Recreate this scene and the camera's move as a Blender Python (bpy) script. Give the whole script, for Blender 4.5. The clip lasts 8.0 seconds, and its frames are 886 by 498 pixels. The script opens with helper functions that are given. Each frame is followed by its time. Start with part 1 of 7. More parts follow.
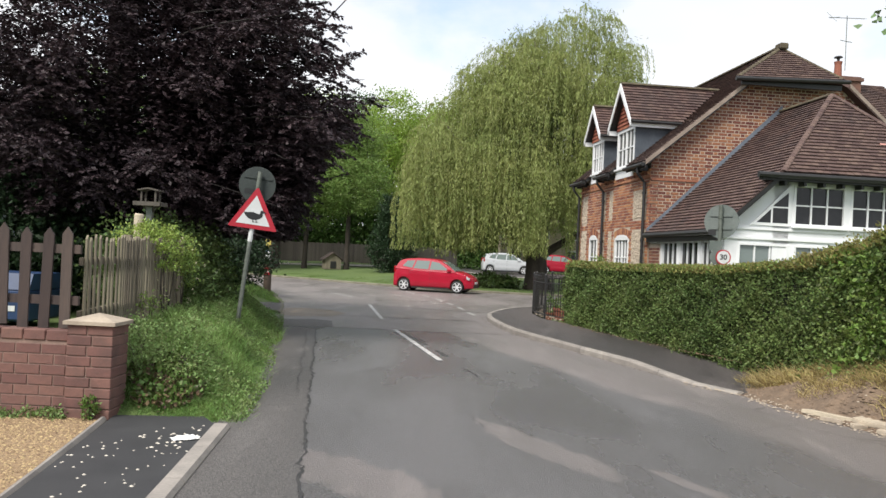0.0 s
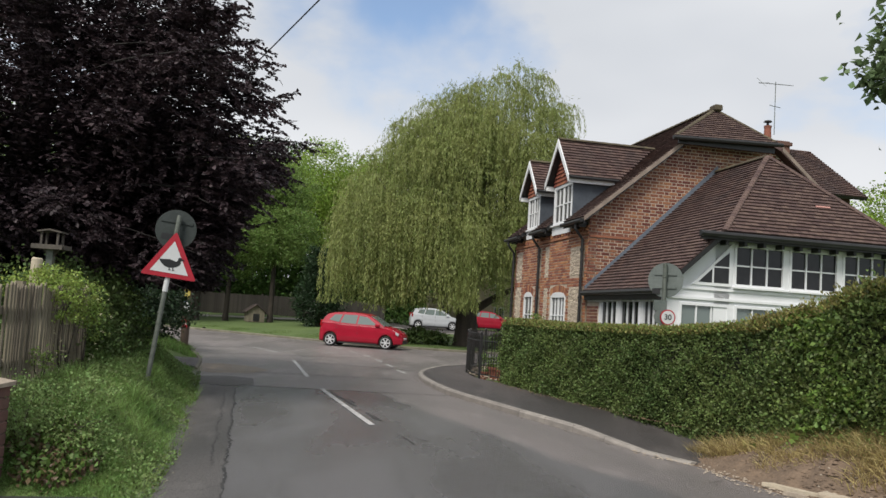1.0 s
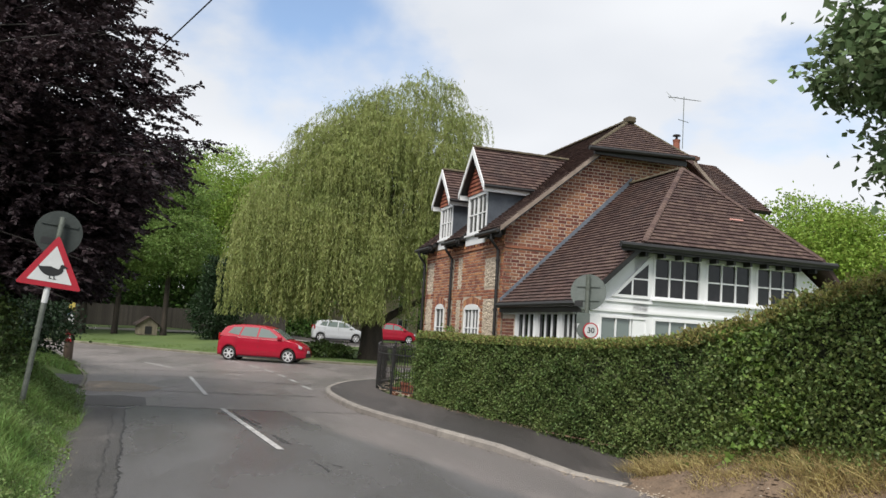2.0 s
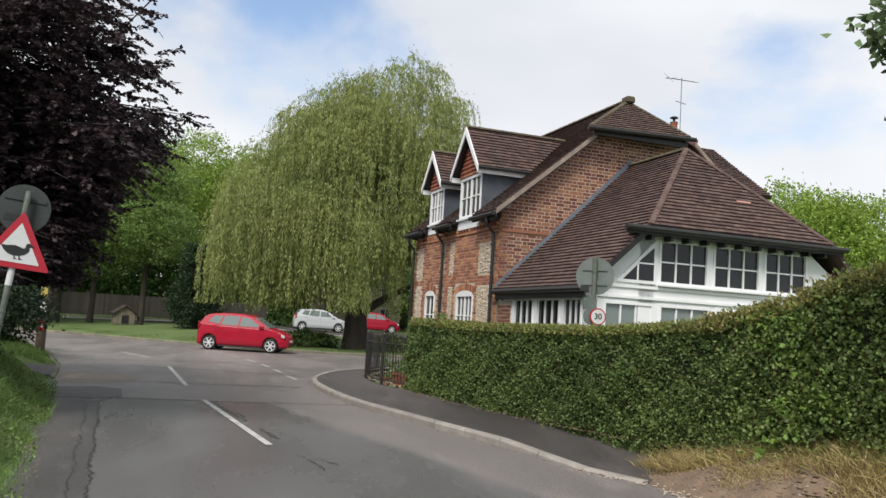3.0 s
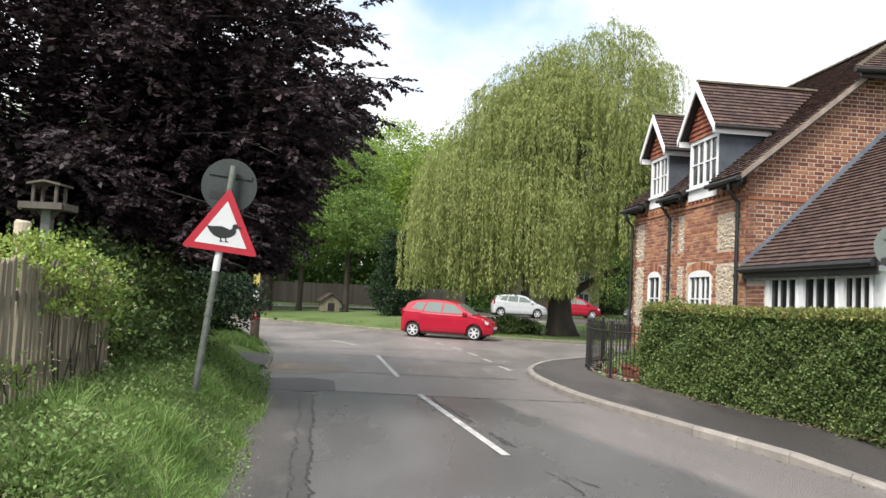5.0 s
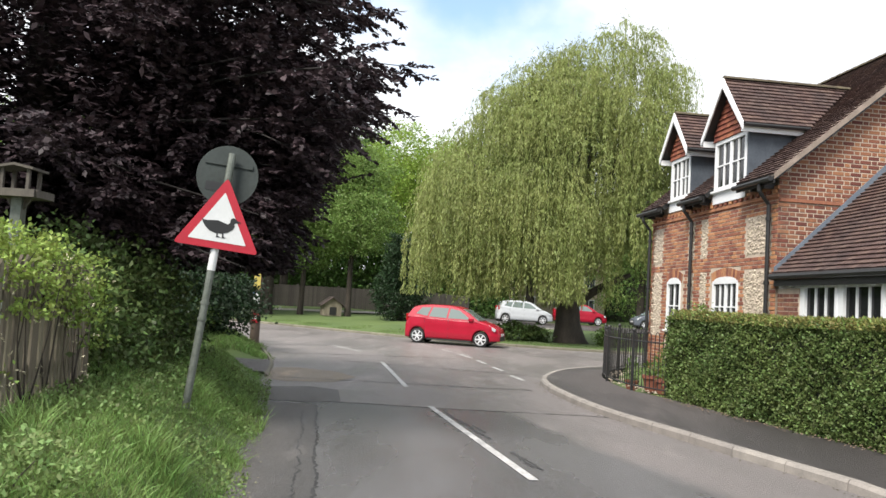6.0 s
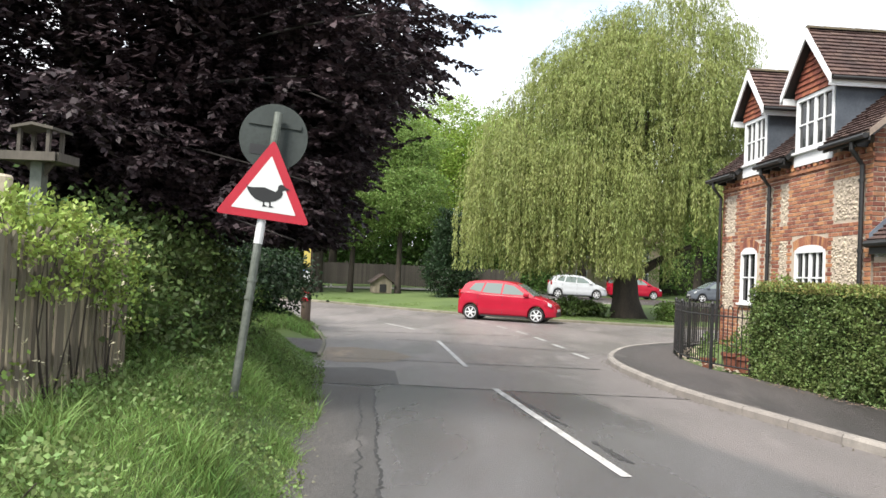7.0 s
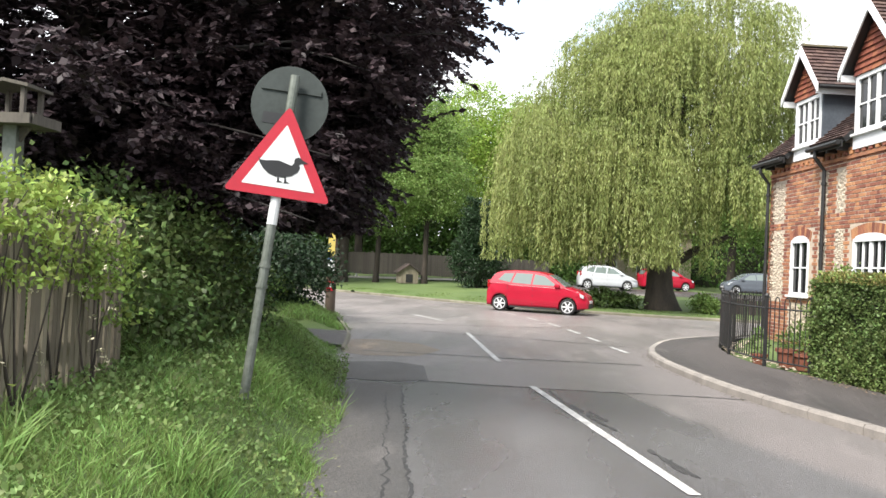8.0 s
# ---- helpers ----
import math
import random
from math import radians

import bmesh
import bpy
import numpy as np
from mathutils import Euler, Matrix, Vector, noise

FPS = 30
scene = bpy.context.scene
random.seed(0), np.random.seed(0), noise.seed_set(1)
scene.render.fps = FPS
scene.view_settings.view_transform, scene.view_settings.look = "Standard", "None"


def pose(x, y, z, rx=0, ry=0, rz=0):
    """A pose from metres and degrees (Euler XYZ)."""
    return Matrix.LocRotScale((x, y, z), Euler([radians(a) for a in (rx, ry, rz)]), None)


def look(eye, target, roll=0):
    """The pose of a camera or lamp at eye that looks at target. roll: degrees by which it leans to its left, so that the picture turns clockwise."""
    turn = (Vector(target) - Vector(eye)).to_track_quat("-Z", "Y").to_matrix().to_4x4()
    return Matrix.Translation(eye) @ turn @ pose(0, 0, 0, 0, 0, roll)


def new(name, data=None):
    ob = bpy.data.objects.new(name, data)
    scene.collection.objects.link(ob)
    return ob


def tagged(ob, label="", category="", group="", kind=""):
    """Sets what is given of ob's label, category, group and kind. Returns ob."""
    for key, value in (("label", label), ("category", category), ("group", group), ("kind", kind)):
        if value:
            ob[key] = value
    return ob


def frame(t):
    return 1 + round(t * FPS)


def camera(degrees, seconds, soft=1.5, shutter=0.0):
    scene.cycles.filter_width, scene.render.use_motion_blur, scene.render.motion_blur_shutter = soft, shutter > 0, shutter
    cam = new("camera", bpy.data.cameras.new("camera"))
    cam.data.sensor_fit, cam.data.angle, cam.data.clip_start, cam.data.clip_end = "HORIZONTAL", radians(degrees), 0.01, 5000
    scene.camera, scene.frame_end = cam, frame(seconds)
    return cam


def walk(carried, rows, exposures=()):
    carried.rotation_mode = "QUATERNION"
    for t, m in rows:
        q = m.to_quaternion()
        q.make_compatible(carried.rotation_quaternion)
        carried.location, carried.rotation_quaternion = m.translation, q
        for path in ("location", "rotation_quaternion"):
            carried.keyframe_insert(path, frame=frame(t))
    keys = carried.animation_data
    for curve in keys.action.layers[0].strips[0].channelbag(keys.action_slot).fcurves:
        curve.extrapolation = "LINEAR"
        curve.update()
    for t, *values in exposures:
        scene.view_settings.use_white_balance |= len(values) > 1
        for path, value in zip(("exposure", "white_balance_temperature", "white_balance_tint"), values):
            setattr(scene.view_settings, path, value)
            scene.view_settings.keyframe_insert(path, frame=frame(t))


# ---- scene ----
cam = camera(57.6, 8.0)
PATH = [
    (0, (0.293, 0.282, 1.786), (0.258, 2.282, 1.8), 2.7),
    (0.5, (0.221, 0.763, 1.808), (0.272, 2.759, 1.922), 2.7),
    (1, (0.134, 1.164, 1.793), (0.273, 3.152, 1.952), 3.7),
    (1.5, (0.034, 1.598, 1.801), (0.297, 3.571, 1.986), 3.6),
    (2, (-0.044, 2.024, 1.807), (0.335, 3.977, 2.01), 3.6),
    (2.2, (-0.084, 2.147, 1.795), (0.346, 4.09, 1.998), 3.7),
    (3.3, (-0.227, 3.289, 1.715), (0.196, 5.236, 1.888), 3.4),
    (3.5, (-0.296, 3.494, 1.713), (0.064, 5.455, 1.878), 3.0),
    (4, (-0.389, 3.975, 1.705), (-0.265, 5.966, 1.84), 2.2),
    (4.5, (-0.47, 4.455, 1.696), (-0.491, 6.452, 1.811), 2.5),
    (6, (-0.791, 5.859, 1.677), (-0.824, 7.855, 1.809), 3.5),
    (6.5, (-0.897, 6.335, 1.65), (-0.982, 8.331, 1.752), 3.7),
    (7, (-1.051, 6.814, 1.643), (-1.196, 8.808, 1.71), 2.7),
    (7.5, (-1.118, 7.265, 1.62), (-1.31, 9.255, 1.669), 2.2),
    (8, (-1.218, 7.709, 1.601), (-1.425, 9.697, 1.642), 2.9),
]
# the clip's camera opens up a little at either end of the walk
walk(cam, [(t, look(eye, target, roll)) for t, eye, target, roll in PATH], exposures=[(0, 0.45), (0.5, 0.08), (1.0, -0.06), (1.5, -0.05), (2.0, 0.17), (3.5, 0.14), (4.5, 0.68), (6.0, 0.76), (7.0, 0.98), (8, 1.18)])


# ---- light ----
SUN_EL, SUN_AZ = 50.0, 214.0          # height and compass bearing (from +y, clockwise) of the veiled sun
world = bpy.data.worlds.new("sky")
scene.world = world
world.use_nodes = True
wn, wl = world.node_tree.nodes, world.node_tree.links
wn.clear()
w_out = wn.new("ShaderNodeOutputWorld")
w_bg = wn.new("ShaderNodeBackground")
w_sky = wn.new("ShaderNodeTexSky")
w_sky.sky_type, w_sky.sun_disc = "NISHITA", False
w_sky.sun_elevation, w_sky.sun_rotation = radians(SUN_EL), radians(SUN_AZ)
w_tc = wn.new("ShaderNodeTexCoord")
w_map = wn.new("ShaderNodeMapping")
w_map.inputs["Location"].default_value = (1.3, 2.2, 0.6)
w_map.inputs["Scale"].default_value = (1.0, 1.0, 2.2)
w_n1 = wn.new("ShaderNodeTexNoise")
w_n1.inputs["Scale"].default_value, w_n1.inputs["Detail"].default_value, w_n1.inputs["Roughness"].default_value = 2.3, 8, 0.52
w_r1 = wn.new("ShaderNodeValToRGB")
w_r1.color_ramp.elements[0].position, w_r1.color_ramp.elements[1].position = 0.30, 0.46
w_n2 = wn.new("ShaderNodeTexNoise")
w_n2.inputs["Scale"].default_value, w_n2.inputs["Detail"].default_value = 1.2, 4
w_r2 = wn.new("ShaderNodeValToRGB")
w_r2.color_ramp.elements[0].position, w_r2.color_ramp.elements[0].color = 0.36, (6.0, 6.3, 6.8, 1)
w_r2.color_ramp.elements[1].position, w_r2.color_ramp.elements[1].color = 0.62, (8.2, 8.35, 8.6, 1)
w_n3 = wn.new("ShaderNodeTexNoise")
w_n3.inputs["Scale"].default_value, w_n3.inputs["Detail"].default_value = 7.0, 5
wl.new(w_tc.outputs["Generated"], w_n3.inputs["Vector"])
w_mix = wn.new("ShaderNodeMix")
w_mix.data_type = "RGBA"
wl.new(w_tc.outputs["Generated"], w_map.inputs["Vector"])
wl.new(w_map.outputs["Vector"], w_n1.inputs["Vector"])
wl.new(w_map.outputs["Vector"], w_n2.inputs["Vector"])
wl.new(w_n1.outputs["Fac"], w_r1.inputs["Fac"])
wl.new(w_n2.outputs["Fac"], w_r2.inputs["Fac"])
w_dot = wn.new("ShaderNodeVectorMath")
w_dot.operation = "DISTANCE"
w_dot.inputs[1].default_value = (0.02, 0.938, 0.345)
w_wob = wn.new("ShaderNodeMath")
w_wob.operation = "MULTIPLY_ADD"
w_wob.inputs[1].default_value, w_wob.inputs[2].default_value = -0.30, 0.15
w_far = wn.new("ShaderNodeMath")
w_gap = wn.new("ShaderNodeMapRange")
w_gap.interpolation_type = "SMOOTHSTEP"
w_gap.inputs["From Min"].default_value, w_gap.inputs["From Max"].default_value = 0.02, 0.15
w_gap.inputs["To Min"].default_value = 0.05
w_cover = wn.new("ShaderNodeMath")
w_cover.operation = "MULTIPLY"
wl.new(w_tc.outputs["Generated"], w_dot.inputs[0])
wl.new(w_n3.outputs["Fac"], w_wob.inputs[0])
wl.new(w_dot.outputs["Value"], w_far.inputs[0])
wl.new(w_wob.outputs["Value"], w_far.inputs[1])
wl.new(w_far.outputs["Value"], w_gap.inputs["Value"])
wl.new(w_r1.outputs["Color"], w_cover.inputs[0])
wl.new(w_gap.outputs["Result"], w_cover.inputs[1])
wl.new(w_cover.outputs["Value"], w_mix.inputs["Factor"])
w_clear = wn.new("ShaderNodeVectorMath")
w_clear.operation = "SCALE"
w_clear.inputs["Scale"].default_value = 1.7
wl.new(w_sky.outputs["Color"], w_clear.inputs[0])
wl.new(w_clear.outputs["Vector"], w_mix.inputs["A"])
wl.new(w_r2.outputs["Color"], w_mix.inputs["B"])
wl.new(w_mix.outputs["Result"], w_bg.inputs["Color"])
w_bg.inputs["Strength"].default_value = 0.108
wl.new(w_bg.outputs["Background"], w_out.inputs["Surface"])
sun = new("sun", bpy.data.lights.new("sun", "SUN"))
sun.data.energy, sun.data.angle, sun.data.color = 3.6, radians(22), (1.0, 0.95, 0.88)
az, el = radians(SUN_AZ), radians(SUN_EL)
sun_dir = Vector((math.sin(az) * math.cos(el), math.cos(az) * math.cos(el), math.sin(el)))
sun.rotation_euler = (-sun_dir).to_track_quat("-Z", "Y").to_euler()

rng = np.random.default_rng(7)


# ---- materials ----
def rgb(c):
    return (c[0], c[1], c[2], 1.0)


def mat(name, a, b=None, rough=0.8, scale=6.0, fine=60.0, bump=0.15, metal=0.0, jitter=0.0, island=False, spec=0.5, fine_mix=0.35, stretch=(1, 1, 1), trans=0.0, dist=0.02):
    """Two colours mixed by coarse and fine noise, bump from the fine one, and brightness that differs from piece to piece."""
    m = bpy.data.materials.new(name)
    m.use_nodes = True
    n, l = m.node_tree.nodes, m.node_tree.links
    p = n["Principled BSDF"]
    b = b or tuple(0.8 * v for v in a)
    tc, mp = n.new("ShaderNodeTexCoord"), n.new("ShaderNodeMapping")
    mp.inputs["Scale"].default_value = stretch
    l.new(tc.outputs["Object"], mp.inputs["Vector"])
    big, small = n.new("ShaderNodeTexNoise"), n.new("ShaderNodeTexNoise")
    big.inputs["Scale"].default_value, big.inputs["Detail"].default_value = scale, 4
    small.inputs["Scale"].default_value, small.inputs["Detail"].default_value = fine, 3
    l.new(mp.outputs["Vector"], big.inputs["Vector"])
    l.new(mp.outputs["Vector"], small.inputs["Vector"])
    add = n.new("ShaderNodeMix")
    add.data_type = "FLOAT"
    add.inputs["Factor"].default_value = fine_mix
    l.new(big.outputs["Fac"], add.inputs["A"])
    l.new(small.outputs["Fac"], add.inputs["B"])
    ramp = n.new("ShaderNodeValToRGB")
    ramp.color_ramp.elements[0].position, ramp.color_ramp.elements[1].position = 0.35, 0.65
    ramp.color_ramp.elements[0].color, ramp.color_ramp.elements[1].color = rgb(a), rgb(b)
    l.new(add.outputs["Result"], ramp.inputs["Fac"])
    colour = ramp.outputs["Color"]
    if jitter:
        src = n.new("ShaderNodeNewGeometry").outputs["Random Per Island"] if island else n.new("ShaderNodeObjectInfo").outputs["Random"]
        rng_n = n.new("ShaderNodeMapRange")
        rng_n.inputs["To Min"].default_value, rng_n.inputs["To Max"].default_value = 1 - jitter, 1 + jitter
        l.new(src, rng_n.inputs["Value"])
        hsv = n.new("ShaderNodeHueSaturation")
        l.new(rng_n.outputs["Result"], hsv.inputs["Value"])
        hue = n.new("ShaderNodeMapRange")
        hue.inputs["To Min"].default_value, hue.inputs["To Max"].default_value = 0.5 - jitter * 0.04, 0.5 + jitter * 0.04
        l.new(src, hue.inputs["Value"])
        l.new(hue.outputs["Result"], hsv.inputs["Hue"])
        l.new(colour, hsv.inputs["Color"])
        colour = hsv.outputs["Color"]
    l.new(colour, p.inputs["Base Color"])
    p.inputs["Roughness"].default_value, p.inputs["Metallic"].default_value = rough, metal
    p.inputs["Specular IOR Level"].default_value = spec
    if bump:
        bp = n.new("ShaderNodeBump")
        bp.inputs["Strength"].default_value, bp.inputs["Distance"].default_value = bump, dist
        l.new(add.outputs["Result"], bp.inputs["Height"])
        l.new(bp.outputs["Normal"], p.inputs["Normal"])
    if trans:
        tr, mx = n.new("ShaderNodeBsdfTranslucent"), n.new("ShaderNodeMixShader")
        l.new(colour, tr.inputs["Color"])
        mx.inputs["Fac"].default_value = trans
        l.new(p.outputs["BSDF"], mx.inputs[1])
        l.new(tr.outputs["BSDF"], mx.inputs[2])
        l.new(mx.outputs["Shader"], n["Material Output"].inputs["Surface"])
    return m


def leafy(name, a, b, jitter=0.35, rough=0.5, trans=0.35, spec=0.3, scale=0.6):
    return mat(name, a, b, rough=rough, scale=scale, fine=7, bump=0, jitter=jitter, island=True, spec=spec, trans=trans, fine_mix=0.45)


M = {}
M["asphalt"] = mat("damp_asphalt", (0.07, 0.067, 0.067), (0.135, 0.124, 0.117), rough=0.5, scale=0.45, fine=85, bump=0.35, fine_mix=0.42, dist=0.006, stretch=(1.6, 0.5, 1))
M["asphalt_dark"] = mat("old_asphalt", (0.035, 0.035, 0.037), (0.06, 0.058, 0.057), rough=0.7, scale=1.2, fine=70, bump=0.5, dist=0.01)
M["tar"] = mat("crumbled_tar", (0.05, 0.048, 0.047), (0.02, 0.02, 0.02), rough=0.6, scale=6, fine=90, bump=0.6, dist=0.01)
M["path"] = mat("path_asphalt", (0.05, 0.047, 0.047), (0.085, 0.077, 0.074), rough=0.75, scale=1.5, fine=110, bump=0.4, dist=0.006)
M["path_new"] = mat("fresh_asphalt", (0.026, 0.026, 0.028), (0.04, 0.04, 0.042), rough=0.7, scale=2, fine=120, bump=0.5, dist=0.006)
M["kerb"] = mat("kerb_concrete", (0.31, 0.28, 0.25), (0.20, 0.183, 0.167), rough=0.85, scale=3, fine=40, jitter=0.12)
M["line"] = mat("road_paint", (0.62, 0.61, 0.59), (0.22, 0.215, 0.21), rough=0.6, scale=4, fine=30, bump=0.1, fine_mix=0.55)
M["soil"] = mat("soil", (0.10, 0.075, 0.05), (0.05, 0.05, 0.028), rough=0.95, scale=1.4, fine=25, bump=0.6)
M["kerb_moss"] = mat("mossy_kerb", (0.20, 0.18, 0.14), (0.12, 0.12, 0.08), rough=0.9, scale=3, fine=40, jitter=0.15)
M["mown"] = leafy("mown_grass_blades", (0.105, 0.165, 0.045), (0.17, 0.235, 0.07), 0.4)
M["grey_wood"] = mat("grey_weathered_wood", (0.11, 0.097, 0.08), (0.06, 0.053, 0.045), rough=0.9, scale=4, fine=45, stretch=(1, 1, 0.3), bump=0.4)
M["lawn"] = mat("lawn", (0.068, 0.11, 0.03), (0.105, 0.15, 0.042), rough=0.9, scale=0.5, fine=14, bump=0.5)
M["dirt"] = mat("dry_dirt", (0.21, 0.148, 0.10), (0.10, 0.072, 0.052), rough=0.95, scale=3.5, fine=26, bump=1.0, fine_mix=0.5, dist=0.02)
M["grass"] = leafy("grass_blades", (0.145, 0.25, 0.068), (0.27, 0.375, 0.12), 0.55, trans=0.42)
M["straw"] = leafy("dry_grass", (0.52, 0.41, 0.19), (0.33, 0.26, 0.12), 0.5)
M["hedge"] = leafy("hedge_leaves", (0.085, 0.135, 0.042), (0.195, 0.25, 0.08), 0.55, rough=0.55, spec=0.35)
M["hedge_light"] = leafy("young_hedge_leaves", (0.15, 0.22, 0.055), (0.25, 0.32, 0.095), 0.45, rough=0.5, spec=0.35)
M["vine"] = leafy("vine_leaves", (0.15, 0.24, 0.05), (0.22, 0.32, 0.075), 0.4, rough=0.45, spec=0.4)
M["fringe"] = leafy("bronze_young_leaves", (0.24, 0.20, 0.075), (0.30, 0.30, 0.10), 0.45)
M["dead_leaf"] = leafy("dead_leaves", (0.13, 0.085, 0.05), (0.07, 0.05, 0.03), 0.5, trans=0.1)
M["ivy"] = leafy("ivy_leaves", (0.105, 0.18, 0.042), (0.18, 0.27, 0.07), 0.45, rough=0.4, spec=0.45)
M["weed"] = leafy("weed_leaves", (0.12, 0.195, 0.06), (0.25, 0.33, 0.12), 0.5, rough=0.55)
M["honey"] = leafy("honeysuckle_leaves", (0.36, 0.43, 0.10), (0.20, 0.30, 0.075), 0.45)
M["beech"] = leafy("copper_beech_leaves", (0.031, 0.022, 0.026), (0.052, 0.034, 0.040), 0.45, rough=0.55, trans=0.16, spec=0.34)
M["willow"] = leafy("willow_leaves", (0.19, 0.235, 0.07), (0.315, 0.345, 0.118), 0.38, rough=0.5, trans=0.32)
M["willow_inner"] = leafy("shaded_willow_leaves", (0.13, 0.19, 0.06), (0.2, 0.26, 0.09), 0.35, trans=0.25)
M["wood_green"] = leafy("tree_leaves", (0.13, 0.21, 0.053), (0.21, 0.30, 0.082), 0.4)
M["wood_dark"] = leafy("dark_tree_leaves", (0.045, 0.095, 0.022), (0.085, 0.15, 0.035), 0.4)
M["wood_light"] = leafy("light_tree_leaves", (0.19, 0.29, 0.045), (0.28, 0.38, 0.07), 0.35)
M["lime"] = leafy("grey_green_leaves", (0.10, 0.155, 0.065), (0.17, 0.235, 0.11), 0.45, rough=0.5, spec=0.35)
M["shrub"] = leafy("shrub_leaves", (0.06, 0.105, 0.032), (0.14, 0.19, 0.06), 0.55, rough=0.5)
M["yew"] = leafy("yew_leaves", (0.016, 0.036, 0.015), (0.032, 0.06, 0.024), 0.4, trans=0.15)
# near-black fill: shade put into colour behind hedge and woodland leaves
M["core"] = mat("inner_shade", (0.012, 0.016, 0.008), (0.022, 0.026, 0.012), rough=1, bump=0)
M["bark"] = mat("bark", (0.06, 0.048, 0.037), (0.024, 0.02, 0.016), rough=0.95, scale=4, fine=25, bump=0.9, stretch=(1, 1, 0.3), dist=0.05)
M["bough"] = mat("dark_beech_bark", (0.03, 0.026, 0.024), (0.014, 0.012, 0.012), rough=0.9, scale=4, fine=25, bump=0.5)
M["pole"] = mat("pole_wood", (0.12, 0.085, 0.06), (0.06, 0.045, 0.035), rough=0.9, scale=3, fine=30, stretch=(1, 1, 0.1), bump=0.4)
M["brick"] = mat("red_brick", (0.37, 0.15, 0.078), (0.225, 0.095, 0.06), rough=0.85, scale=5, fine=50, bump=0.3, jitter=0.42)
M["brick_i"] = mat("red_brick_wall", (0.37, 0.15, 0.078), (0.225, 0.095, 0.06), rough=0.85, scale=5, fine=50, bump=0.3, jitter=0.42, island=True)
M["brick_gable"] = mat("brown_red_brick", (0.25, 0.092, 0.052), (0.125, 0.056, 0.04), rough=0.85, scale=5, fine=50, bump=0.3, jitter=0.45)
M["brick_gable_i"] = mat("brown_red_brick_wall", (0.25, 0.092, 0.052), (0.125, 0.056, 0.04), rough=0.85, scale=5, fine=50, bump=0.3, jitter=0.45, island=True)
M["brick_garden"] = mat("garden_brick", (0.175, 0.085, 0.07), (0.105, 0.058, 0.05), rough=0.85, scale=6, fine=60, bump=0.4, jitter=0.14)
M["mortar"] = mat("mortar", (0.54, 0.45, 0.36), (0.42, 0.345, 0.27), rough=0.95, scale=6, fine=60, bump=0.3)
M["mortar_grey"] = mat("grey_mortar", (0.25, 0.17, 0.14), (0.16, 0.11, 0.09), rough=0.95, scale=6, fine=60, bump=0.3)
M["flint"] = mat("flint_stones", (0.52, 0.44, 0.34), (0.36, 0.30, 0.235), rough=0.65, scale=8, fine=40, bump=0.4, jitter=0.22, island=True)
M["tile"] = mat("clay_roof_tile", (0.105, 0.062, 0.052), (0.06, 0.04, 0.037), rough=0.85, scale=1.5, fine=30, bump=0.3, jitter=0.32)
M["tile_i"] = mat("clay_roof_tiles", (0.105, 0.06, 0.05), (0.06, 0.04, 0.037), rough=0.85, scale=1.5, fine=30, bump=0.3, jitter=0.32, island=True)
M["tile_red"] = mat("red_hung_tile", (0.27, 0.085, 0.045), (0.18, 0.06, 0.038), rough=0.8, scale=3, fine=30, bump=0.2, jitter=0.25)
M["moss_tile"] = mat("mossy_ridge_tile", (0.105, 0.085, 0.05), (0.062, 0.05, 0.036), rough=0.95, scale=4, fine=30, bump=0.5, jitter=0.25)
M["white"] = mat("white_paint", (0.80, 0.81, 0.82), (0.72, 0.73, 0.74), rough=0.45, scale=2, fine=40, bump=0.05)
M["black"] = mat("black_paint", (0.012, 0.012, 0.0125), (0.02, 0.0195, 0.0195), rough=0.5, scale=4, fine=40, bump=0.08)
M["lead"] = mat("lead_sheet", (0.16, 0.19, 0.23), (0.11, 0.13, 0.16), rough=0.55, scale=3, fine=25, bump=0.1)
M["lead_dark"] = mat("weathered_lead", (0.085, 0.10, 0.12), (0.05, 0.06, 0.075), rough=0.6, scale=2.5, fine=25, bump=0.15)
M["barge"] = mat("verge_mortar", (0.30, 0.24, 0.20), (0.20, 0.16, 0.13), rough=0.9, scale=5, fine=40, bump=0.4)
M["oak"] = mat("weathered_wood", (0.22, 0.19, 0.135), (0.11, 0.095, 0.07), rough=0.9, scale=4, fine=45, stretch=(1, 1, 0.12), bump=0.4, jitter=0.3)
M["fence_brown"] = mat("stained_fence_wood", (0.072, 0.05, 0.043), (0.036, 0.028, 0.026), rough=0.85, scale=4, fine=45, stretch=(1, 1, 0.12), bump=0.4, jitter=0.3)
M["far_fence"] = mat("old_panel_fence", (0.062, 0.054, 0.045), (0.034, 0.030, 0.026), rough=0.9, scale=2, fine=20, stretch=(1, 1, 0.2), jitter=0.25)
M["gravel"] = mat("pea_gravel", (0.40, 0.285, 0.155), (0.17, 0.115, 0.065), rough=0.9, scale=45, fine=110, bump=0.9, jitter=0.4, island=True)
M["stone"] = mat("pale_stone", (0.46, 0.39, 0.30), (0.32, 0.27, 0.21), rough=0.9, scale=4, fine=35, bump=0.5, jitter=0.2)
M["galv"] = mat("galvanised_steel", (0.17, 0.185, 0.165), (0.085, 0.10, 0.08), rough=0.55, scale=6, fine=40, bump=0.1, metal=0.35)
M["sign_back"] = mat("grey_sign_back", (0.145, 0.165, 0.155), (0.095, 0.115, 0.105), rough=0.55, scale=4, fine=30, bump=0.05)
# disc back under the beech, with the tree's shade put into a darker grey
M["sign_back_dark"] = mat("shaded_sign_back", (0.040, 0.050, 0.048), (0.024, 0.031, 0.029), rough=0.8, scale=4, fine=30, bump=0.05)
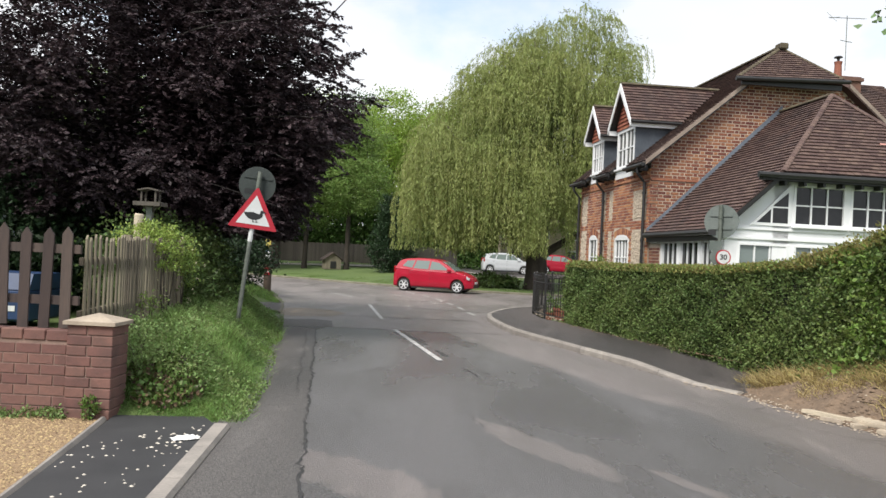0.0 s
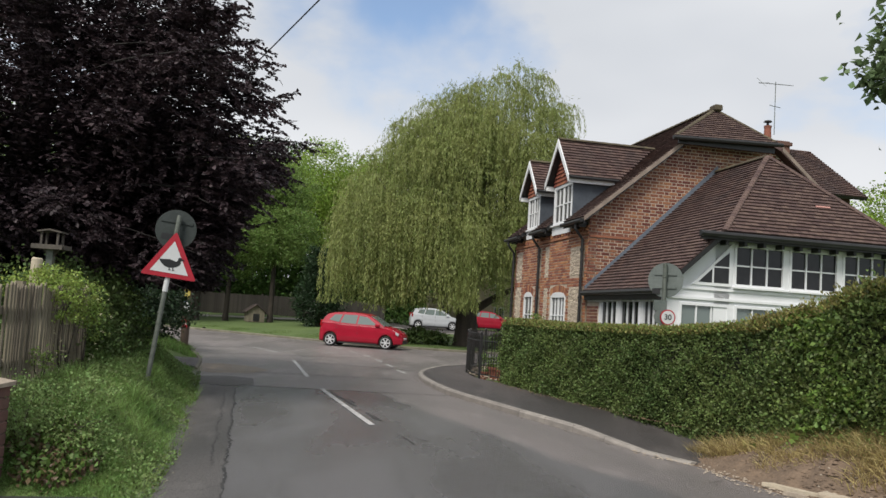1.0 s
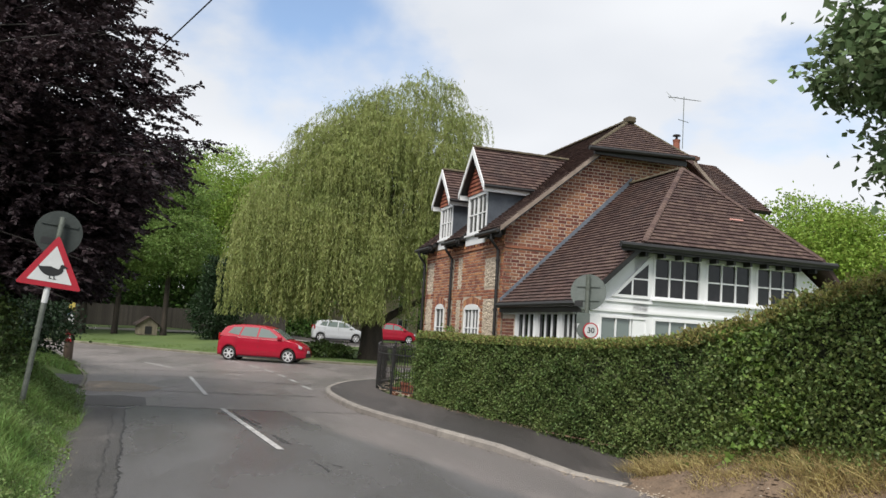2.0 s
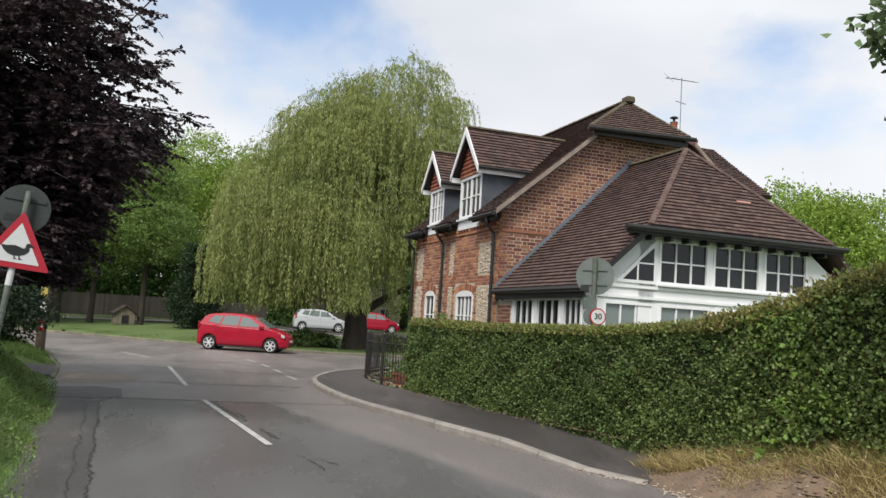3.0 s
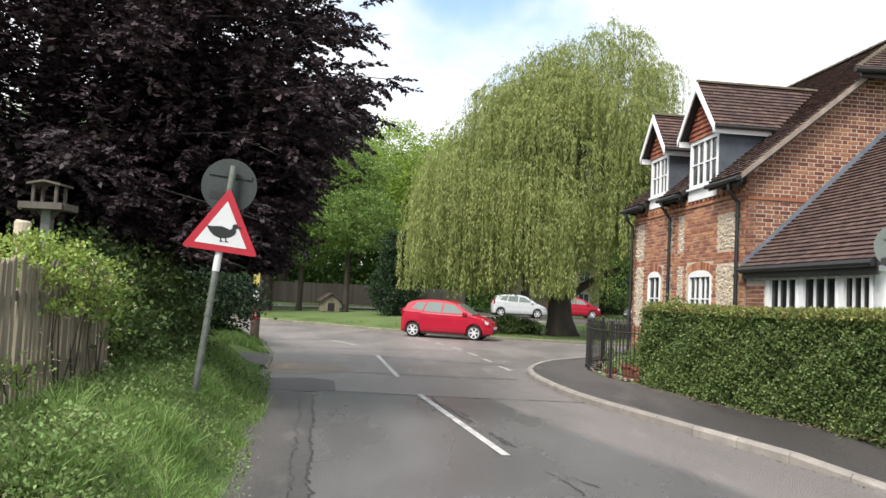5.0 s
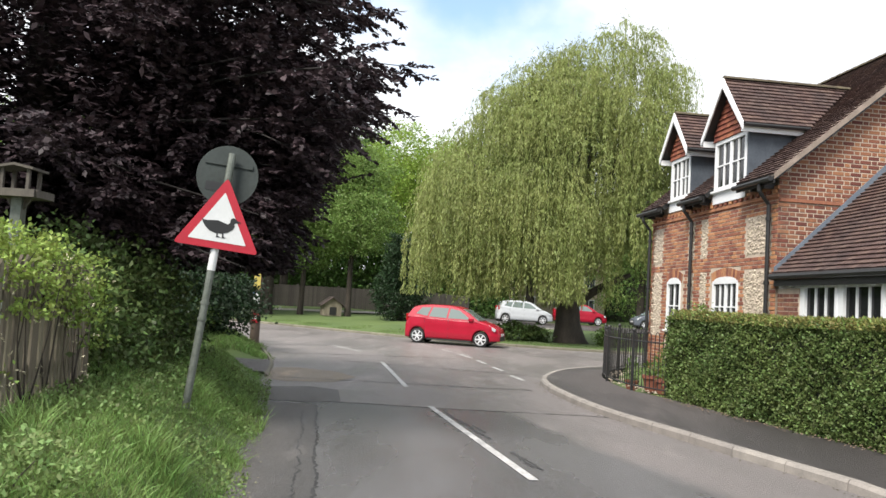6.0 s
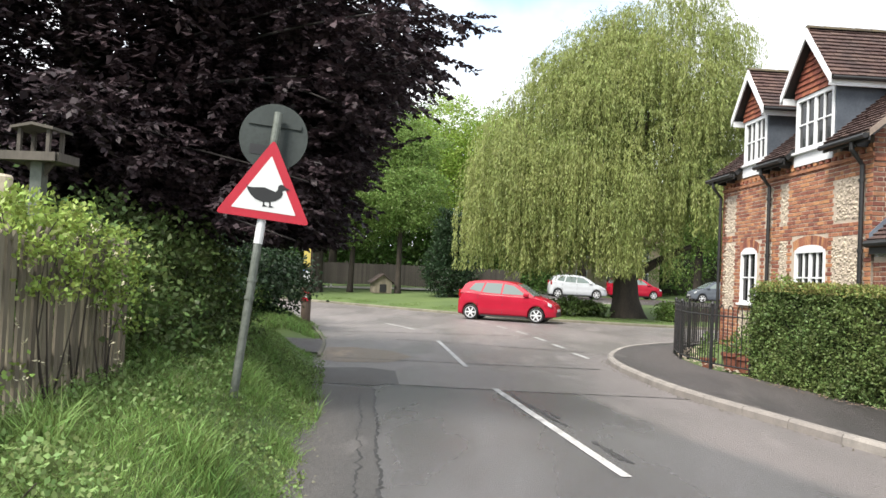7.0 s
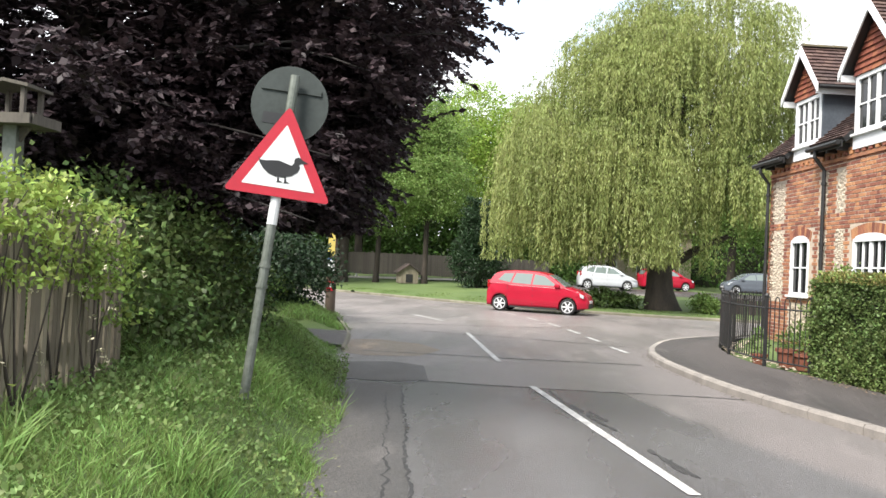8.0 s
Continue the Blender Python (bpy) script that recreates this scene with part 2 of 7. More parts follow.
M["sign_red"] = mat("sign_red", (0.40, 0.014, 0.03), (0.34, 0.012, 0.026), rough=0.35, scale=8, fine=50, bump=0.03)
M["sign_white"] = mat("sign_white", (0.60, 0.61, 0.61), (0.52, 0.53, 0.53), rough=0.35, scale=5, fine=50, bump=0.02)
M["sign_black"] = mat("sign_black", (0.012, 0.012, 0.013), (0.016, 0.016, 0.017), rough=0.4, bump=0)
M["sign_yellow"] = mat("notice_yellow", (0.52, 0.42, 0.10), rough=0.6, bump=0)
M["sign_blue"] = mat("notice_blue", (0.12, 0.25, 0.55), rough=0.5, bump=0)
M["car_red"] = mat("red_car_paint", (0.36, 0.010, 0.030), (0.32, 0.009, 0.026), rough=0.26, scale=2, fine=30, bump=0, spec=0.4)
M["car_white"] = mat("white_car_paint", (0.50, 0.52, 0.54), (0.46, 0.48, 0.50), rough=0.35, bump=0)
M["car_grey"] = mat("grey_car_paint", (0.10, 0.115, 0.135), (0.09, 0.10, 0.12), rough=0.25, bump=0)
M["tyre"] = mat("tyre_rubber", (0.016, 0.016, 0.017), (0.024, 0.024, 0.024), rough=0.85, bump=0.1)
M["rim"] = mat("alloy_rim", (0.66, 0.67, 0.68), (0.58, 0.59, 0.60), rough=0.35, metal=0.1, bump=0)
M["lamp"] = mat("lamp_lens", (0.62, 0.64, 0.66), (0.5, 0.52, 0.54), rough=0.12, bump=0, metal=0.2)
M["lamp_red"] = mat("tail_lens", (0.32, 0.008, 0.012), rough=0.15, bump=0)
M["pane"] = mat("window_pane", (0.012, 0.013, 0.014), (0.022, 0.022, 0.024), rough=0.04, bump=0, spec=0.38)
M["curtain"] = mat("pale_green_curtain", (0.42, 0.50, 0.42), (0.30, 0.37, 0.31), rough=0.9, scale=3, fine=30, stretch=(6, 6, 0.3), bump=0.3)
M["terracotta"] = mat("terracotta", (0.26, 0.09, 0.055), (0.20, 0.075, 0.048), rough=0.8)
M["blue"] = mat("blue_tarpaulin", (0.018, 0.045, 0.12), (0.012, 0.03, 0.08), rough=0.5, bump=0.2)
M["bright_tile"] = mat("new_red_tile", (0.46, 0.235, 0.20), (0.36, 0.18, 0.15), rough=0.8)
M["paper"] = mat("white_paper", (0.80, 0.80, 0.78), (0.70, 0.69, 0.66), rough=0.7, scale=20)
M["litter"] = mat("white_litter", (0.62, 0.58, 0.50), (0.42, 0.38, 0.32), rough=0.8, scale=20)
M["petal"] = mat("cream_petal", (0.62, 0.58, 0.40), (0.5, 0.46, 0.3), rough=0.8)
M["chimney"] = mat("sooty_brick", (0.17, 0.085, 0.06), (0.09, 0.055, 0.045), rough=0.9, scale=6, fine=40, bump=0.4)


def car_glass():
    m = bpy.data.materials.new("car_glass")
    m.use_nodes = True
    p = m.node_tree.nodes["Principled BSDF"]
    # pale green base also holds a sky reflection painted into the glass
    p.inputs["Base Color"].default_value = (0.15, 0.185, 0.175, 1)
    p.inputs["Roughness"].default_value = 0.08
    p.inputs["Specular IOR Level"].default_value = 0.9
    return m


M["glass"] = car_glass()


# ---- mesh helpers ----
def mesh_ob(name, verts, faces, material, parent=None, label="", smooth=False):
    me = bpy.data.meshes.new(name)
    me.from_pydata([tuple(v) for v in verts], [], [tuple(f) for f in faces])
    me.materials.append(material)
    if smooth:
        me.polygons.foreach_set("use_smooth", [True] * len(me.polygons))
    ob = new(name, me)
    ob.parent = parent
    if label:
        tagged(ob, label)
    return ob


def part(name, bm, material, parent, label="", smooth=False):
    bmesh.ops.recalc_face_normals(bm, faces=bm.faces)
    me = bpy.data.meshes.new(name)
    bm.to_mesh(me)
    bm.free()
    me.materials.append(material)
    if smooth:
        me.polygons.foreach_set("use_smooth", [True] * len(me.polygons))
    ob = new(name, me)
    ob.parent = parent
    if label:
        tagged(ob, label)
    return ob


def share(name, me, parent, m):
    ob = new(name, me)
    ob.parent = parent
    ob.matrix_local = m
    return ob


def empty(name, m, label, category, group="", kind=""):
    ob = new(name)
    ob.matrix_world = m
    return tagged(ob, label, category, group, kind)


def box(bm, x0, x1, y0, y1, z0, z1, bevel=0.0, m=None):
    r = bmesh.ops.create_cube(bm, size=1.0)
    vs = r["verts"]
    for v in vs:
        v.co = Vector((x0 + (v.co.x + 0.5) * (x1 - x0), y0 + (v.co.y + 0.5) * (y1 - y0), z0 + (v.co.z + 0.5) * (z1 - z0)))
    if bevel:
        es = list({e for v in vs for e in v.link_edges})
        out = bmesh.ops.bevel(bm, geom=es, offset=bevel, segments=1, affect="EDGES")
        vs = list({v for f in out["faces"] for v in f.verts} | {v for v in vs if v.is_valid})
    if m is not None:
        bmesh.ops.transform(bm, matrix=m, verts=[v for v in vs if v.is_valid])
    return bm


def bx(*a, **k):
    return box(bmesh.new(), *a, **k)


def tube(bm, pts, radii, sides=8, cap=True):
    """A round bar along the points, with a radius for each."""
    rings = []
    pts = [Vector(p) for p in pts]
    for i, p in enumerate(pts):
        d = (pts[min(i + 1, len(pts) - 1)] - pts[max(i - 1, 0)]).normalized()
        a = d.cross(Vector((0, 0, 1)) if abs(d.z) < 0.95 else Vector((1, 0, 0))).normalized()
        b = d.cross(a)
        r = radii[i] if hasattr(radii, "__len__") else radii
        rings.append([bm.verts.new(p + r * (math.cos(q) * a + math.sin(q) * b)) for q in [2 * math.pi * k / sides for k in range(sides)]])
    for r0, r1 in zip(rings, rings[1:]):
        for k in range(sides):
            bm.faces.new((r0[k], r0[(k + 1) % sides], r1[(k + 1) % sides], r1[k]))
    if cap:
        bm.faces.new(rings[0][::-1])
        bm.faces.new(rings[-1])
    return bm


def tb(pts, radii, sides=8):
    return tube(bmesh.new(), pts, radii, sides)


def prism(bm, outline, axis, a, b):
    """A flat outline (list of 2D points) pushed from a to b along an axis (x: outline is y,z; y: x,z; z: x,y)."""
    def at(p, s):
        return {"x": (s, p[0], p[1]), "y": (p[0], s, p[1]), "z": (p[0], p[1], s)}[axis]
    v0 = [bm.verts.new(at(p, a)) for p in outline]
    v1 = [bm.verts.new(at(p, b)) for p in outline]
    bm.faces.new(v0[::-1])
    bm.faces.new(v1)
    n = len(outline)
    for i in range(n):
        bm.faces.new((v0[i], v0[(i + 1) % n], v1[(i + 1) % n], v1[i]))
    return bm


def pr(*a):
    return prism(bmesh.new(), *a)


def ngon_disc(r, n=32, cx=0.0, cy=0.0):
    return [(cx + r * math.cos(2 * math.pi * k / n), cy + r * math.sin(2 * math.pi * k / n)) for k in range(n)]


def quads(name, verts, material, parent=None):
    """One mesh of loose quads from an array (n, 4, 3)."""
    v = np.asarray(verts, np.float32)
    n = len(v)
    me = bpy.data.meshes.new(name)
    me.vertices.add(4 * n)
    me.vertices.foreach_set("co", v.ravel())
    me.loops.add(4 * n)
    me.loops.foreach_set("vertex_index", np.arange(4 * n, dtype=np.int32))
    me.polygons.add(n)
    me.polygons.foreach_set("loop_start", np.arange(0, 4 * n, 4, dtype=np.int32))
    me.update(calc_edges=True)
    me.materials.append(material)
    ob = new(name, me)
    ob.parent = parent
    return ob


def unit(v):
    return v / np.maximum(np.linalg.norm(v, axis=-1, keepdims=True), 1e-9)


def leaves(points, length, width, out=None, droop=0.3, seed=0, flat=0.0):
    """Leaf-shaped kites (n, 4, 3) at the points, turned at random; out: a way that they lean to."""
    g = np.random.default_rng(seed)
    p = np.asarray(points, float)
    n = len(p)
    d = g.normal(size=(n, 3))
    d[:, 2] *= 1 - flat
    if out is not None:
        d = unit(d) + out
    d[:, 2] -= droop
    d = unit(d)
    s = unit(np.cross(d, g.normal(size=(n, 3)) + np.array([0, 0, flat * 4])))
    ln = length * g.uniform(0.65, 1.3, (n, 1))
    wd = width * g.uniform(0.65, 1.25, (n, 1))
    mid = p + d * ln * 0.45
    fold = np.cross(d, s) * wd * 0.25
    return np.stack([p, mid + s * wd / 2 + fold, p + d * ln, mid - s * wd / 2 + fold], 1)


def in_blob(g, n, centre, radii, shell=0.55):
    """Points in an ellipsoid, thicker towards its skin."""
    d = unit(g.normal(size=(n, 3)))
    r = g.uniform(shell**3, 1, (n, 1)) ** (1 / 3)
    return np.asarray(centre) + d * r * np.asarray(radii)


def clumps(g, blobs, n_clump, per, spread, shell=0.7):
    """Leaf points in many small clumps scattered over the skins of blobs (centre, radii), with gaps between the clumps."""
    vol = np.array([r[0] * r[1] + r[1] * r[2] + r[0] * r[2] for c, r in blobs])
    share_n = np.maximum(1, (n_clump * vol / vol.sum()).astype(int))
    pts, ways = [], []
    for (c, r), k in zip(blobs, share_n):
        cen = in_blob(g, k, c, r, shell)
        sp = spread * g.uniform(0.5, 1.4, (k, 1, 1))
        q = cen[:, None, :] + g.normal(size=(k, per, 3)) * sp * np.array([1, 1, 0.55])
        pts.append(q.reshape(-1, 3))
        ways.append(np.repeat(unit(cen - np.asarray(c)), per, 0))
    return np.concatenate(pts), np.concatenate(ways)


def smooth01(x):
    x = np.clip(x, 0, 1)
    return x * x * (3 - 2 * x)


def resample(line, step):
    """Points every step metres along a polyline, rounded off by averaging."""
    p = np.asarray(line, float)
    for _ in range(3):
        q = np.empty((2 * len(p) - 2, 2))
        q[0::2], q[1::2] = 0.75 * p[:-1] + 0.25 * p[1:], 0.25 * p[:-1] + 0.75 * p[1:]
        p = np.concatenate([p[:1], q, p[-1:]])
    s = np.r_[0, np.cumsum(np.linalg.norm(np.diff(p, axis=0), axis=1))]
    k = max(2, int(round(s[-1] / step)) + 1)
    t = np.linspace(0, s[-1], k)
    return np.stack([np.interp(t, s, p[:, 0]), np.interp(t, s, p[:, 1])], 1)


# ---- the lie of the land ----
LEFT_EDGE = [(-1.0, -10), (-1.6, 5.9), (-1.8, 8.0), (-1.85, 8.8), (-2.07, 10.7), (-2.5, 13.0), (-3.15, 16.2), (-3.72, 19.1), (-4.33, 21.9), (-5.0, 25.4), (-6.7, 31.0), (-9.5, 36.5), (-15, 41.5), (-45, 60)]
RIGHT_NEAR = [(8.6, -10), (6.9, 4.0), (5.5, 8.6), (4.75, 10.2), (4.4, 11.7)]
KERB = [(4.35, 11.8), (3.95, 12.5), (3.6, 13.6), (3.2, 14.8), (2.8, 15.9), (2.35, 17.3), (1.95, 18.4), (1.6, 19.7), (1.35, 21.5), (1.22, 22.8), (1.25, 24.2), (1.54, 25.6), (2.18, 27.6), (4.2, 30.3), (9, 32.2), (32, 34.5)]
BACK = [(5.75, 11.6), (5.5, 12.5), (4.85, 14.2), (4.2, 15.7), (3.64, 17.5), (3.35, 18.6), (3.0, 20.05), (2.56, 20.9), (2.45, 22.6), (2.6, 24.2), (3.2, 26.2), (5, 28.5), (9, 30.4), (32, 32.7)]
FAR_KERB = [(-45, 70), (-20, 54.5), (-11, 48.3), (-7, 45.2), (-3, 42), (0, 40.4), (3, 39.7), (6, 39.5), (14, 39.6), (45, 41)]
left_line, near_line = np.array(LEFT_EDGE), np.array(RIGHT_NEAR)
kerb_line, back_line = resample(KERB, 0.9), resample(BACK, 0.9)
far_line = resample(FAR_KERB, 0.92)


def edge_x(y):
    return np.interp(y, left_line[:, 1], left_line[:, 0])


def right_x(y):
    k = np.concatenate([near_line, kerb_line])
    k = k[: int(np.argmax(k[:, 1] > 24.2)) + 1]
    return np.interp(y, k[:, 1], k[:, 0])


def branch_y(x):
    k = kerb_line[kerb_line[:, 1] > 24.2]
    return np.interp(x, k[:, 0], k[:, 1])


def far_y(x):
    return np.interp(x, far_line[:, 0], far_line[:, 1])


def land(x, y):
    """Height of the bare ground."""
    x, y = np.asarray(x, float), np.asarray(y, float)
    h = np.full(np.broadcast(x, y).shape, -0.06)
    dl = edge_x(y) - x
    bank = np.interp(y, [8.25, 8.7, 9.6, 12, 21, 22.6, 25.4, 26.6, 33, 45], [-0.06, 0.3, 0.58, 0.70, 0.55, 0.04, 0.04, 0.40, 0.35, 0.15])
    garden = smooth01((dl - 1.75) / 0.8) * smooth01((21.5 - y) / 2) * (y > 8.3)
    h = np.where(dl > 0, (-0.06 + (bank + 0.06) * smooth01(dl / 1.05)) * (1 - garden) + np.where(y > 8.3, 0.35, -0.06) * garden, h)
    dr = np.where(y < 24.2, x - right_x(y), np.minimum(x - 1.25, branch_y(x) - y))
    near_bank = np.interp(y, [0, 9, 11.3, 13.2], [0.75, 0.75, 0.50, 0.24])
    far_part = smooth01((y - 11.3) / 1.5)
    right_h = (1 - far_part) * (-0.05 + (near_bank + 0.05) * smooth01(dr / 1.3)) + far_part * (-0.06 + 0.32 * smooth01((dr - np.interp(y, [21, 23, 26], [1.1, 1.35, 2.0])) / 0.6))
    right_h = right_h + 0.08 * smooth01((dr - 2.0) / 2)
    h = np.where(dr > 0, right_h, h)
    df = y - far_y(x)
    rise = np.interp(x, [-20, -2, 4], [0.055, 0.05, 0.024])
    far_h = np.where(df < 0.3, -0.06, 0.07) + rise * np.clip(df, 0, 14) + 0.012 * np.clip(df - 14, 0, 60)
    return np.where(df > 0, far_h, h)


def ground_sheet():
    xs = np.concatenate([-np.geomspace(14.4, 900, 22)[::-1], np.arange(-14, 14.01, 0.3), np.geomspace(14.4, 900, 22)])
    ys = np.concatenate([-np.geomspace(2.4, 300, 14)[::-1], np.arange(-2, 52.01, 0.3), np.geomspace(52.5, 2500, 26)])
    gx, gy = np.meshgrid(xs, ys)
    gz = land(gx, gy)
    gz += 0.03 * np.sin(gx * 2.3 + gy) * np.cos(gy * 1.7) * (gz > 0.1) * (np.abs(gx) < 30)
    v = np.stack([gx, gy, gz], -1).reshape(-1, 3)
    nx = len(xs)
    i = (np.arange(len(ys) - 1)[:, None] * nx + np.arange(nx - 1)).ravel()
    f = np.stack([i, i + 1, i + nx + 1, i + nx], 1)
    ob = mesh_ob("ground", v, f.tolist(), M["lawn"], smooth=True)
    return tagged(ob, "grassy ground of verges, gardens and village green", "ground", kind="structure")


ground_sheet()


def flat(name, outline, z, material, label, category):
    bm = bmesh.new()
    bm.faces.new([bm.verts.new((x, y, z)) for x, y in outline])
    bmesh.ops.triangulate(bm, faces=bm.faces[:])
    ob = part(name, bm, material, None, label)
    if ob.data.polygons[0].normal.z < 0:
        ob.data.flip_normals()
    return tagged(ob, category=category, kind="structure")


def worn_asphalt(m, dry, damp, seed, lane=None):
    """Road surface: dark damp blotches with crisp rims, pale dry streaks along the lane, stone chippings and fine crazing."""
    n, l = m.node_tree.nodes, m.node_tree.links
    n.clear()
    out, p = n.new("ShaderNodeOutputMaterial"), n.new("ShaderNodeBsdfPrincipled")
    l.new(p.outputs["BSDF"], out.inputs["Surface"])
    tc = n.new("ShaderNodeTexCoord")

    def noise_at(scale, detail, stretch, rough=0.55, off=0.0):
        mp, no = n.new("ShaderNodeMapping"), n.new("ShaderNodeTexNoise")
        mp.inputs["Scale"].default_value = stretch
        mp.inputs["Location"].default_value = (seed + off, off, 0)
        mp.inputs["Rotation"].default_value = (0, 0, radians(-14))
        no.inputs["Scale"].default_value, no.inputs["Detail"].default_value, no.inputs["Roughness"].default_value = scale, detail, rough
        l.new(tc.outputs["Object"], mp.inputs["Vector"])
        l.new(mp.outputs["Vector"], no.inputs["Vector"])
        return no.outputs["Fac"]

    def ramp(src, lo, hi, a=(0, 0, 0), b=(1, 1, 1)):
        r = n.new("ShaderNodeValToRGB")
        r.color_ramp.elements[0].position, r.color_ramp.elements[1].position = lo, hi
        r.color_ramp.elements[0].color, r.color_ramp.elements[1].color = rgb(a), rgb(b)
        l.new(src, r.inputs["Fac"])
        return r.outputs["Color"]

    def mix(kind, f, a, b):
        m_ = n.new("ShaderNodeMix")
        m_.data_type, m_.blend_type = "RGBA", kind
        for key, v in (("Factor", f), ("A", a), ("B", b)):
            if isinstance(v, (int, float)):
                m_.inputs[key].default_value = v
            elif isinstance(v, tuple):
                m_.inputs[key].default_value = rgb(v)
            else:
                l.new(v, m_.inputs[key])
        return m_.outputs["Result"]

    wet = ramp(noise_at(0.36, 7, (1.7, 0.5, 1), 0.52), 0.40, 0.60)
    streak = ramp(noise_at(0.8, 8, (1.9, 0.5, 1), 0.6, 4.0), 0.56, 0.64)
    base = mix("MIX", wet, dry, damp)
    base = mix("MIX", streak, base, tuple(1.16 * v for v in dry))
    if lane is not None:                                   # the newer, bluer surface of the near lane, ending at the joint across the road
        sep = n.new("ShaderNodeSeparateXYZ")
        l.new(tc.outputs["Object"], sep.inputs["Vector"])

        def calc(op, a, b, c=None):
            q = n.new("ShaderNodeMath")
            q.operation = op
            for i, v in enumerate((a, b, c)):
                if isinstance(v, (int, float)):
                    q.inputs[i].default_value = v
                elif v is not None:
                    l.new(v, q.inputs[i])
            return q.outputs["Value"]

        across = calc("MULTIPLY_ADD", sep.outputs["Y"], 0.34, sep.outputs["X"])
        across = calc("MULTIPLY_ADD", noise_at(0.45, 6, (1, 0.6, 1), 0.5, 14.0), -1.6, across)
        side = n.new("ShaderNodeMapRange")
        side.interpolation_type = "SMOOTHSTEP"
        side.inputs["From Min"].default_value, side.inputs["From Max"].default_value = 5.55, 6.0
        side.inputs["To Min"].default_value, side.inputs["To Max"].default_value = 1.0, 0.0
        l.new(across, side.inputs["Value"])
        here = calc("MULTIPLY", side.outputs["Result"], calc("LESS_THAN", sep.outputs["Y"], 18.84))
        for cx, cy, length, width, turn in ((1.15, 8.0, 1.45, 0.26, 28), (-0.35, 6.6, 1.1, 0.42, 40), (2.3, 6.9, 0.6, 0.10, 28)):      # patches that have dried
            mp, ln = n.new("ShaderNodeMapping"), n.new("ShaderNodeVectorMath")
            mp.vector_type = "TEXTURE"
            mp.inputs["Location"].default_value = (cx, cy, 0)
            mp.inputs["Rotation"].default_value = (0, 0, radians(turn))
            mp.inputs["Scale"].default_value = (width, length, 1)
            ln.operation = "LENGTH"
            l.new(tc.outputs["Object"], mp.inputs["Vector"])
            l.new(mp.outputs["Vector"], ln.inputs[0])
            rim = calc("MULTIPLY_ADD", noise_at(1.6, 8, (2.2, 0.7, 1), 0.62, cx), 1.7, calc("SUBTRACT", ln.outputs["Value"], 0.85))
            dried = ramp(rim, 0.72, 0.95, (0.85, 0.85, 0.85), (0, 0, 0))
            here = calc("MULTIPLY", here, calc("SUBTRACT", 1.0, dried))
        base = mix("MIX", here, base, mix("MIX", wet, lane, tuple(0.78 * v for v in lane)))
    chips = ramp(noise_at(70, 3, (1, 1, 1), 0.75, 9.0), 0.36, 0.66, (0.42, 0.42, 0.43), (1.52, 1.49, 1.46))
    base = mix("MULTIPLY", 1.0, base, chips)
    vo, wp = n.new("ShaderNodeTexVoronoi"), n.new("ShaderNodeMapping")
    vo.feature = "DISTANCE_TO_EDGE"
    vo.inputs["Scale"].default_value = 1.3
    warp = n.new("ShaderNodeMix")
    warp.data_type = "RGBA"
    warp.inputs["Factor"].default_value = 0.25
    nz = n.new("ShaderNodeTexNoise")
    nz.inputs["Scale"].default_value, nz.inputs["Detail"].default_value = 2.5, 4
    l.new(tc.outputs["Object"], nz.inputs["Vector"])
    l.new(tc.outputs["Object"], warp.inputs["A"])
    l.new(nz.outputs["Color"], warp.inputs["B"])
    l.new(warp.outputs["Result"], vo.inputs["Vector"])
    crack = ramp(vo.outputs["Distance"], 0.0, 0.014, (1, 1, 1), (0, 0, 0))
    where = ramp(noise_at(0.35, 4, (1, 1, 1), 0.5, 7.0), 0.58, 0.70)
    crack = mix("MULTIPLY", 1.0, crack, where)
    base = mix("MIX", crack, base, (0.018, 0.018, 0.018))
    l.new(base, p.inputs["Base Color"])
    rr = ramp(noise_at(0.36, 7, (1.7, 0.5, 1), 0.52), 0.40, 0.60, *(((0.5, 0.5, 0.5), (0.33, 0.33, 0.33)) if lane is not None else ((0.7, 0.7, 0.7), (0.45, 0.45, 0.45))))
    if lane is not None:
        rr = mix("MIX", here, rr, mix("MIX", wet, (0.36, 0.36, 0.36), (0.22, 0.22, 0.22)))
    l.new(rr, p.inputs["Roughness"])
    bp = n.new("ShaderNodeBump")
    bp.inputs["Strength"].default_value, bp.inputs["Distance"].default_value = 0.85, 0.006
    l.new(chips, bp.inputs["Height"])
    l.new(bp.outputs["Normal"], p.inputs["Normal"])


worn_asphalt(M["asphalt"], (0.212, 0.191, 0.186), (0.182, 0.168, 0.165), 2.0, (0.152, 0.149, 0.154))
worn_asphalt(M["asphalt_dark"], (0.118, 0.112, 0.108), (0.076, 0.074, 0.073), 5.0)
M["dirt_road"] = M["path"].copy()
worn_asphalt(M["dirt_road"], (0.30, 0.215, 0.145), (0.20, 0.155, 0.115), 12.0)
worn_asphalt(M["path"], (0.082, 0.073, 0.07), (0.052, 0.047, 0.046), 8.0)
road_outline = [(x - 0.25, y) for x, y in LEFT_EDGE] + [tuple(p) for p in far_line] + [tuple(p) for p in kerb_line[::-1]] + [tuple(p) for p in near_line[::-1]]
flat("road", road_outline, 0.0, M["asphalt"], "damp grey asphalt road at a village junction", "road")


def wiggle(a, b, n, amp, seed):
    g = np.random.default_rng(seed)
    t = np.linspace(0, 1, n)[:, None]
    p = np.array(a) * (1 - t) + np.array(b) * t
    return [tuple(q) for q in p + g.normal(size=(n, 2)) * amp]


